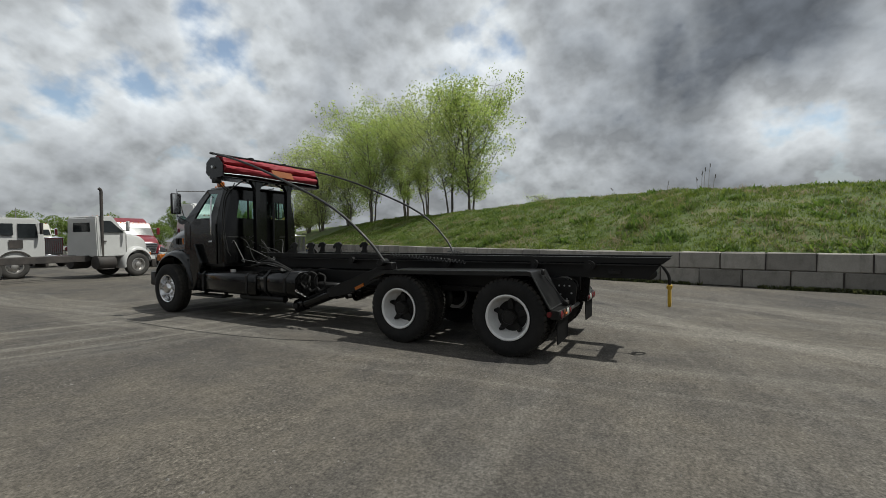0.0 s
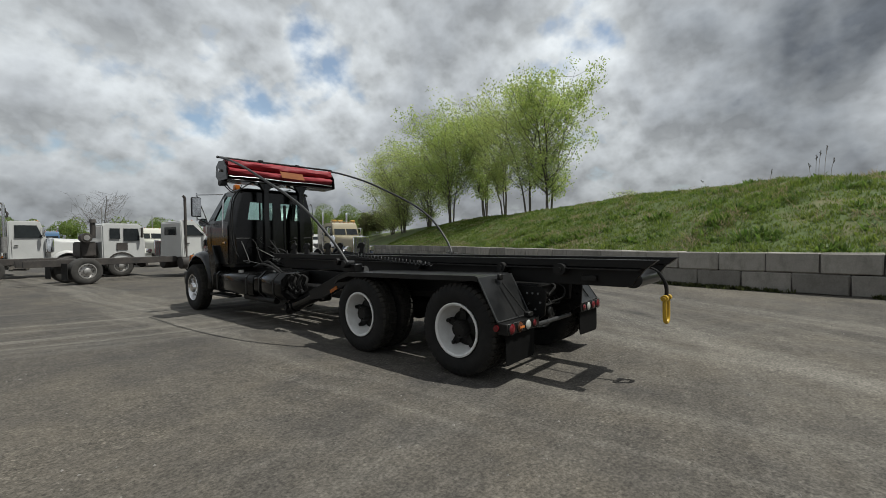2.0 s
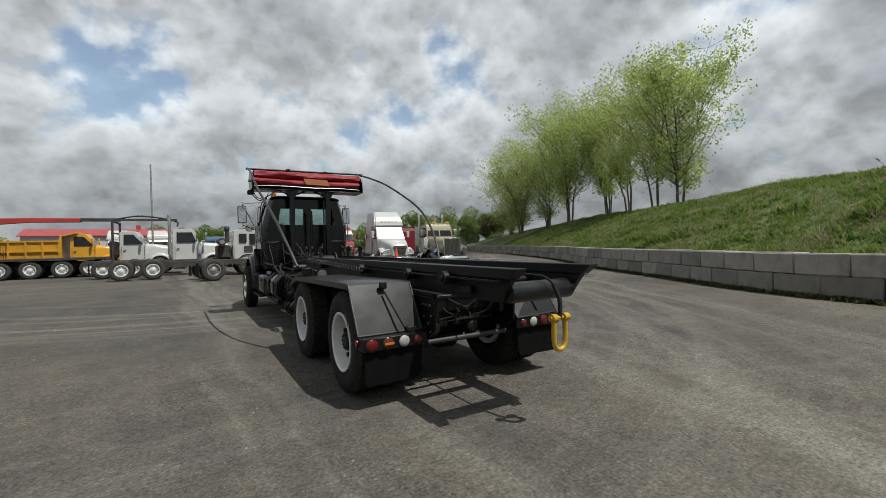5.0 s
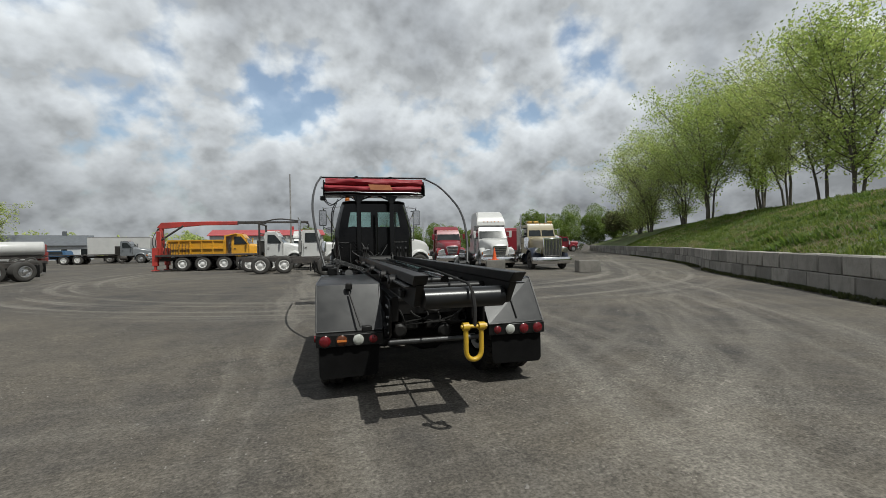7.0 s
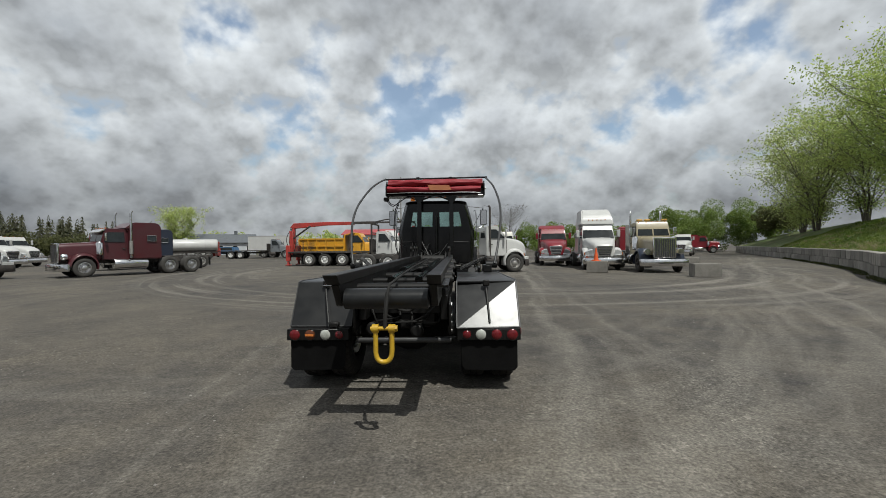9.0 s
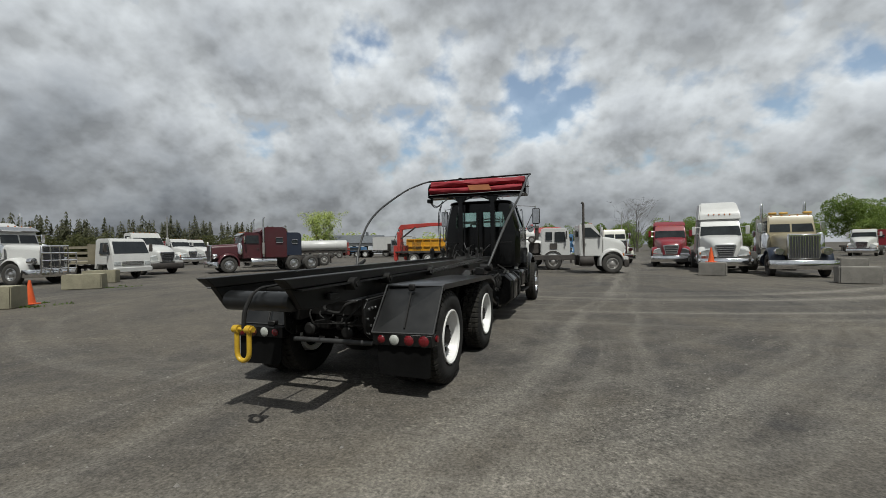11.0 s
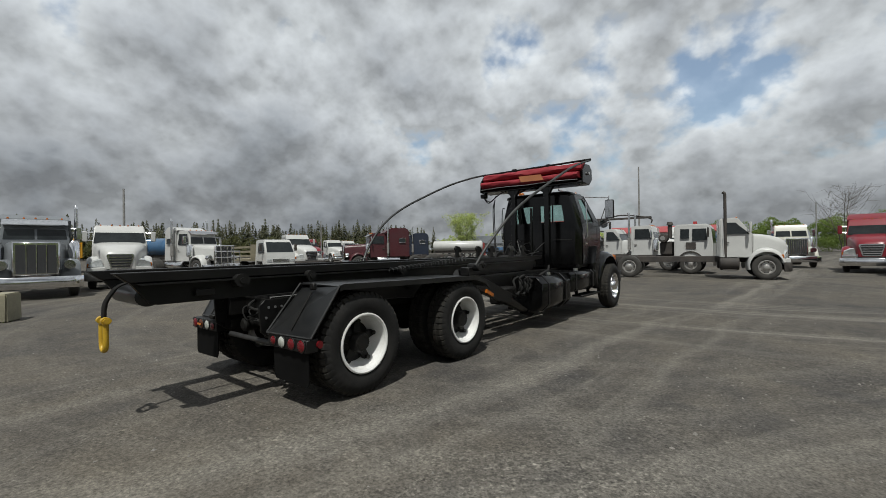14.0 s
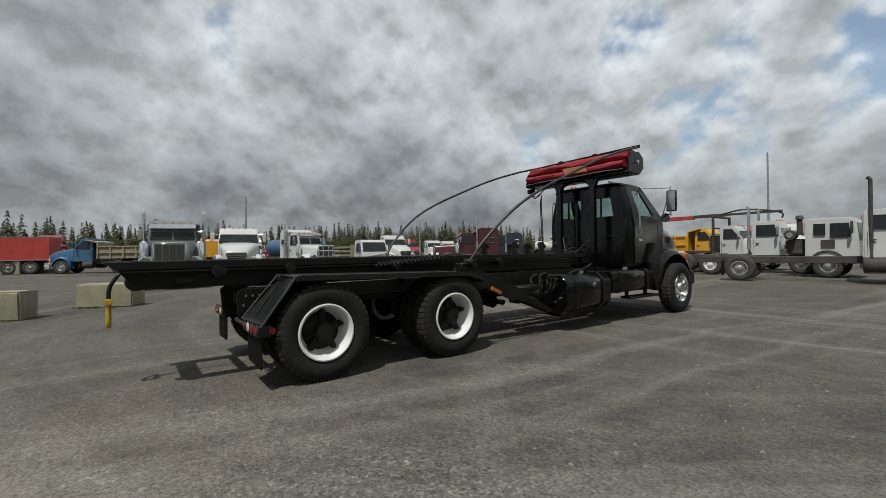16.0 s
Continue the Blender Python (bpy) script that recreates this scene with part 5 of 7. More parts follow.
def mirrors(t, y, z0, z1, x, mat):
    for s in (-1, 1):
        bm = B()
        box(bm, s * (x + 0.24) - 0.09, s * (x + 0.24) + 0.09, y - 0.03, y + 0.05, z0, z1)
        part("mirror", bm, mat, t, bevel=0.02)
        for z in (z0 + 0.05, z1 - 0.05):
            bm = B()
            cyl(bm, (s * (x - 0.05), y - 0.05, z), (s * (x + 0.2), y + 0.02, z), 0.014, n=6)
            part("mirror_arm", bm, CHROME, t)


def stacks(t, places, top, r=0.065, low=1.0, mat=None):
    for x, y in places:
        bm = B()
        cyl(bm, (x, y, low), (x, y, top - 0.12), r, n=14)
        tube(bm, [(x, y, top - 0.13), (x, y - 0.02, top - 0.05), (x, y - 0.07, top)], r, 12)
        st = part("exhaust_pipe", bm, mat or CHROME, t)
        bm = B()
        cyl(bm, (x, y, low + 0.25), (x, y, low + 1.0), r * 1.5, n=14)
        part("heat_shield", bm, mat or DUST_ALLOY, st)


def fuel_tanks(t, y0, y1, mat, r=0.3):
    for s in (-1, 1):
        bm = B()
        tube(bm, [(s * 0.82, y0, 0.68), (s * 0.82, y0 + 0.04, 0.68), (s * 0.82, y1 - 0.04, 0.68), (s * 0.82, y1, 0.68)], r, 20, (r * 0.9, r, r, r * 0.9))
        part("fuel_tank", bm, mat, t)
        bm = B()
        box(bm, s * 0.98 - 0.1, s * 0.98 + 0.1, y0 + 0.1, y1 - 0.1, 0.38, 0.42)
        part("step", bm, FRAME, t, bevel=0.01)


def conventional(name, label, at, color, style="aero", wheelbase=5.2, axles=2, sleeper=0.0, roof=2.75, sleeper_top=2.85, cab_len=1.35, rim=None, front_rim=None,
                 bumper=None, stack=0, stack_top=3.5, visor=False, lamps=True, hood_end=None, tail=0.9, spacing=1.33, second=0.0, group="parked trucks", lift=(), tank=None, fifth=False, nose=1.0, bars=3, wing=None, wb=-0.78):
    """A bonneted truck, origin on the ground under the front axle, facing +y."""
    t = thing(name, label, "truck", group, at)
    rim, front_rim, bumper = rim or DUST_ALLOY, front_rim or ALLOY, bumper or CHROME
    ys = running_gear(t, wheelbase, axles, rim, front_rim, tail, spacing, lift)
    square = style == "square"
    wt = wb - (0.22 if square else 0.52)            # windscreen head
    back = wb - cab_len - second
    cw = 0.93 if square else 1.0
    bm = B()
    prism(bm, [(back, 0.92), (back, roof - 0.07), (back + 0.06, roof), (wt - 0.05, roof + 0.02), (wt + 0.03, roof - 0.08), (wb, 1.90), (wb, 0.92)], "x", -cw, cw)
    taper(bm, 1.85, roof, 0.90)
    c = part("cab", bm, color, t, bevel=0.035)

    def xw(z):
        return cw * (1 - 0.10 * max(0.0, min(1.0, (z - 1.85) / (roof - 1.85))))

    bm = B()
    zt, zb = roof - 0.15, 2.0 if square else 1.93
    yb, yt = wb - (wb - wt) * (zb - 1.9) / (roof - 1.98) + 0.006, wb - (wb - wt) * (zt - 1.9) / (roof - 1.98) + 0.006
    nrm = (0, zt - zb, yb - yt)
    if square:
        for s in (-1, 1):
            sheet(bm, [(s * 0.035, yb, zb), (s * (xw(zb) - 0.09), yb, zb), (s * (xw(zt) - 0.09), yt, zt), (s * 0.035, yt, zt)], nrm)
    else:
        sheet(bm, [(-xw(zb) + 0.05, yb, zb), (xw(zb) - 0.05, yb, zb), (xw(zt) - 0.05, yt, zt), (-xw(zt) + 0.05, yt, zt)], nrm)
    part("windscreen", bm, GLASS_DARK, c)
    for s in (-1, 1):
        spans = [(wb - 0.14, wt - 0.12, wb - cab_len + 0.22)]
        if second:
            spans.append((wb - cab_len - 0.08, wb - cab_len - 0.08, back + 0.18))
        for a0, a1, a2 in spans:
            bm = B()
            zl, zh = 1.95, roof - 0.2
            sheet(bm, [(s * (xw(zl) + 0.001), a0, zl), (s * (xw(zl) + 0.001), a2, zl), (s * (xw(zh) + 0.001), a2, zh), (s * (xw(zh) + 0.001), a1, zh)], (s, 0, 0.1), 0.008)
            part("side_window", bm, GLASS_DARK, c)
        for y in [wb - 0.06, wb - cab_len + 0.12] + ([back + 0.1] if second else []):
            bm = B()
            box(bm, s * (cw + 0.002) - 0.006, s * (cw + 0.002) + 0.006, y - 0.006, y + 0.006, 1.0, 1.85)
            part("door_seam", bm, FRAME, c)
        bm = B()
        box(bm, s * (cw + 0.012) - 0.014, s * (cw + 0.012) + 0.014, wb - cab_len + 0.2, wb - cab_len + 0.34, 1.55, 1.60)
        part("door_handle", bm, FRAME, c)
    # bonnet
    bm = B()
    if square:
        rows = [(wb, 0.80, 1.95), (-0.2, 0.70, 1.92), (0.5, 0.64, 1.88), (0.93, 0.58, 1.84)]
        lowz = [0.95] * 4
    else:
        rows = [(wb, 0.96, 1.97), (-0.45, 0.90, 1.94), (0.0, 0.82, 1.88), (0.45, 0.72, 1.79), (0.85, 0.61, 1.66), (1.06, 0.52, 1.52), (1.12, 0.47, 1.36)]
        lowz = [0.95, 1.05, 1.05, 1.0, 0.9, 0.82, 0.82]
    rows = [(wb + (y + 0.78) * (1.12 - wb) / 1.90, w, top) for y, w, top in [(max(r[0], -0.78), *r[1:]) if i else (-0.78, *r[1:]) for i, r in enumerate(rows)]]
    loft(bm, [[(-w, y, lz), (-w, y, top - 0.24), (-w * 0.93, y, top - 0.10), (-w * 0.75, y, top - 0.02), (-w * 0.3, y, top), (w * 0.3, y, top), (w * 0.75, y, top - 0.02), (w * 0.93, y, top - 0.10), (w, y, top - 0.24), (w, y, lz)] for (y, w, top), lz in zip(rows, lowz)])
    part("bonnet", bm, color, t, bevel=0.0)
    for s in (-1, 1):
        bm = B()
        arc = [radians(-14 + 190 * k / 12) for k in range(13)]
        rings = []
        for x, grow in ((0.55, 1.0), (0.62, 1.06), (0.98, 1.04), (1.09, 0.98), (1.13, 0.90)):
            outer = [(-0.66 * grow * math.cos(q), 0.58 + (0.70 if square else 0.74) * grow * math.sin(q)) for q in arc]
            inner = [(-0.58 * math.cos(q), 0.58 + 0.60 * math.sin(q)) for q in arc[::-1]]
            rings.append([(s * x, y, z) for y, z in outer + inner])
        loft(bm, rings)
        part("wing", bm, wing or color, t)
        bm = B()
        if square:
            tube(bm, [(s * 0.82, 0.62, 1.12), (s * 0.82, 0.70, 1.12), (s * 0.82, 0.90, 1.12), (s * 0.82, 0.93, 1.12)], 0.15, 18, (0.08, 0.17, 0.17, 0.15))
            part("headlamp", bm, CHROME, t, "chrome headlamp pod")
        else:
            loft(bm, [[(s * 0.56, 0.98, 0.90), (s * 0.66, 0.98, 1.26), (s * 0.80, 0.88, 1.24), (s * 1.02, 0.74, 1.12), (s * 1.06, 0.70, 0.92)],
                      [(s * 0.54, 1.08, 0.90), (s * 0.62, 1.06, 1.20), (s * 0.80, 0.97, 1.18), (s * 1.02, 0.82, 1.08), (s * 1.06, 0.78, 0.92)]])
            part("headlamp", bm, LAMP, t)
            bm = B()
            box(bm, min(s * 1.0, s * 1.1), max(s * 1.0, s * 1.1), 0.60, 0.76, 0.90, 1.06)
            part("turn_lamp", bm, AMBER_LENS, t, bevel=0.02)
            bm = B()
            prism(bm, [(s * 0.48, 0.70), (s * 0.48, 0.94), (s * 0.58, 0.90), (s * 1.08, 0.88), (s * 1.08, 0.70)], "y", 0.62, 1.10)
            part("bumper_corner", bm, color if bumper != CHROME else CHROME, t, bevel=0.02)
    # grille
    bm = B()
    if square:
        box(bm, -0.56, 0.56, 0.93, 1.03, 0.78, 1.86)
        g = part("grille", bm, CHROME, t, bevel=0.03)
        bm = B()
        box(bm, -0.48, 0.48, 1.025, 1.036, 0.85, 1.77)
        part("grille_mesh", bm, GRILLE, g)
        for k in range(bars):
            bm = B()
            x = -0.48 + 0.96 * (k + 1) / (bars + 1)
            box(bm, x - 0.012, x + 0.012, 1.03, 1.05, 0.85, 1.77)
            part("grille_bar", bm, CHROME, g)
    else:
        shape = [(-0.34, 0.84), (0.34, 0.84), (0.47, 1.36), (0.43, 1.45), (-0.43, 1.45), (-0.47, 1.36)]
        prism(bm, shape, "y", 1.06, 1.15)
        g = part("grille", bm, CHROME, t, bevel=0.02)
        bm = B()
        prism(bm, [(x * 0.86, 1.15 + (z - 1.15) * 0.84) for x, z in shape], "y", 1.145, 1.156)
        part("grille_mesh", bm, GRILLE, g)
        for k in range(4):
            bm = B()
            z = 0.96 + 0.11 * k
            w = 0.30 + 0.10 * k / 3
            box(bm, -w, w, 1.15, 1.172, z, z + 0.035)
            part("grille_bar", bm, CHROME, g)
        bm = B()
        box(bm, -0.44, 0.44, 1.10, 1.14, 0.60, 0.80)
        part("air_intake", bm, GRILLE, t)
    bm = B()
    e = 1.16 if square else 1.22
    prism(bm, [(-1.18, e - 0.5), (-1.18, e - 0.18), (-0.95, e), (0.95, e), (1.18, e - 0.18), (1.18, e - 0.5), (1.10, e - 0.5), (0.9, e - 0.14), (-0.9, e - 0.14), (-1.10, e - 0.5)], "z", 0.36, 0.74)
    part("bumper", bm, bumper, t, bevel=0.02)
    if square:
        for s in (-1, 1):
            bm = B()
            tube(bm, [(s * 1.0, wb + 0.1, 1.2), (s * 1.0, wb + 0.1, 1.25), (s * 1.0, wb + 0.1, 1.85), (s * 1.0, wb + 0.1, 1.95)], 0.17, 16, (0.12, 0.17, 0.17, 0.1))
            part("air_cleaner", bm, CHROME, t)
    if sleeper:
        bm = B()
        sb = back - sleeper
        st = sleeper_top
        high = st > roof + 0.4
        if high:
            prism(bm, [(sb, 0.92), (sb, st - 0.25), (sb + 0.22, st), (back - 0.1, st), (back + 0.22, st - 0.08), (wt - 0.12, roof + 0.52), (wt + 0.05, roof + 0.16), (wt + 0.08, roof - 0.02), (back + 0.02, roof - 0.02), (back, 0.92)], "x", -1.08, 1.08)
            taper(bm, 2.4, st, 0.80)
        else:
            prism(bm, [(sb, 0.92), (sb, st - 0.2), (sb + 0.2, st), (back - 0.25, st), (back + 0.25, roof + 0.015), (back + 0.02, roof - 0.05), (back, 0.92)], "x", -1.05, 1.05)
            taper(bm, 2.3, st, 0.93)
        sl = part("sleeper", bm, color, t, bevel=0.07)
        for s in (-1, 1):
            bm = B()
            sheet(bm, [(s * 1.08, sb + 0.35, 2.02), (s * 1.08, sb + 0.8, 2.02), (s * (1.05), sb + 0.8, 2.32), (s * 1.05, sb + 0.35, 2.32)], (s, 0, 0), 0.012)
            part("sleeper_window", bm, GLASS_DARK, sl)
            bm = B()
            for q in (((sb + 0.33, 2.00), (sb + 0.82, 2.00)), ((sb + 0.33, 2.34), (sb + 0.82, 2.34)), ((sb + 0.33, 2.0), (sb + 0.33, 2.34)), ((sb + 0.82, 2.0), (sb + 0.82, 2.34))):
                cyl(bm, (s * 1.085, *q[0]), (s * 1.085, *q[1]), 0.012, n=6)
            part("window_frame", bm, CHROME, sl)
        if high:
            for x in (-0.5, -0.25, 0.0, 0.25, 0.5):
                bm = B()
                tube(bm, [(x, wt - 0.06, roof + 0.30), (x, wt + 0.03, roof + 0.31)], 0.035, 10)
                part("marker_lamp", bm, AMBER_LENS, sl)
    if lamps and not (sleeper and sleeper_top > roof + 0.4):
        for x in (-0.7, -0.3, 0.0, 0.3, 0.7):
            bm = B()
            tube(bm, [(x, wt - 0.06, roof), (x, wt - 0.06, roof + 0.04), (x, wt - 0.08, roof + 0.06)], 0.04, 10, (0.035, 0.028, 0.012))
            part("marker_lamp", bm, AMBER_LENS, t)
    if visor:
        bm = B()
        prism(bm, [(wt + 0.02, roof - 0.02), (wt + 0.30, roof - 0.20), (wt + 0.28, roof - 0.23), (wt, roof - 0.08)], "x", -0.86, 0.86)
        part("sun_visor", bm, CHROME if square else color, t)
    mirrors(t, wb - 0.15, 2.0, 2.45, cw, CHROME if square else color)
    end = back - sleeper
    if stack:
        places = [(0.9, end - 0.12 if not sleeper else back - 0.02), (-0.9, end - 0.12 if not sleeper else back - 0.02)][:stack]
        stacks(t, [((1.16 if sleeper else 0.85) * (1 if x > 0 else -1), y) for x, y in places], stack_top)
    fuel_tanks(t, back - (0.95 if sleeper else 0.0), back + (0.75 if sleeper else 0.7), tank or (CHROME if square else FRAME))
    if fifth:
        bm = B()
        prism(bm, [(-0.45, ys[0] + 1.3), (0.45, ys[0] + 1.3), (0.45, ys[0] + 0.5), (0.15, ys[0] + 0.1), (0.1, ys[0] + 0.6), (-0.1, ys[0] + 0.6), (-0.15, ys[0] + 0.1), (-0.45, ys[0] + 0.5)], "z", 1.0, 1.08)
        part("fifth_wheel", bm, FRAME, t)
    rear = min(ys) - 0.62
    for s in (-1, 1):
        bm = B()
        box(bm, min(s * 0.55, s * 1.15), max(s * 0.55, s * 1.15), rear - 0.012, rear, 0.2, 0.85)
        part("mud_flap", bm, RUBBER, t)
    if nose != 1.0:
        for ob in [o for o in t.children_recursive if o.name.split(".")[0] in ("bonnet", "headlamp", "turn_lamp", "grille", "grille_bar", "grille_mesh", "bumper", "bumper_corner", "air_intake")]:
            for v in ob.data.vertices:
                if v.co.y > 0.3:
                    v.co.y = 0.3 + (v.co.y - 0.3) * nose
    # rear window of the cab
    if not sleeper:
        bm = B()
        sheet(bm, [(-0.55, back - 0.001, 1.98), (0.55, back - 0.001, 1.98), (0.52, back - 0.001, roof - 0.28), (-0.52, back - 0.001, roof - 0.28)], (0, -1, 0), 0.008)
        part("rear_window", bm, GLASS_DARK, c)
    return t


def dump_body(t, y0, y1, mat, z0=1.1, h=1.0):
    bm = B()
    prism(bm, [(-1.2, z0), (1.2, z0), (1.22, z0 + h), (1.16, z0 + h), (1.12, z0 + 0.12), (-1.12, z0 + 0.12), (-1.16, z0 + h), (-1.22, z0 + h)], "y", y0, y1)
    d = part("dump_box", bm, mat, t, bevel=0.01)
    n = max(4, int((y1 - y0) / 0.75))
    for s in (-1, 1):
        for k in range(n + 1):
            y = y0 + (y1 - y0) * k / n
            bm = B()
            box(bm, min(s * 1.2, s * 1.29), max(s * 1.2, s * 1.29), y - 0.05, y + 0.05, z0, z0 + h)
            part("rib", bm, mat, d)
        bm = B()
        box(bm, min(s * 1.16, s * 1.30), max(s * 1.16, s * 1.30), y0, y1, z0 + h, z0 + h + 0.1)
        box(bm, min(s * 1.2, s * 1.30), max(s * 1.2, s * 1.30), y0, y1, z0 + 0.42, z0 + 0.52)
        part("side_rail", bm, mat, d)
    bm = B()
    prism(bm, [(y1, z0), (y1 + 0.1, z0), (y1 + 0.12, z0 + h + 0.35), (y1 + 0.9, z0 + h + 0.55), (y1 + 0.9, z0 + h + 0.62), (y1, z0 + h + 0.42)], "x", -1.15, 1.15)
    part("cab_guard", bm, mat, d, bevel=0.01)
    bm = B()
    box(bm, -1.18, 1.18, y0 - 0.05, y0, z0, z0 + h)
    part("tail_gate", bm, mat, d)


def flat_deck(t, y0, y1, mat=None, z=1.05):
    bm = B()
    box(bm, -1.22, 1.22, y0, y1, z, z + 0.14)
    d = part("deck", bm, mat or FRAME, t, bevel=0.01)
    bm = B()
    box(bm, -1.2, 1.2, y1, y1 + 0.06, z, z + 1.1)
    part("headboard", bm, mat or FRAME, d)


def van_body(t, y0, y1, mat, z0=1.1, h=2.4):
    bm = B()
    box(bm, -1.22, 1.22, y0, y1, z0, z0 + h)
    v = part("van_box", bm, mat, t, bevel=0.03)
    for s in (-1, 1):
        bm = B()
        for z in (z0 + 0.03, z0 + h - 0.06):
            box(bm, s * 1.225 - 0.01, s * 1.225 + 0.01, y0, y1, z, z + 0.06)
        part("edge_rail", bm, DUST_ALLOY, v)


def tank_body(t, y0, y1, mat, z=1.75, r=0.75):
    bm = B()
    tube(bm, [(0, y0, z), (0, y0 + 0.08, z), (0, y0 + 0.2, z), (0, y1 - 0.2, z), (0, y1 - 0.08, z), (0, y1, z)], r, 24, (r * 0.6, r * 0.9, r, r, r * 0.9, r * 0.6))
    k = part("tank", bm, mat, t)
    for i in range(1, 5):
        y = y0 + (y1 - y0) * i / 5
        bm = B()
        tube(bm, [(0, y - 0.03, z), (0, y + 0.03, z)], r + 0.012, 24)
        part("hoop", bm, mat, k)
    bm = B()
    cyl(bm, (0, (y0 + y1) / 2, z + r - 0.05), (0, (y0 + y1) / 2, z + r + 0.18), 0.3, n=16)
    part("hatch", bm, mat, k)
    bm = B()
    box(bm, -0.5, 0.5, y0 + 0.3, y1 - 0.3, 0.95, z - r * 0.8)
    part("cradle", bm, FRAME, t)


def facing(x, y, dx, dy):
    """A place on the ground, facing (dx, dy)."""
    return pose(x, y, 0, 0, 0, math.degrees(math.atan2(-dx, dy)))


# the row that faces the yard
crew = conventional("chassis_truck", "white day cab truck with long bare chassis and tall exhaust pipe", facing(3.64, 20.40, 0.985, 0.170), WHITE, wheelbase=5.3, axles=1, tail=1.7, cab_len=1.22,
                    front_rim=DUST_ALLOY, bumper=FRAME, nose=0.62, roof=2.65, wb=-0.42)
bm = B()
cyl(bm, (0.95, -1.43, 0.6), (0.95, -1.43, 3.7), 0.06, n=14)
tube(bm, [(0.95, -1.43, 3.69), (0.95, -1.45, 3.75), (0.95, -1.52, 3.8)], 0.06, 12)
part("exhaust_pipe", bm, FRAME, crew, "tall black exhaust stack")
conventional("highway_tractor", "dark red aerodynamic tractor with chrome grille, facing the yard", facing(7.83, 27.28, -0.120, -0.990), REDP, sleeper=1.2, sleeper_top=3.1, roof=2.75, wheelbase=4.6, axles=2, fifth=True)
conventional("highway_tractor", "white high-roof sleeper tractor with chrome bumper and grille", facing(9.32, 21.30, -0.138, -0.991), WHITE, sleeper=1.9, sleeper_top=3.85, roof=2.8, wheelbase=5.2, axles=2, stack=0, fifth=True, tank=CHROME)
tan = conventional("heavy_tractor", "tan bonneted tractor with tall chrome stacks and amber roof bar", facing(11.45, 18.40, -0.120, -0.990), TANP, style="square", roof=2.75, wheelbase=5.6, axles=2, stack=2, stack_top=3.45, rim=FRAME, front_rim=FRAME, bars=10, wing=NAVYP, fifth=True)
bm = B()
box(bm, -0.85, 0.85, -1.33, -1.15, 2.78, 2.84)
bar = part("light_bar", bm, TANP, tan, "roof light bar with amber lamps", bevel=0.01)
for x in (-0.7, 0.2, 0.62):
    bm = B()
    box(bm, x - 0.16, x + 0.16, -1.34, -1.14, 2.84, 2.95)
    part("amber_lamp", bm, AMBER_DULL, bar, bevel=0.03)
bm = B()
box(bm, -1.0, 1.0, -2.75, -2.65, 1.0, 2.7)
part("headache_rack", bm, DUST_ALLOY, tan)
low = conventional("day_cab_truck", "white day cab truck with black grille parked behind the others", facing(4.81, 32.71, 0.147, -0.990), CREAM, style="square", bars=8, roof=2.75, wheelbase=5.5, axles=2, stack=1, stack_top=3.2)
conventional("sleeper_tractor", "dull red sleeper tractor standing behind the white one", facing(16.51, 36.41, 0.205, 0.999), REDP, style="square", sleeper=1.6, sleeper_top=3.1, wheelbase=5.6, axles=2)
conventional("sleeper_tractor", "faded red sleeper tractor far off by the bank", facing(42.02, 66.23, 0.896, -0.312), REDP, style="square", sleeper=1.6, sleeper_top=3.0, wheelbase=5.6, axles=2)
conventional("day_cab_truck", "dark blue day cab truck with roof lamps", facing(0.06, 43.28, -0.056, -1.000), BLUEP, style="square", wheelbase=5.6, axles=2, stack=2, stack_top=3.2)
conventional("sleeper_tractor", "white sleeper tractor in the back row", facing(-4.87, 49.91, 0.094, -1.000), WHITE, sleeper=1.8, sleeper_top=3.7, wheelbase=5.2, axles=2)
conventional("sleeper_tractor", "white high-roof sleeper tractor in the back row", facing(-8.54, 51.81, 0.093, -1.000), WHITE, sleeper=1.8, sleeper_top=3.8, wheelbase=5.2, axles=2)


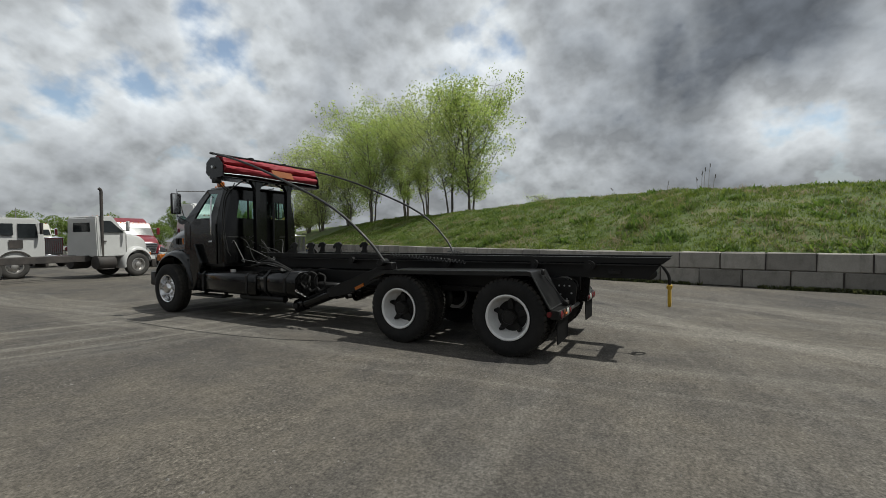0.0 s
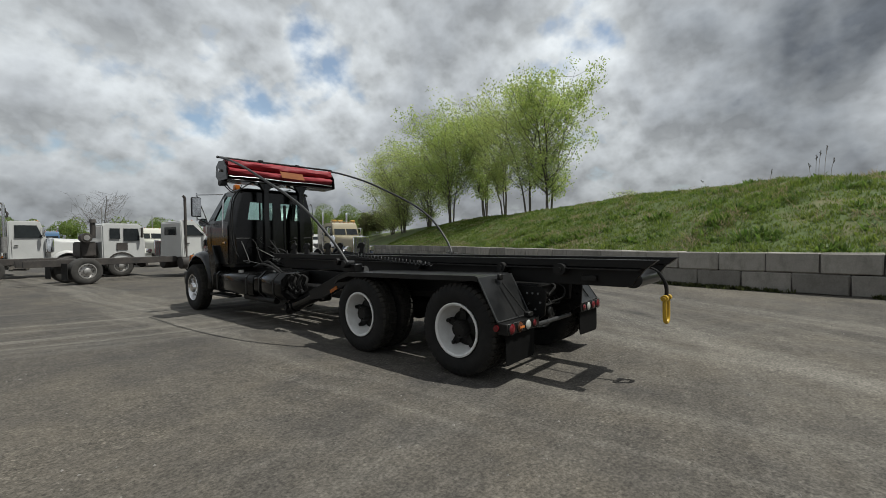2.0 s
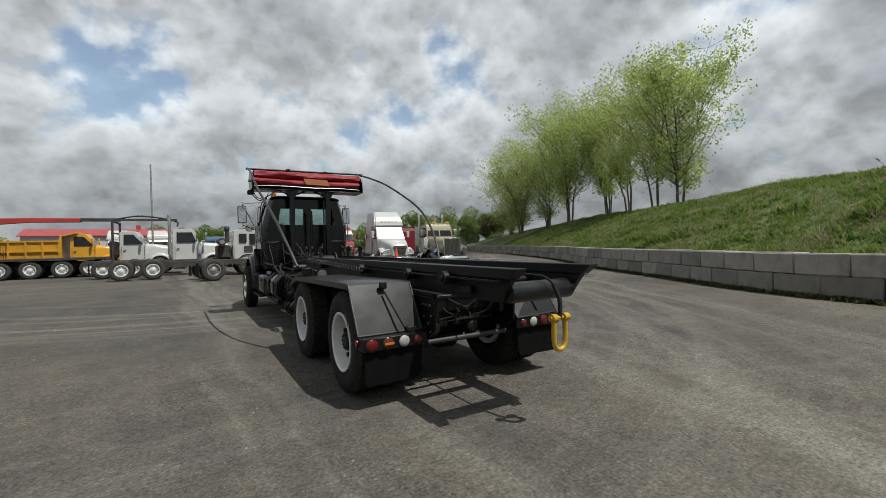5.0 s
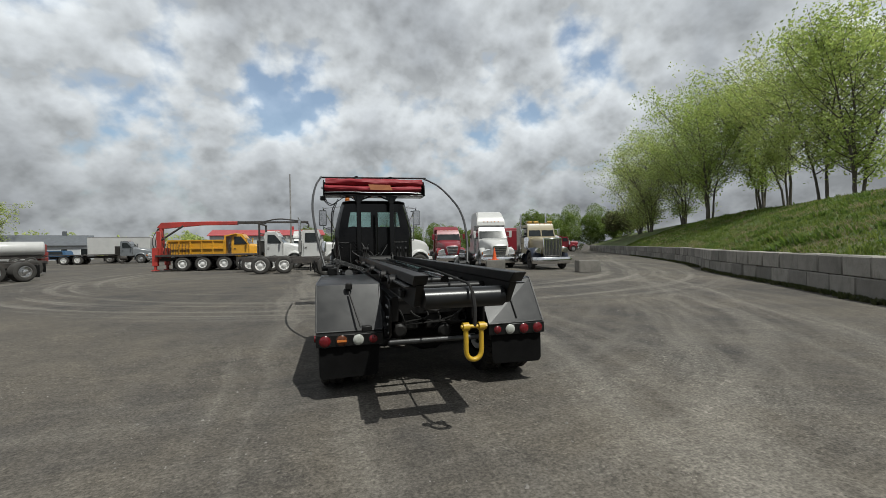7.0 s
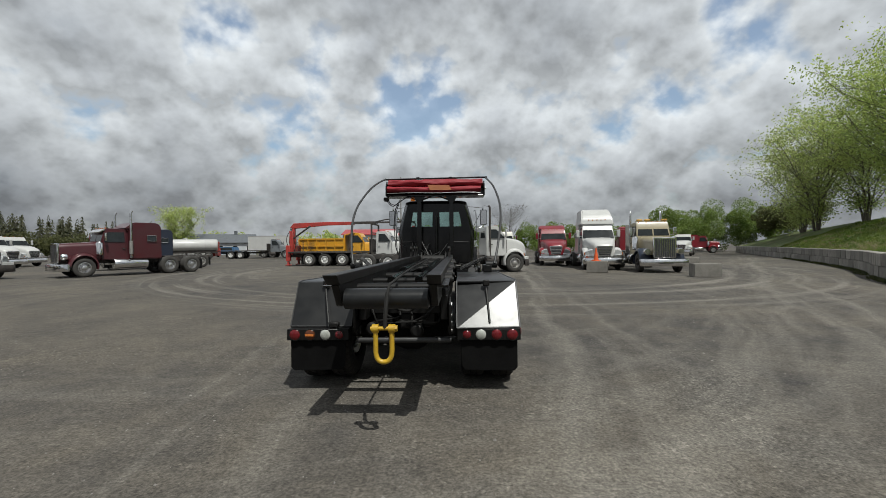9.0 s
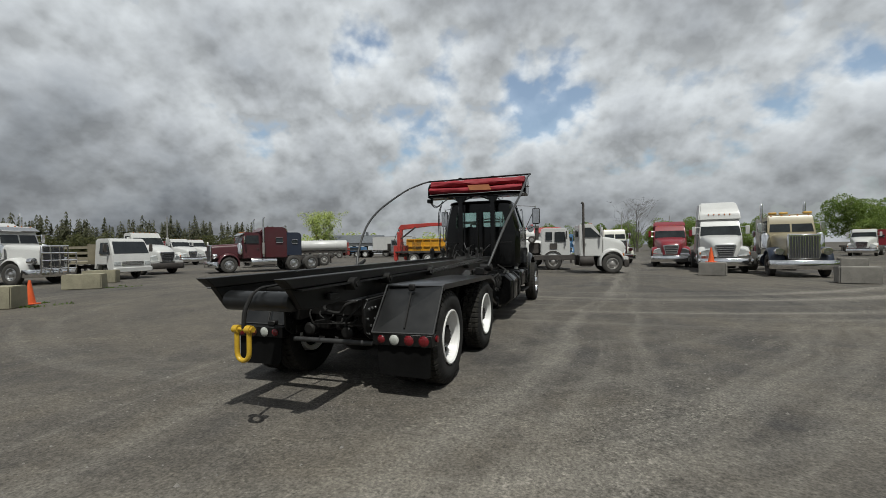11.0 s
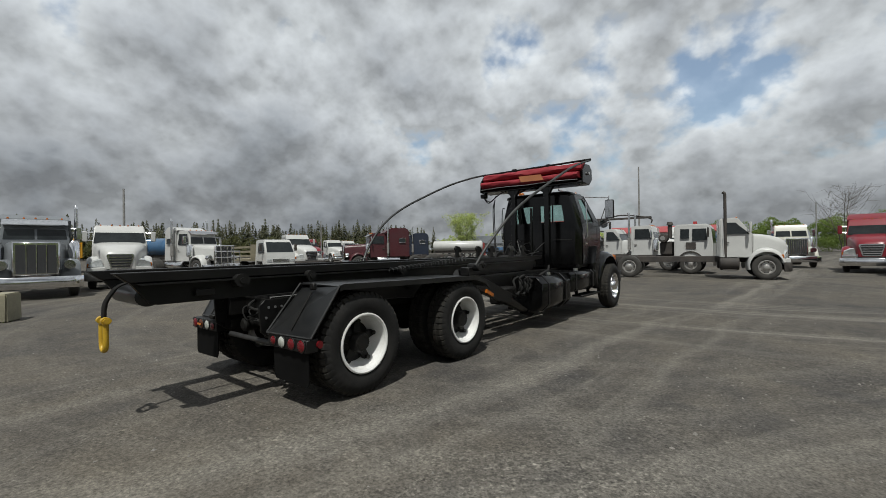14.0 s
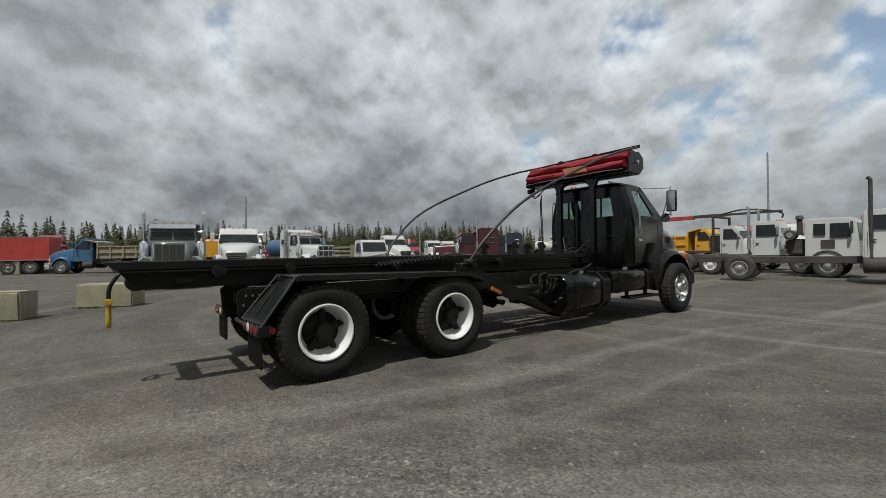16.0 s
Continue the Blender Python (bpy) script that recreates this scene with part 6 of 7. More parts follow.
def low_entry():
    t = thing("low_entry_truck", "white low-entry cab chassis with a black engine pack behind the cab", "truck", "parked trucks", facing(0.51, 23.48, 0.990, 0.045))
    running_gear(t, 5.2, 2, RIM_WHITE, DUST_ALLOY, 1.0)
    bm = B()
    prism(bm, [(-0.75, 0.7), (-0.75, 2.5), (-0.6, 2.6), (0.75, 2.6), (0.92, 2.4), (1.0, 1.6), (1.0, 0.7)], "x", -1.15, 1.15)
    taper(bm, 2.0, 2.6, 0.93)
    c = part("cab", bm, WHITE, t, bevel=0.05)
    bm = B()
    sheet(bm, [(-1.0, 1.0, 1.62), (1.0, 1.0, 1.62), (0.98, 0.93, 2.35), (-0.98, 0.93, 2.35)], (0, 1, 0.1))
    part("windscreen", bm, GLASS_DARK, c)
    for s in (-1, 1):
        bm = B()
        sheet(bm, [(s * 1.152, 0.75, 1.75), (s * 1.152, 0.1, 1.75), (s * 1.11, 0.1, 2.35), (s * 1.11, 0.70, 2.35)], (s, 0, 0))
        part("side_window", bm, GLASS_DARK, c)
        bm = B()
        sheet(bm, [(s * 1.152, -0.05, 1.85), (s * 1.152, -0.45, 1.85), (s * 1.11, -0.45, 2.35), (s * 1.11, -0.05, 2.35)], (s, 0, 0))
        part("side_window", bm, GLASS_DARK, c)
        bm = B()
        sheet(bm, [(s * 1.152, 0.25, 1.3), (s * 1.152, -0.2, 1.3), (s * 1.15, -0.2, 1.65), (s * 1.15, 0.25, 1.65)], (s, 0, 0))
        part("door_vent", bm, FRAME, c)
        bm = B()
        out = [(-0.62 * math.cos(a), 0.56 + 0.64 * math.sin(a)) for a in (radians(0 + 180 * k / 12) for k in range(13))]
        prism(bm, out + [(y * 0.9, 0.56 + (z - 0.56) * 0.9) for y, z in out[::-1]], "x", min(s * 0.8, s * 1.19), max(s * 0.8, s * 1.19))
        part("wing", bm, FRAME, t)
    bm = B()
    box(bm, -0.7, 0.75, -1.5, -0.85, 1.0, 1.72)
    part("engine_pack", bm, FRAME, t, bevel=0.06)
    bm = B()
    cyl(bm, (0.5, -1.3, 1.9), (1.05, -1.3, 1.9), 0.22, n=18)
    part("air_filter", bm, FRAME, t)
    bm = B()
    cyl(bm, (1.05, -1.3, 1.9), (1.08, -1.3, 1.9), 0.12, n=18)
    part("filter_cap", bm, DUST_ALLOY, t)
    bm = B()
    cyl(bm, (0.7, -1.0, 1.9), (0.7, -1.0, 2.65), 0.11, n=14)
    tube(bm, [(0.7, -1.0, 2.62), (0.7, -1.0, 2.78)], 0.16, 14, (0.17, 0.12))
    part("air_intake", bm, FRAME, t)
    bm = B()
    box(bm, -1.1, 1.1, 1.0, 1.12, 0.45, 0.8)
    part("bumper", bm, FRAME, t, bevel=0.02)
    mirrors(t, 0.8, 1.9, 2.4, 1.1, FRAME)


low_entry()
conventional("day_cab_tractor", "white day cab tractor with a tall exhaust stack", facing(-1.07, 26.29, 0.990, 0.044), WHITE, style="square", wheelbase=4.7, axles=2, stack=2, stack_top=3.6, rim=RIM_WHITE)

crane = conventional("crane_truck", "white truck with red loader crane folded forward over a black deck", facing(-3.84, 29.63, 0.990, -0.068), WHITE, wheelbase=7.0, axles=2, lift=(-3.6, -4.9), rim=RIM_WHITE, tail=2.2)
flat_deck(crane, -9.4, -2.6)
bm = B()
for x in (-1.1, 1.1):
    box(bm, x - 0.06, x + 0.06, -2.5, -2.38, 1.0, 3.35)
box(bm, -1.15, 1.15, -2.5, -2.38, 3.3, 3.4)
box(bm, -1.15, 1.15, -2.5, -2.38, 2.6, 2.68)
part("boom_rest", bm, FRAME, crane)
bm = B()
box(bm, -0.3, 0.3, -9.75, -9.2, 1.0, 1.7)
cyl(bm, (0, -9.45, 1.6), (0, -9.45, 3.3), 0.2, 0.16, n=16)
box(bm, 0.28, 0.5, -9.6, -9.3, 0.9, 2.9)
part("crane_post", bm, RED_CRANE, crane, "red crane column", bevel=0.02)
for s in (-1, 1):
    bm = B()
    box(bm, s * 0.95 - 0.12, s * 0.95 + 0.12, -9.65, -9.3, 0.42, 1.7)
    box(bm, s * 0.95 - 0.08, s * 0.95 + 0.08, -9.55, -9.4, 0.12, 0.45)
    box(bm, s * 0.95 - 0.2, s * 0.95 + 0.2, -9.68, -9.28, 0.06, 0.13)
    part("outrigger", bm, RED_CRANE, crane, "red outrigger leg", bevel=0.01)
for q in ([(0.3, -9.3, 1.1), (0.55, -9.0, 1.9), (0.3, -9.2, 2.9)], [(0.2, -9.7, 1.2), (0.4, -9.9, 2.2), (0.1, -9.6, 3.2)], [(-0.2, -9.7, 1.2), (-0.3, -10.0, 2.0), (-0.1, -9.7, 3.1)]):
    bm = B()
    tube(bm, smooth_path(q, 5), 0.03, 6)
    part("crane_hose", bm, FRAME, crane)
bm = B()
cyl(bm, (0.34, -9.3, 2.3), (0.2, -7.9, 3.3), 0.07, n=10)
part("boom_ram", bm, FRAME, crane)
bm = B()
prism(bm, [(-9.7, 3.2), (-9.4, 3.55), (-6.6, 3.62), (-4.2, 3.62), (-4.2, 3.36), (-6.6, 3.34), (-9.3, 3.1)], "x", -0.16, 0.16)
part("crane_boom", bm, RED_CRANE, crane, "red main boom", bevel=0.02)
bm = B()
box(bm, -0.13, 0.13, -4.2, -2.2, 3.42, 3.62)
box(bm, -0.10, 0.10, -2.2, 0.9, 3.46, 3.60)
tube(bm, smooth_path([(0, -2.3, 3.6), (0, -1.2, 3.78), (0, 0.2, 3.62), (0, 0.9, 3.4), (0, 0.9, 3.1)], 5), 0.05, 8)
part("boom_extension", bm, FRAME, crane)
for x in (-1.15, 1.15):
    for k in range(9):
        bm = B()
        cyl(bm, (x, -8.9 + 0.1 * k, 1.2), (x, -8.9 + 0.1 * k, 2.0), 0.015, n=5)
        part("stake", bm, FRAME, crane)

dump = conventional("dump_truck", "yellow dump truck with ribbed steel box", facing(-6.89, 33.25, 0.990, -0.009), YELLOWP, style="aero", wheelbase=5.0, axles=2, rim=RIM_WHITE)
dump_body(dump, -6.6, -2.6, YELLOWP, 1.15, 1.05)

flat = conventional("flatbed_truck", "dark flatbed truck with a red forklift hung on its tail", facing(-24.40, 56.45, 0.991, 0.097), GREYP, wheelbase=7.0, axles=2, rim=RIM_WHITE, tail=1.6)
flat_deck(flat, -9.4, -2.6)
bm = B()
box(bm, -0.9, 0.9, -11.2, -9.9, 0.4, 1.6)
box(bm, -0.8, 0.8, -10.9, -10.0, 1.6, 2.5)
part("forklift", bm, RED_CRANE, flat, bevel=0.05)
box_truck = conventional("box_truck", "white box truck with a plain van body", facing(-22.70, 62.24, 0.991, 0.098), WHITE, wheelbase=6.6, axles=2)
van_body(box_truck, -9.6, -2.6, WHITE, 1.1, 2.3)

# the far-side row: maroon tractor first
conventional("sleeper_tractor", "maroon bonneted sleeper tractor with chrome stacks and tanks", facing(-20.65, 17.83, -0.530, -0.849), MAROON, style="square", sleeper=1.7, sleeper_top=3.1, roof=2.7, wheelbase=4.9, axles=2, stack=2, stack_top=3.75, visor=True, rim=ALLOY, fifth=True, spacing=1.3)


def cabover():
    t = thing("cabover_truck", "white low cabover delivery truck with a stake deck", "truck", "parked trucks", facing(-22.29, 12.14, 0.979, -0.110))
    for s in (-1, 1):
        plain_wheel(t, 0.62, 0.0, s, DUST_ALLOY, 0.22, 0.40)
        plain_wheel(t, 0.42, -3.6, s, DUST_ALLOY, 0.45, 0.40)
    for s in (-1, 1):
        bm = B()
        box(bm, s * 0.38 - 0.03, s * 0.38 + 0.03, -4.8, 0.9, 0.55, 0.72)
        part("frame_rail", bm, FRAME, t)
    bm = B()
    prism(bm, [(-0.75, 0.55), (-0.75, 2.15), (-0.6, 2.25), (0.45, 2.25), (0.62, 2.15), (1.05, 1.35), (1.10, 0.5), (0.55, 0.5), (0.45, 0.8), (-0.4, 0.8), (-0.5, 0.55)], "x", -0.98, 0.98)
    taper(bm, 1.35, 2.25, 0.90)
    c = part("cab", bm, WHITE, t, bevel=0.05)
    bm = B()
    sheet(bm, [(-0.88, 1.02, 1.42), (0.88, 1.02, 1.42), (0.82, 0.68, 2.07), (-0.82, 0.68, 2.07)], (0, 0.65, 0.34))
    part("windscreen", bm, GLASS_DARK, c)
    for s in (-1, 1):
        bm = B()
        sheet(bm, [(s * 0.985, 0.80, 1.40), (s * 0.985, -0.2, 1.40), (s * 0.915, -0.2, 2.02), (s * 0.915, 0.50, 2.02)], (s, 0, 0))
        part("side_window", bm, GLASS_DARK, c)
        bm = B()
        box(bm, min(s * 0.62, s * 0.93), max(s * 0.62, s * 0.93), 1.04, 1.11, 0.78, 0.98)
        part("headlamp", bm, LAMP, t, bevel=0.02)
    for k in range(3):
        bm = B()
        box(bm, -0.55, 0.55, 1.08, 1.115, 0.78 + 0.08 * k, 0.82 + 0.08 * k)
        part("grille_bar", bm, CHROME, t)
    bm = B()
    box(bm, -0.98, 0.98, 1.06, 1.2, 0.40, 0.66)
    part("bumper", bm, WHITE, t, bevel=0.03)
    flat_deck(t, -4.9, -0.9, TIMBER, 0.85)
    bm = B()
    for s in (-1, 1):
        for z in (1.1, 1.4, 1.7):
            box(bm, s * 1.2 - 0.02, s * 1.2 + 0.02, -4.9, -0.9, z, z + 0.14)
    part("stake_side", bm, TIMBER, t)
    mirrors(t, 0.7, 1.5, 1.95, 0.93, FRAME)


cabover()
conventional("day_cab_truck", "white day cab truck with a sloped bonnet and amber lamps", facing(-24.60, 16.01, 0.980, -0.127), WHITE, wheelbase=5.4, axles=2, bumper=FRAME)
kw = conventional("heavy_tractor", "white bonneted sleeper tractor with a tall chrome bull bar", facing(-22.89, 8.47, 0.952, 0.212), WHITE, style="square", sleeper=1.0, sleeper_top=3.05, roof=2.8, wheelbase=5.0, axles=2, stack=2, stack_top=3.5, visor=True)
for x in (-0.85, -0.42, 0, 0.42, 0.85):
    bm = B()
    tube(bm, [(x, 1.28, 0.45), (x, 1.34, 0.7), (x, 1.34, 1.85 if abs(x) < 0.8 else 1.5)], 0.035, 8)
    part("guard_bar", bm, CHROME, kw)
for z in (0.75, 1.15, 1.5, 1.83):
    bm = B()
    w = 0.85 if z < 1.55 else 0.45
    cyl(bm, (-w, 1.34, z), (w, 1.34, z), 0.035, n=8)
    part("guard_bar", bm, CHROME, kw)
conventional("day_cab_truck", "white day cab truck with dark grille and sloped bonnet", facing(-18.10, 2.62, 0.965, -0.239), WHITE, wheelbase=5.6, axles=2, bumper=DUST_ALLOY, stack=0, roof=2.72)
conventional("heavy_tractor", "grey bonneted tractor with huge chrome grille, bumper and twin stacks", facing(-15.34, -0.43, 0.987, -0.128), GREYP, style="square", sleeper=1.4, sleeper_top=2.95, roof=2.72, wheelbase=5.6, axles=2, stack=2, stack_top=3.35, visor=True)
conventional("day_cab_truck", "rusty red day cab truck in the second row", facing(-35.02, 23.91, 0.980, -0.150), REDP, wheelbase=5.4, axles=2)
conventional("day_cab_truck", "white day cab truck in the second row", facing(-37.48, 29.08, 0.980, -0.150), WHITE, wheelbase=5.4, axles=2)
conventional("day_cab_truck", "white day cab truck at the end of the second row", facing(-39.93, 33.28, 0.980, -0.149), WHITE, wheelbase=5.4, axles=2)
conventional("sleeper_tractor", "navy blue sleeper tractor behind the maroon one", facing(-24.86, 25.35, -0.724, -0.686), NAVYP, style="square", sleeper=1.5, sleeper_top=3.0, wheelbase=4.9, axles=2, stack=2, stack_top=3.6)
yd = conventional("dump_truck", "yellow dump truck behind the grey tractor", facing(-43.98, 4.46, -0.950, 0.096), YELLOWP, wheelbase=5.0, axles=2)
dump_body(yd, -6.4, -2.6, YELLOWP, 1.15, 1.1)
conventional("sleeper_tractor", "small white sleeper tractor far behind the row", facing(-51.26, 10.92, 0.981, -0.094), WHITE, sleeper=1.6, sleeper_top=3.5, wheelbase=5.2, axles=2)
conventional("day_cab_truck", "bright red truck far behind the row", facing(-56.99, 13.60, 0.306, -0.898), REDP, wheelbase=5.0, axles=2)
conventional("day_cab_truck", "yellow truck far behind the row", facing(-58.98, 16.72, 0.307, -0.897), YELLOWP, wheelbase=5.0, axles=2)
bd = conventional("dump_truck", "blue dump truck with a tan steel box, seen from its side", facing(-39.86, -5.62, -0.418, -0.901), BLUEP, wheelbase=4.6, axles=2, rim=DUST_ALLOY)
dump_body(bd, -6.2, -2.6, TIMBER, 1.15, 0.9)
conventional("highway_tractor", "red high-roof tractor standing across the lot", facing(-49.63, -8.04, 0.991, -0.042), REDP, sleeper=1.8, sleeper_top=3.5, wheelbase=5.0, axles=2)


def trailer(name, label, at, kind, mat, length=9.0):
    t = thing(name, label, "trailer", "", at)
    for y in (-length + 1.2, -length + 2.5):
        for s in (-1, 1):
            plain_wheel(t, 0.56, y, s, DUST_ALLOY, 0.62)
    for s in (-1, 1):
        bm = B()
        box(bm, s * 0.45 - 0.05, s * 0.45 + 0.05, -length, 0, 0.85, 1.05)
        part("frame_rail", bm, FRAME, t)
        bm = B()
        box(bm, s * 0.6 - 0.05, s * 0.6 + 0.05, -1.6, -1.5, 0, 0.9)
        part("landing_leg", bm, FRAME, t)
    if kind == "tank":
        tank_body(t, -length, 0, mat, 1.95, 0.85)
    else:
        van_body(t, -length, 0, mat, 1.05, 1.9)
    return t


trailer("tank_trailer", "white tank trailer with hoops and a hatch", facing(-40.52, 50.38, -0.850, -0.520), "tank", WHITE, 8.0)
trailer("tank_trailer", "blue tank trailer behind the white tractor", facing(-34.58, 13.10, 0.901, 0.298), "tank", BLUEP, 8.0)
trailer("box_trailer", "red dump trailer box at the edge of the lot", facing(-42.87, -12.56, -0.194, -1.001), "box", RED_CRANE, 6.0)
conventional("day_cab_truck", "white day cab truck with a hose reel beside the bank", facing(29.05, 50.26, -0.508, -0.865), WHITE, wheelbase=5.2, axles=2, rim=DUST_ALLOY)

# ---- trees ----
def leaf_cloud(verts, faces, centre, radius, count, size, rnd, flat=1.0, shell=False):
    for _ in range(count):
        d = Vector((rnd.gauss(0, 1), rnd.gauss(0, 1), rnd.gauss(0, 1) * flat))
        d = d.normalized() * radius * rnd.uniform(0.72, 1.04) if shell else d * (radius * 0.55 * min(1.0, 1.7 / d.length))
        p = centre + d
        a = Vector((rnd.uniform(-1, 1), rnd.uniform(-1, 1), rnd.uniform(-1, 1))).normalized()
        b = a.cross(Vector((rnd.uniform(-1, 1), rnd.uniform(-1, 1), rnd.uniform(-1, 1)))).normalized()
        s = size * rnd.uniform(0.6, 1.35)
        i = len(verts)
        verts += [p - a * s, p - b * s * 0.55, p + a * s, p + b * s * 0.55]
        faces.append((i, i + 1, i + 2, i + 3))


def leafy_tree(label, place, height, spread, seed, stems=1, leaves=5200, leaf=0.13, mat=None, bare=0.12, lean=0.0, group="trees on the bank", sides=24):
    """A spring tree: stems that part near the ground, limbs that climb and fork into twigs, and sprays of small leaves that fill an oval crown with gaps."""
    rnd = random.Random(seed)
    t = thing("tree", label, "tree", group, pose(*place, 0, 0, 0))
    sprays, wood = [], B()
    turn = rnd.uniform(0, 6.283)
    half = spread * 0.5

    def room(z):
        """Half the crown's width at a height, as a share of its greatest."""
        f = max(0.0, min(1.0, (z / height - bare) / (1.02 - bare)))
        return max(0.16, math.sin(math.pi * min(1.0, 0.07 + 0.80 * f ** 1.3)) ** 0.6)

    for k in range(stems):
        a = turn + 2 * math.pi * k / stems + rnd.uniform(-0.4, 0.4)
        h = height * (1.0 if k == 0 else rnd.uniform(0.74, 0.97))
        out = (0.12 if k == 0 else rnd.uniform(0.42, 0.80)) * half
        top = Vector((math.cos(a) * out + lean * h, math.sin(a) * out, h))
        n = 10
        foot = Vector((0.25 * math.cos(a), 0.25 * math.sin(a), 0)) * (1 if stems > 1 else 0)
        foot.z = -0.3
        path = []
        for i in range(n + 1):
            q = foot.lerp(top, i / n)
            bow = math.sin(math.pi * i / n)
            path.append(q + Vector((rnd.uniform(-1, 1), rnd.uniform(-1, 1), 0)) * 0.014 * height * bow - Vector((math.cos(a), math.sin(a), 0)) * out * 0.20 * bow)
        r0 = 0.0115 * h * (1.0 if stems == 1 else 0.8)
        tube(wood, path, r0, 8, [r0 * (1 - 0.95 * i / n) + 0.012 for i in range(n + 1)])
        for j in range(sides):
            f = bare + (0.97 - bare) * (j + rnd.random()) / sides
            base = path[int(f * n)].lerp(path[min(n, int(f * n) + 1)], f * n - int(f * n))
            az = rnd.uniform(0, 6.283)
            o = Vector((math.cos(az), math.sin(az), 0))
            reach = max(0.5, half * room(base.z + 0.12 * height) * rnd.uniform(0.55, 1.12) - 0.35 * out)
            tip = base + o * reach + Vector((0, 0, reach * rnd.uniform(0.75, 1.6)))
            tip.z = min(tip.z, height * 1.03)
            mid = base.lerp(tip, 0.5) + (o * 0.10 - Vector((0, 0, 0.06))) * reach
            r1 = r0 * (1 - 0.85 * f) * 0.42
            limb = smooth_path([base, mid, tip], 4)
            last = len(limb) - 1
            tube(wood, limb, r1, 5, [r1 * (1 - 0.85 * q / last) + 0.007 for q in range(last + 1)])
            if rnd.random() < 0.10:
                continue
            sprays.append((tip, 1.0))
            for b in range(6):
                q = limb[rnd.randint(2, last)]
                tw = q + Vector((rnd.gauss(0, 1), rnd.gauss(0, 1), rnd.gauss(0.35, 0.7))) * (0.32 * reach + 0.25)
                tw.z = min(tw.z, height * 1.04)
                if b < 4:
                    tube(wood, [q, q.lerp(tw, 0.5) + Vector((0, 0, 0.06)), tw], 0.012, 4, (0.015, 0.010, 0.004))
                sprays += [(tw, 1.0), (q.lerp(tw, 0.55), 0.7)]
        sprays += [(path[-1], 0.9), (path[-2], 1.0), (path[-3], 0.8)]
    part("trunk", wood, BARK, t, "grey-brown trunk and climbing limbs")
    verts, faces = [], []
    per = leaves / len(sprays)
    for p, k in sprays:
        leaf_cloud(verts, faces, p, rnd.uniform(0.6, 1.3) * spread * 0.056 * k + 0.16, int(per * k * rnd.uniform(0.35, 1.65)), leaf, rnd, 1.1)
    me = bpy.data.meshes.new("crown")
    me.from_pydata(verts, [], faces)
    me.materials.append(mat or LEAF)
    c = tagged(new("crown", me), "airy crown of fresh yellow-green spring leaves", kind="stuff")
    c.parent = t
    return t


def bank_tree(label, x, y, *sizes, **more):
    leafy_tree(label, (x, y, on_bank(x, y)), *sizes, **more)


bank_tree("tall airy tree with fresh green leaves on the grass bank", 38.4, 19.0, 13.6, 10.8, 21, stems=3, leaves=19000, leaf=0.12, bare=0.14, lean=-0.03)
bank_tree("tall leaning tree with several thin stems on the bank", 40.2, 22.6, 13.8, 10.5, 22, stems=3, leaves=12500, leaf=0.12, mat=LEAF_PALE, lean=-0.07, bare=0.22)
bank_tree("slim forked tree with pale young leaves on the bank", 42.8, 27.6, 14.2, 11.5, 23, stems=3, leaves=14000, leaf=0.12, mat=LEAF_PALE, bare=0.25)
bank_tree("leafy tree with many stems on the bank", 46.6, 33.4, 14.8, 13.0, 24, stems=4, leaves=20000, leaf=0.125, bare=0.24)
bank_tree("dense multi-stemmed tree with green leaves on the bank", 42.6, 36.6, 14.0, 13.5, 25, stems=4, leaves=21000, leaf=0.125, bare=0.22)
bank_tree("bushy tree with thin stems low on the bank", 46.0, 44.0, 13.0, 13.5, 26, stems=5, leaves=18500, leaf=0.125, bare=0.12)
bank_tree("low bushy tree with sparse pale leaves on the bank", 43.4, 47.4, 11.8, 13.0, 27, stems=5, leaves=17000, leaf=0.125, mat=LEAF_PALE, bare=0.10)
bank_tree("small leafy tree at the end of the group on the bank", 46.6, 53.5, 10.0, 11.5, 29, stems=5, leaves=13000, leaf=0.125, mat=LEAF_PALE, bare=0.08)
bank_tree("small shrub with fine twigs far behind the bank crest", 51.1, 14.6, 2.9, 3.4, 28, stems=5, leaves=2200, leaf=0.06, bare=0.08, sides=10)
leafy_tree("lone round tree standing beyond the lot", (-60.1, 86.5, 0), 9.8, 8.4, 31, stems=3, leaves=15000, leaf=0.13, mat=LEAF_PALE, group="trees beyond the lot", bare=0.12)
leafy_tree("bare-branched tree behind the parked trucks", (11.1, 83.0, 0), 9.5, 8.5, 32, stems=3, leaves=160, leaf=0.1, mat=LEAF_PALE, group="trees beyond the lot", bare=0.2)


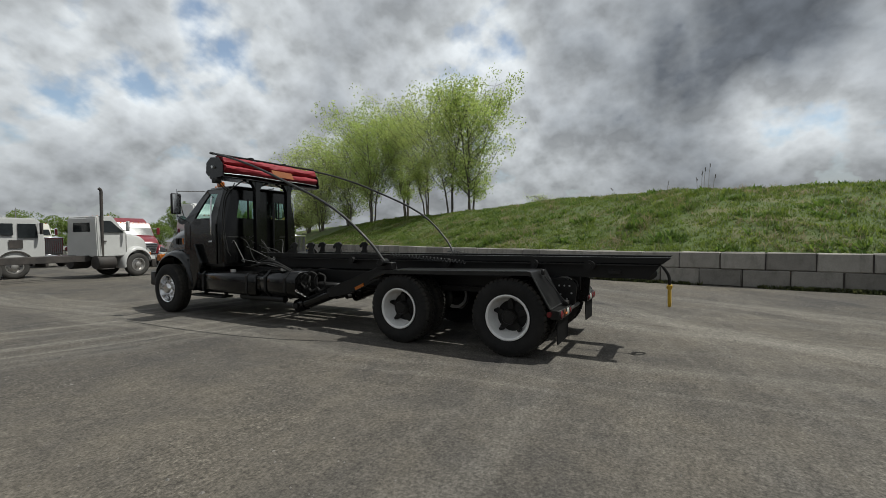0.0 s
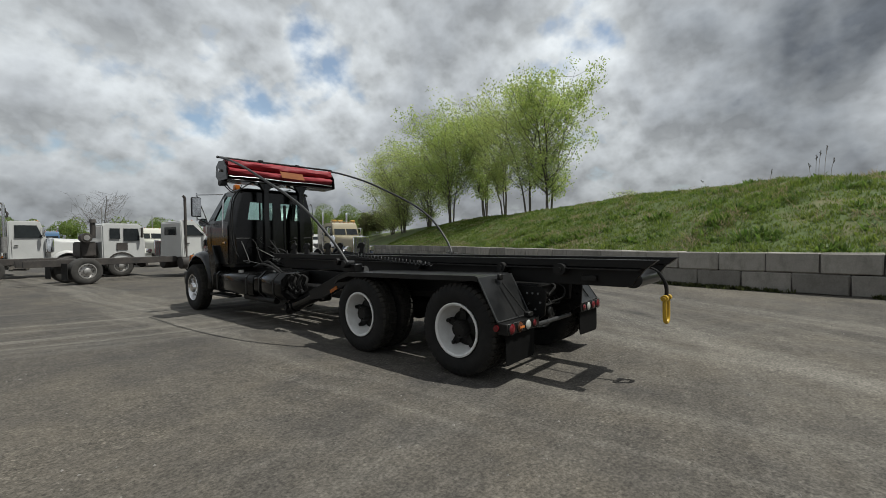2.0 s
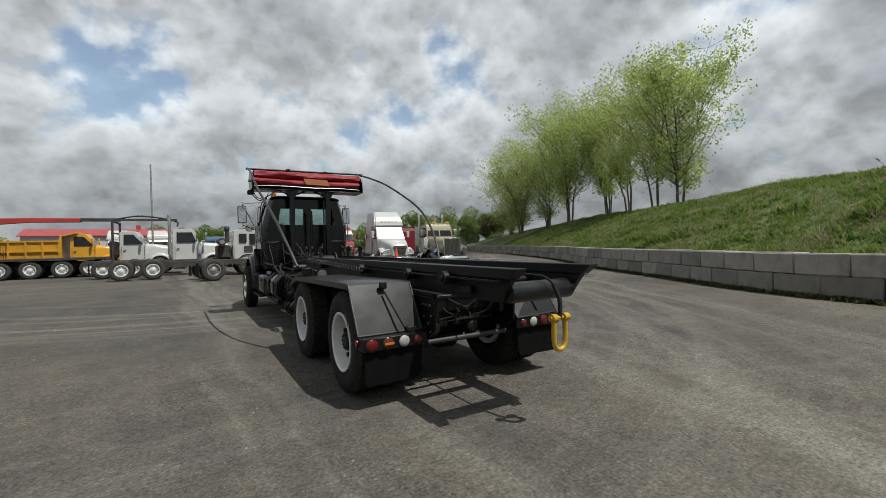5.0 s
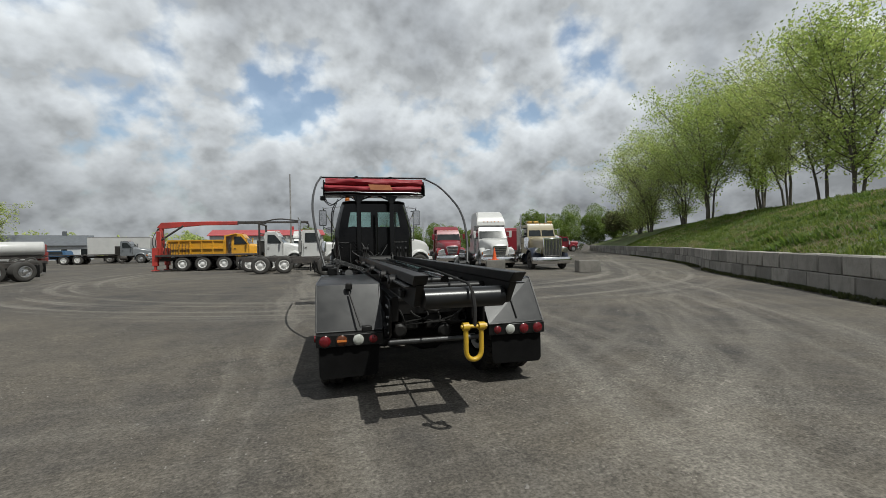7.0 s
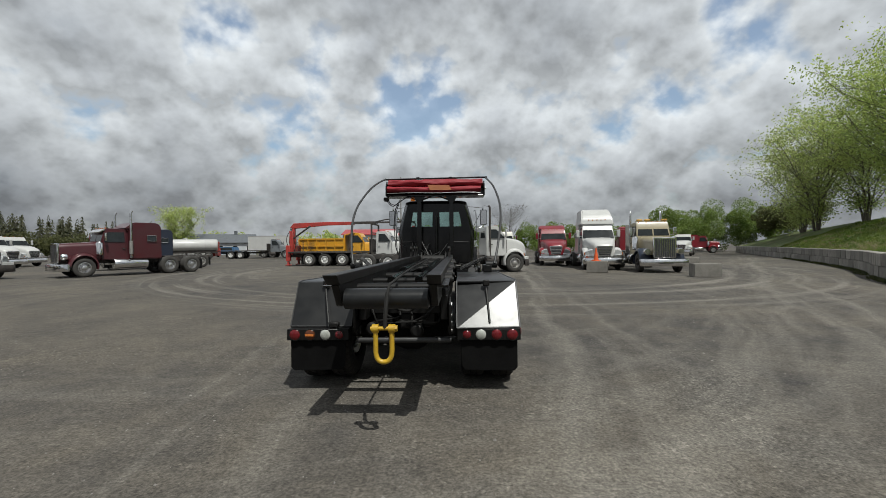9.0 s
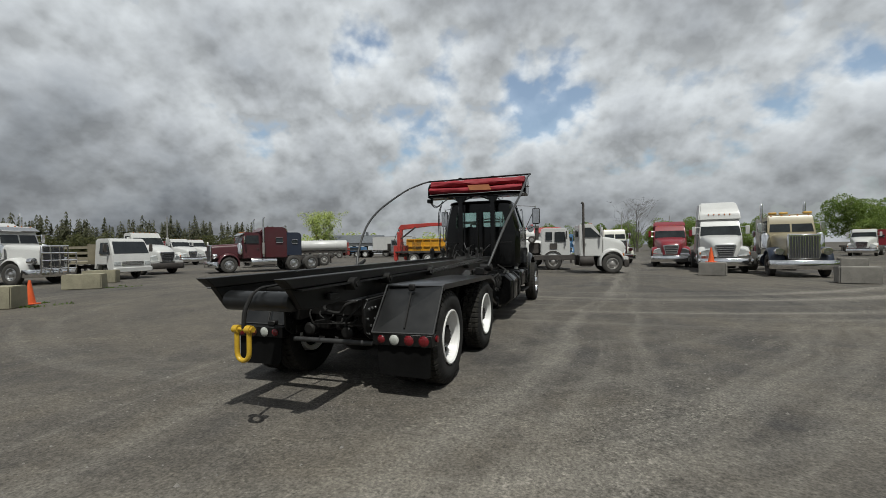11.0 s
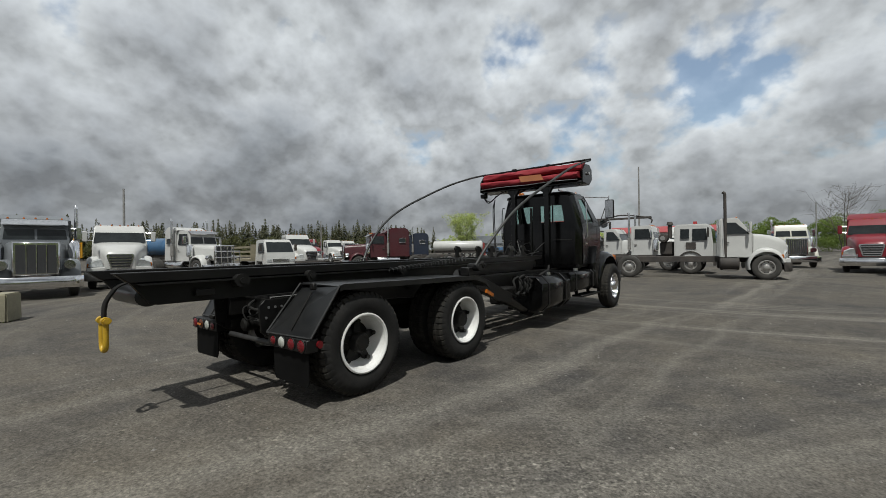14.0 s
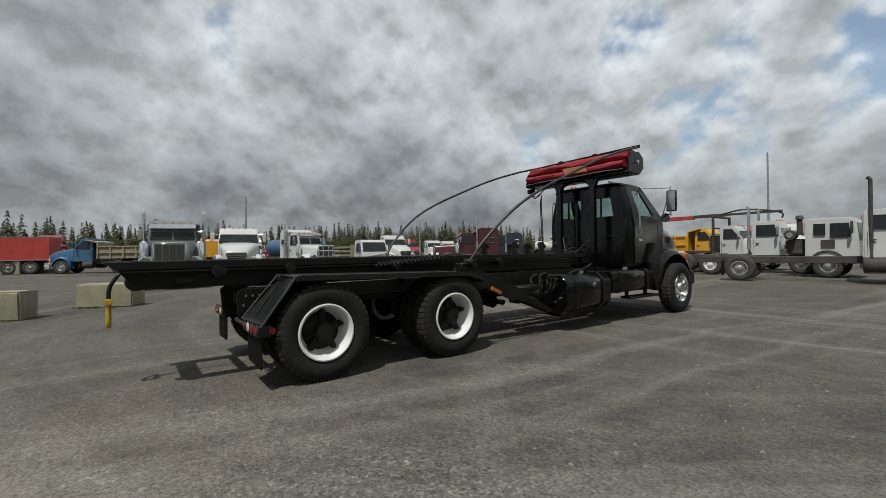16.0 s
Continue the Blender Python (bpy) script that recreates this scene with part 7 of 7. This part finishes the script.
def far_woods(name, label, line, heights, step, seed, mat, depth=5.0, leaf=0.42, leaves=150, foot=0.0):
    """A belt of round-headed trees as one mass: trunks hidden in uneven clumps of leaves."""
    rnd = random.Random(seed)
    verts, faces = [], []
    pts = smooth_path([(*p, foot) for p in line], 12)
    run = 0.0
    for a, b in zip(pts, pts[1:]):
        d = (b - a).length
        while run < d:
            p = a.lerp(b, run / d) + Vector((rnd.uniform(-1, 1), rnd.uniform(-1, 1), 0)) * depth
            h = rnd.uniform(*heights)
            for _ in range(9):
                c = p + Vector((rnd.gauss(0, 0.22) * h, rnd.gauss(0, 0.22) * h, h * rnd.uniform(0.18, 0.86)))
                leaf_cloud(verts, faces, c, h * rnd.uniform(0.13, 0.22), leaves // 9, leaf, rnd, 1.0, True)
            run += step * rnd.uniform(0.7, 1.4)
        run -= d
    me = bpy.data.meshes.new(name)
    me.from_pydata(verts, [], faces)
    me.materials.append(mat)
    tagged(new(name, me), label, "woods", kind="stuff")


far_woods("far_trees", "belt of round leafy green trees at the end of the wall", [(58, 77), (48, 80), (39, 84)], (7.5, 11.0), 2.2, 41, LEAF_FAR, 3.0, 0.12, 9000)
far_woods("far_trees", "belt of leafy green trees behind the parked trucks", [(34, 89), (21, 108), (7, 116), (-11, 122)], (5.0, 8.0), 2.0, 46, LEAF_FAR, 4.0, 0.13, 4200)
far_woods("far_shrubs", "dark low shrubs at the far end of the bank", [(47, 58), (52, 65), (60, 77)], (2.4, 4.2), 1.0, 42, OLIVE, 2.0, 0.14, 1200, 3.6)
far_woods("far_shrubs", "low green shrubs before the spruce row", [(-78, 92), (-85, 69), (-96, 47), (-113, 20), (-112, -9), (-104, -36)], (3.4, 5.6), 0.9, 43, OLIVE, 3.0, 0.22, 520)
far_woods("far_trees", "distant belt of pale green trees", [(-19, 128), (-44, 126), (-70, 119), (-87, 104)], (4.0, 7.0), 1.9, 44, LEAF_PALE, 4.0, 0.3, 320)
far_woods("far_trees", "distant dark woods beyond the bank", [(94, -34), (101, 6), (100, 47), (82, 84)], (4.0, 7.0), 2.4, 45, LEAF_FAR, 4.0, 0.34, 220)


def spruce_row():
    rnd = random.Random(8)
    verts, faces = [], []
    pts = smooth_path([(-85, 98, 0), (-91, 75, 0), (-101, 51, 0), (-119, 23, 0), (-118, -11, 0), (-108, -40, 0), (-95, -65, 0)], 16)
    run = 0.0
    for a, b in zip(pts, pts[1:]):
        d = (b - a).length
        while run < d:
            p = a.lerp(b, run / d) + Vector((rnd.uniform(-5, 5), rnd.uniform(-5, 5), 0))
            h = rnd.uniform(5.6, 9.4) * (1.16 if rnd.random() < 0.12 else 1.0)
            lv = 13
            for i in range(lv):
                f = i / lv
                r = (1 - f) ** 0.75 * h * 0.19 * rnd.uniform(0.75, 1.25) + 0.06
                z = h * (0.08 + 0.92 * f)
                for _ in range(10):
                    q = rnd.uniform(0, 6.283)
                    o = Vector((math.cos(q), math.sin(q), 0))
                    s = Vector((-o.y, o.x, 0)) * r * 0.20
                    root = p + Vector((0, 0, z + 0.05 * h))
                    tip = p + o * r * rnd.uniform(0.75, 1.25) + Vector((0, 0, z - rnd.uniform(0.0, 0.06) * h))
                    m = root.lerp(tip, 0.55)
                    n = len(verts)
                    verts += [root, m - s, tip, m + s]
                    faces.append((n, n + 1, n + 2, n + 3))
            run += rnd.uniform(0.16, 0.42)
        run -= d
    me = bpy.data.meshes.new("spruce_row")
    me.from_pydata(verts, [], faces)
    me.materials.append(NEEDLE)
    tagged(new("spruce_row", me), "row of dark young spruce trees beyond the lot", "woods", kind="stuff")


spruce_row()


# ---- buildings and poles ----
SIDING = material("pale_siding", (0.46, 0.48, 0.50), (0.38, 0.40, 0.42), 0.7, 0.0, 1.0, 20.0)
ROOF_GREY = material("grey_shingles", (0.10, 0.11, 0.12), (0.07, 0.075, 0.085), 0.85, 0.0, 2.0, 20.0, 0.01)
SHED_WALL = material("shed_steel", (0.50, 0.51, 0.50), (0.42, 0.43, 0.42), 0.5, 0.1, 0.6, 15.0)
ROOF_RED = material("red_roof_steel", (0.36, 0.05, 0.05), (0.28, 0.04, 0.04), 0.5, 0.1, 0.8, 20.0)


def house(name, label, at, w, d, eaves, ridge, wall, roof, windows, group=""):
    t = thing(name, label, "building", group, at)
    bm = B()
    prism(bm, [(-d / 2, 0), (d / 2, 0), (d / 2, eaves), (0, ridge), (-d / 2, eaves)], "x", -w / 2, w / 2)
    wl = part("wall", bm, wall, t)
    for s in (-1, 1):
        bm = B()
        prism(bm, [(s * (d / 2 + 0.4), eaves - 0.16), (s * (d / 2 + 0.4), eaves - 0.04), (0, ridge + 0.14), (0, ridge + 0.01)], "x", -w / 2 - 0.4, w / 2 + 0.4)
        part("roof", bm, roof, t)
    bm = B()
    box(bm, w * 0.2, w * 0.2 + 0.7, -0.4, 0.4, ridge - 0.4, ridge + 0.9)
    part("chimney", bm, roof, t)
    for k in range(windows):
        x = -w / 2 + w * (k + 0.5) / windows
        for s in (-1, 1):
            bm = B()
            box(bm, x - 0.5, x + 0.5, s * (d / 2 + 0.01) - 0.02, s * (d / 2 + 0.01) + 0.02, 1.0, 2.1)
            win = part("window", bm, GLASS_DARK, t)
            bm = B()
            for a, b, c, e in ((-0.58, 0.58, 2.1, 2.2), (-0.58, 0.58, 0.9, 1.0), (-0.58, -0.5, 0.9, 2.2), (0.5, 0.58, 0.9, 2.2)):
                box(bm, x + a, x + b, s * (d / 2 + 0.02) - 0.035, s * (d / 2 + 0.02) + 0.035, c, e)
            part("window_frame", bm, RIM_WHITE, win)
    return t


house("office_building", "grey sided office building with a dark shingled roof", pose(-56.33, 95.12, 0, 0, 0, 30), 15, 8, 2.9, 4.8, SIDING, ROOF_GREY, 5)
house("steel_shed", "pale steel shed with a red roof edge", pose(-14.95, 97.35, 0, 0, 0, 6), 22, 14, 4.4, 5.6, SHED_WALL, ROOF_RED, 4)


def light_pole(place, h, label):
    t = thing("light_pole", label, "pole", "light poles", pose(*place, 0, 0, 0))
    bm = B()
    cyl(bm, (0, 0, 0), (0, 0, h), 0.075, 0.05, n=10)
    part("pole", bm, DUST_ALLOY, t)
    return t


light_pole((-4.5, 32.6, 0), 7.7, "slim grey steel pole behind the parked trucks")
light_pole((-22.9, 4.0, 0), 4.9, "slim grey pole behind the white truck")
for x, y, h in ((7.1, 62.2, 6.2), (14.9, 72.0, 6.0), (-33.5, 23.8, 4.6)):
    light_pole((x, y, 0), h, "slim pale lamp pole beyond the trucks")


def pickup(label, at, color, cap):
    t = thing("pickup" if not cap else "car", label, "car", "", at)
    bm = B()
    prism(bm, [(-2.7, 0.45), (-2.7, 1.05), (-0.6, 1.1), (-0.5, 1.1), (1.2, 1.08), (2.4, 1.0), (2.5, 0.5)], "x", -0.95, 0.95)
    part("body", bm, color, t, bevel=0.06)
    bm = B()
    prism(bm, [(-2.6 if cap else -0.9, 1.05), (-2.4 if cap else -0.7, 1.75), (0.4, 1.78), (1.2, 1.08)], "x", -0.85, 0.85)
    taper(bm, 1.1, 1.8, 0.85)
    c = part("cabin", bm, color, t, bevel=0.05)
    for s in (-1, 1):
        bm = B()
        sheet(bm, [(s * 0.83, -2.2 if cap else -0.7, 1.2), (s * 0.83, 0.8, 1.2), (s * 0.76, 0.3, 1.65), (s * 0.76, -2.1 if cap else -0.6, 1.65)], (s, 0, 0), 0.02)
        part("side_window", bm, GLASS_DARK, c)
        for y in (-1.75, 1.65):
            plain_wheel(t, 0.72, y, s, DUST_ALLOY, 0.24, 0.37)
    bm = B()
    sheet(bm, [(-0.78, 1.18, 1.12), (0.78, 1.18, 1.12), (0.70, 0.48, 1.72), (-0.70, 0.48, 1.72)], (0, 0.6, 0.7), 0.02)
    part("windscreen", bm, GLASS_DARK, c)


pickup("white pickup parked before the office", facing(-45.38, 67.86, -0.900, 0.200), WHITE, False)
pickup("dark blue car parked before the office", facing(-40.93, 68.89, -0.900, 0.101), BLUEP, True)
t = thing("site_box", "orange steel site box far across the lot", "container", "", pose(-41.89, 58.05, 0, 0, 0, 30))
bm = B()
box(bm, -1.3, 1.3, -1.2, 1.2, 0.9, 2.9)
part("box", bm, ORANGEP, t, bevel=0.04)
bm = B()
for x in (-1.1, 1.1):
    box(bm, x - 0.1, x + 0.1, -1.0, 1.0, 0, 0.9)
part("stand", bm, FRAME, t)


# ---- blocks, cones and small things ----
def jersey_block(label, at, mat, l=1.35, w=0.66, h=0.62, seed=0):
    rnd = random.Random(seed)
    bm = B()
    box(bm, -l / 2, l / 2, -w / 2, w / 2, 0, h)
    bmesh.ops.bevel(bm, geom=bm.edges[:], offset=0.03, segments=2, affect="EDGES")
    for v in bm.verts:
        v.co += Vector((rnd.uniform(-1, 1), rnd.uniform(-1, 1), rnd.uniform(-1, 0.6))) * 0.008
    for v in bm.verts:
        v.co.z = max(0.0, v.co.z)
    ob = tagged(part("concrete_block", bm, mat), label, "block", "concrete blocks of the lot")
    ob.matrix_basis = at
    return ob


jersey_block("weathered pale concrete block with worn edges", pose(-12.89, 2.31, 0, 0, 0, 31), CONCRETE_YELLOW, 1.25, seed=1)
jersey_block("yellowed concrete block with weeds at its foot", pose(-9.13, -2.26, 0, 0, 0, 63), CONCRETE_YELLOW, seed=2)
jersey_block("pale concrete block before the parked cabover", pose(-17.14, 7.16, 0, 0, 0, 39), CONCRETE_YELLOW, seed=3)
jersey_block("pale concrete block at the edge of the row", pose(-7.64, -4.28, 0, 0, 0, 70), CONCRETE_YELLOW, seed=4)
jersey_block("concrete block before the maroon tractor", pose(-20.10, 9.69, 0, 0, 0, 40), CONCRETE_YELLOW, seed=5)
jersey_block("grey concrete block with an orange cone on it", pose(8.20, 18.50, 0, 0, 0, -20), CONCRETE, 1.1, seed=6)
jersey_block("grey concrete block before the tan tractor", pose(11.84, 14.68, 0, 0, 0, -8), CONCRETE, 1.15, seed=7)
jersey_block("grey concrete block beyond the tan tractor", pose(16.15, 24.29, 0, 0, 0, -8), CONCRETE, 1.15, seed=8)
for x, y, l in ((-42.3, -7.4, 3.2), (-41.8, -9.6, 2.4)):
    ob = tagged(jersey_block("weathered yellowish block stacked at the lot's edge", pose(x, y, 0, 0, 0, 68), TIMBER, l, 1.0, 1.15, seed=int(-y)))
    ob["group"] = "blocks at the edge"


def cone(at, label):
    t = thing("traffic_cone", label, "cone", "traffic cones", at)
    bm = B()
    box(bm, -0.18, 0.18, -0.18, 0.18, 0, 0.035)
    part("base", bm, CONE, t, bevel=0.01)
    bm = B()
    tube(bm, [(0, 0, 0.03), (0, 0, 0.3), (0, 0, 0.68), (0, 0, 0.72)], 0.13, 18, (0.14, 0.095, 0.035, 0.028))
    part("body", bm, CONE, t)


cone(pose(-13.04, 3.21, 0, 0, 0, 9), "orange traffic cone leaning beside a concrete block")
cone(pose(8.16, 18.58, 0.62, 0, 0, 30), "orange traffic cone standing on a concrete block")


def reeds(places):
    """Tall dry stems with drooping seed heads on the crest."""
    rnd = random.Random(2)
    for x, y, z, h in places:
        t = thing("dry_reed", "tall dry reed stem with a brown seed head on the crest", "plant", "dry reeds on the crest", pose(x, y, z, 0, 0, rnd.uniform(0, 360)))
        bend = rnd.uniform(0.05, 0.28)
        path = smooth_path([(0, 0, -0.1), (bend * 0.15, 0, h * 0.5), (bend, 0, h)], 4)
        bm = B()
        tube(bm, path, 0.008, 5)
        part("stem", bm, STRAW, t)
        bm = B()
        d = (path[-1] - path[-2]).normalized()
        for k in range(7):
            q = path[-1] + d * (0.035 * k - 0.08)
            o = Vector((rnd.uniform(-1, 1), rnd.uniform(-1, 1), 0.8)).normalized()
            cyl(bm, q, q + o * 0.10 * (1 - k * 0.09), 0.017, 0.004, 5)
        part("seed_head", bm, BARK, t, "brown feathery seed head")


reeds([(*bank_xy, on_bank(*bank_xy), h) for bank_xy, h in (((20.7, -3.5), 1.35), ((20.9, -3.3), 1.15), ((21.3, -3.2), 0.9), ((21.6, -3.0), 0.6), ((20.5, -3.7), 0.8), ((22.0, -1.5), 0.45), ((24.1, 1.6), 0.5))])


def weeds(name, label, spots, mat, seed, height):
    """Low weeds in tufts at a foot: short blades and round leaves."""
    rnd = random.Random(seed)
    verts, faces = [], []
    for x, y, spread in spots:
        for _ in range(rnd.randint(10, 18)):
            a, h = rnd.uniform(0, 6.283), height * rnd.uniform(0.3, 1.2)
            q = Vector((x + rnd.gauss(0, spread), y + rnd.gauss(0, spread), -0.005))
            side = Vector((math.cos(a), math.sin(a), 0)) * 0.012 * rnd.uniform(0.6, 1.8)
            tip = q + Vector((math.cos(a + 1.3) * h * 0.9 * rnd.random(), math.sin(a + 1.3) * h * 0.9 * rnd.random(), h))
            mid = q.lerp(tip, 0.5) + Vector((0, 0, 0.1 * h))
            i = len(verts)
            verts += [q - side, q + side, mid + side * 1.3, mid - side * 1.3, tip]
            faces += [(i, i + 1, i + 2, i + 3), (i + 3, i + 2, i + 4)]
    me = bpy.data.meshes.new(name)
    me.from_pydata(verts, [], faces)
    me.materials.append(mat)
    tagged(new(name, me), label, "weeds", kind="stuff")


def wall_foot_spots():
    rnd = random.Random(6)
    for i in range(2200):
        s = rnd.uniform(6, 60)
        if noise.noise(Vector((s * 0.35, 0, 3))) + rnd.uniform(-0.25, 0.35) < 0:
            continue
        p, d = wall_frame(s)
        off = 0.06 + abs(rnd.gauss(0, 0.10))
        yield p.x - d.y * off, p.y + d.x * off, 0.05


MOSS = leaf_material("moss_weed", (0.060, 0.075, 0.026), (0.085, 0.088, 0.036), 0.4)
weeds("wall_foot_weeds", "dark mossy weeds and dirt along the foot of the wall", wall_foot_spots(), MOSS, 4, 0.12)
weeds("block_weeds", "green weeds growing at the feet of the concrete blocks", [(x + dx, y + dy, 0.08) for x, y in ((-9.13, -2.26), (-12.43, 3.26), (-7.64, -4.28), (-16.51, 8.25)) for dx, dy in ((0.1, -0.6), (-0.3, -0.55), (0.4, -0.4), (0.45, 0.35), (0.5, 0), (-0.5, 0.3), (0.25, -0.5))], WEED, 5, 0.06)


def stones():
    """Loose gravel of the lot near the truck."""
    rnd = random.Random(12)
    verts, faces = [], []
    for _ in range(5200):
        x, y = rnd.uniform(-9, 9.2), rnd.uniform(-6.5, 9)
        if noise.noise(Vector((x * 0.3, y * 0.3, 2))) < 0.02 and rnd.random() < 0.8:
            continue
        r = rnd.uniform(0.004, 0.012) if rnd.random() < 0.95 else rnd.uniform(0.012, 0.022)
        i = len(verts)
        a = rnd.uniform(0, 6.28)
        for k in range(4):
            q = a + k * 1.571
            verts.append((x + r * rnd.uniform(0.7, 1.3) * math.cos(q), y + r * rnd.uniform(0.7, 1.3) * math.sin(q), -0.001))
        verts.append((x, y, r * rnd.uniform(0.6, 1.1)))
        faces += [(i, i + 1, i + 4), (i + 1, i + 2, i + 4), (i + 2, i + 3, i + 4), (i + 3, i, i + 4)]
    me = bpy.data.meshes.new("gravel")
    me.from_pydata(verts, [], faces)
    me.materials.append(material("gravel_stone", (0.22, 0.205, 0.185), (0.09, 0.085, 0.08), 0.9, 0.0, 3.0, 30.0))
    tagged(new("gravel", me), "loose small stones scattered over the lot", "gravel", kind="stuff")


stones()


# ---- the wall of concrete blocks ----
def block_wall():
    core = B()
    rows = []
    for i in range(int(WALL_LENGTH / 1.0) + 1):
        p, d = wall_frame(i * 1.0)
        n = Vector((d.y, -d.x, 0))
        rows.append([p + n * 0.06 + Vector((0, 0, -0.1)), p + n * 0.44 + Vector((0, 0, -0.1)), p + n * 0.44 + Vector((0, 0, 1.04)), p + n * 0.06 + Vector((0, 0, 1.04))])
    loft(core, rows)
    wall = tagged(part("block_wall", core, FRAME), "retaining wall of large grey concrete blocks in two courses", "wall", kind="structure")
    rnd = random.Random(77)
    kinds = []
    for k in range(4):
        bm = B()
        box(bm, -0.575, 0.575, 0, 0.5, 0, 0.53)
        bmesh.ops.bevel(bm, geom=bm.edges[:], offset=0.026, segments=1, affect="EDGES")
        for v in bm.verts:
            v.co += Vector((rnd.uniform(-1, 1), rnd.uniform(-1, 1), rnd.uniform(-1, 1))) * 0.012
        me = bpy.data.meshes.new("block")
        bm.to_mesh(me)
        bm.free()
        me.materials.append(BLOCK)
        kinds.append(me)
    s0 = 0.0
    for course in range(2):
        s = 0.2 + 0.58 * course
        while s < WALL_LENGTH - 0.6:
            p, d = wall_frame(s)
            o = new("block", rnd.choice(kinds))
            o.parent = wall
            n = Vector((d.y, -d.x, 0))
            push = rnd.uniform(-0.025, 0.025)
            o.matrix_basis = Matrix.Translation(p + n * push + Vector((0, 0, 0.54 * course + rnd.uniform(-0.004, 0.006)))) @ Matrix.Rotation(math.atan2(d.y, d.x) + math.pi + rnd.uniform(-0.012, 0.012), 4, "Z") @ Matrix.Translation((0, -0.0, 0)) @ Matrix.Rotation(0, 4, "Z")
            o.matrix_basis = o.matrix_basis @ Matrix.Scale(rnd.uniform(0.985, 1.0), 4, (1, 0, 0))
            s += 1.165


BLOCK = material("wall_concrete", (0.285, 0.268, 0.240), (0.19, 0.18, 0.16), 0.92, 0.0, 1.9, 26.0, 0.008)
_t = BLOCK.node_tree
_p = _t.nodes["Principled BSDF"]
_info = _t.nodes.new("ShaderNodeObjectInfo")
_tone = ramp_node(_t, _info.outputs["Random"], [(0.0, 0.66), (1.0, 1.18)])
_src = _p.inputs["Base Color"].links[0].from_socket
_co = _t.nodes.new("ShaderNodeTexCoord").outputs["Object"]
# rain stains running down the faces
_map = _t.nodes.new("ShaderNodeMapping")
_map.inputs["Scale"].default_value = (3.2, 3.2, 1.3)
_t.links.new(_co, _map.inputs["Vector"])
_shift = _t.nodes.new("ShaderNodeVectorMath")
_shift.operation = "ADD"
_t.links.new(_map.outputs[0], _shift.inputs[0])
_t.links.new(_info.outputs["Location"], _shift.inputs[1])
_stain = ramp_node(_t, noise_node(_t, _shift.outputs[0], 1.0, 5.0, 0.65), [(0.50, 0.0), (0.74, 0.55)])
_tinted = mix_node(_t, _stain, mix_node(_t, 1.0, _src, _tone, "MULTIPLY"), (0.085, 0.083, 0.066))
_t.links.new(_tinted, _p.inputs["Base Color"])
block_wall()
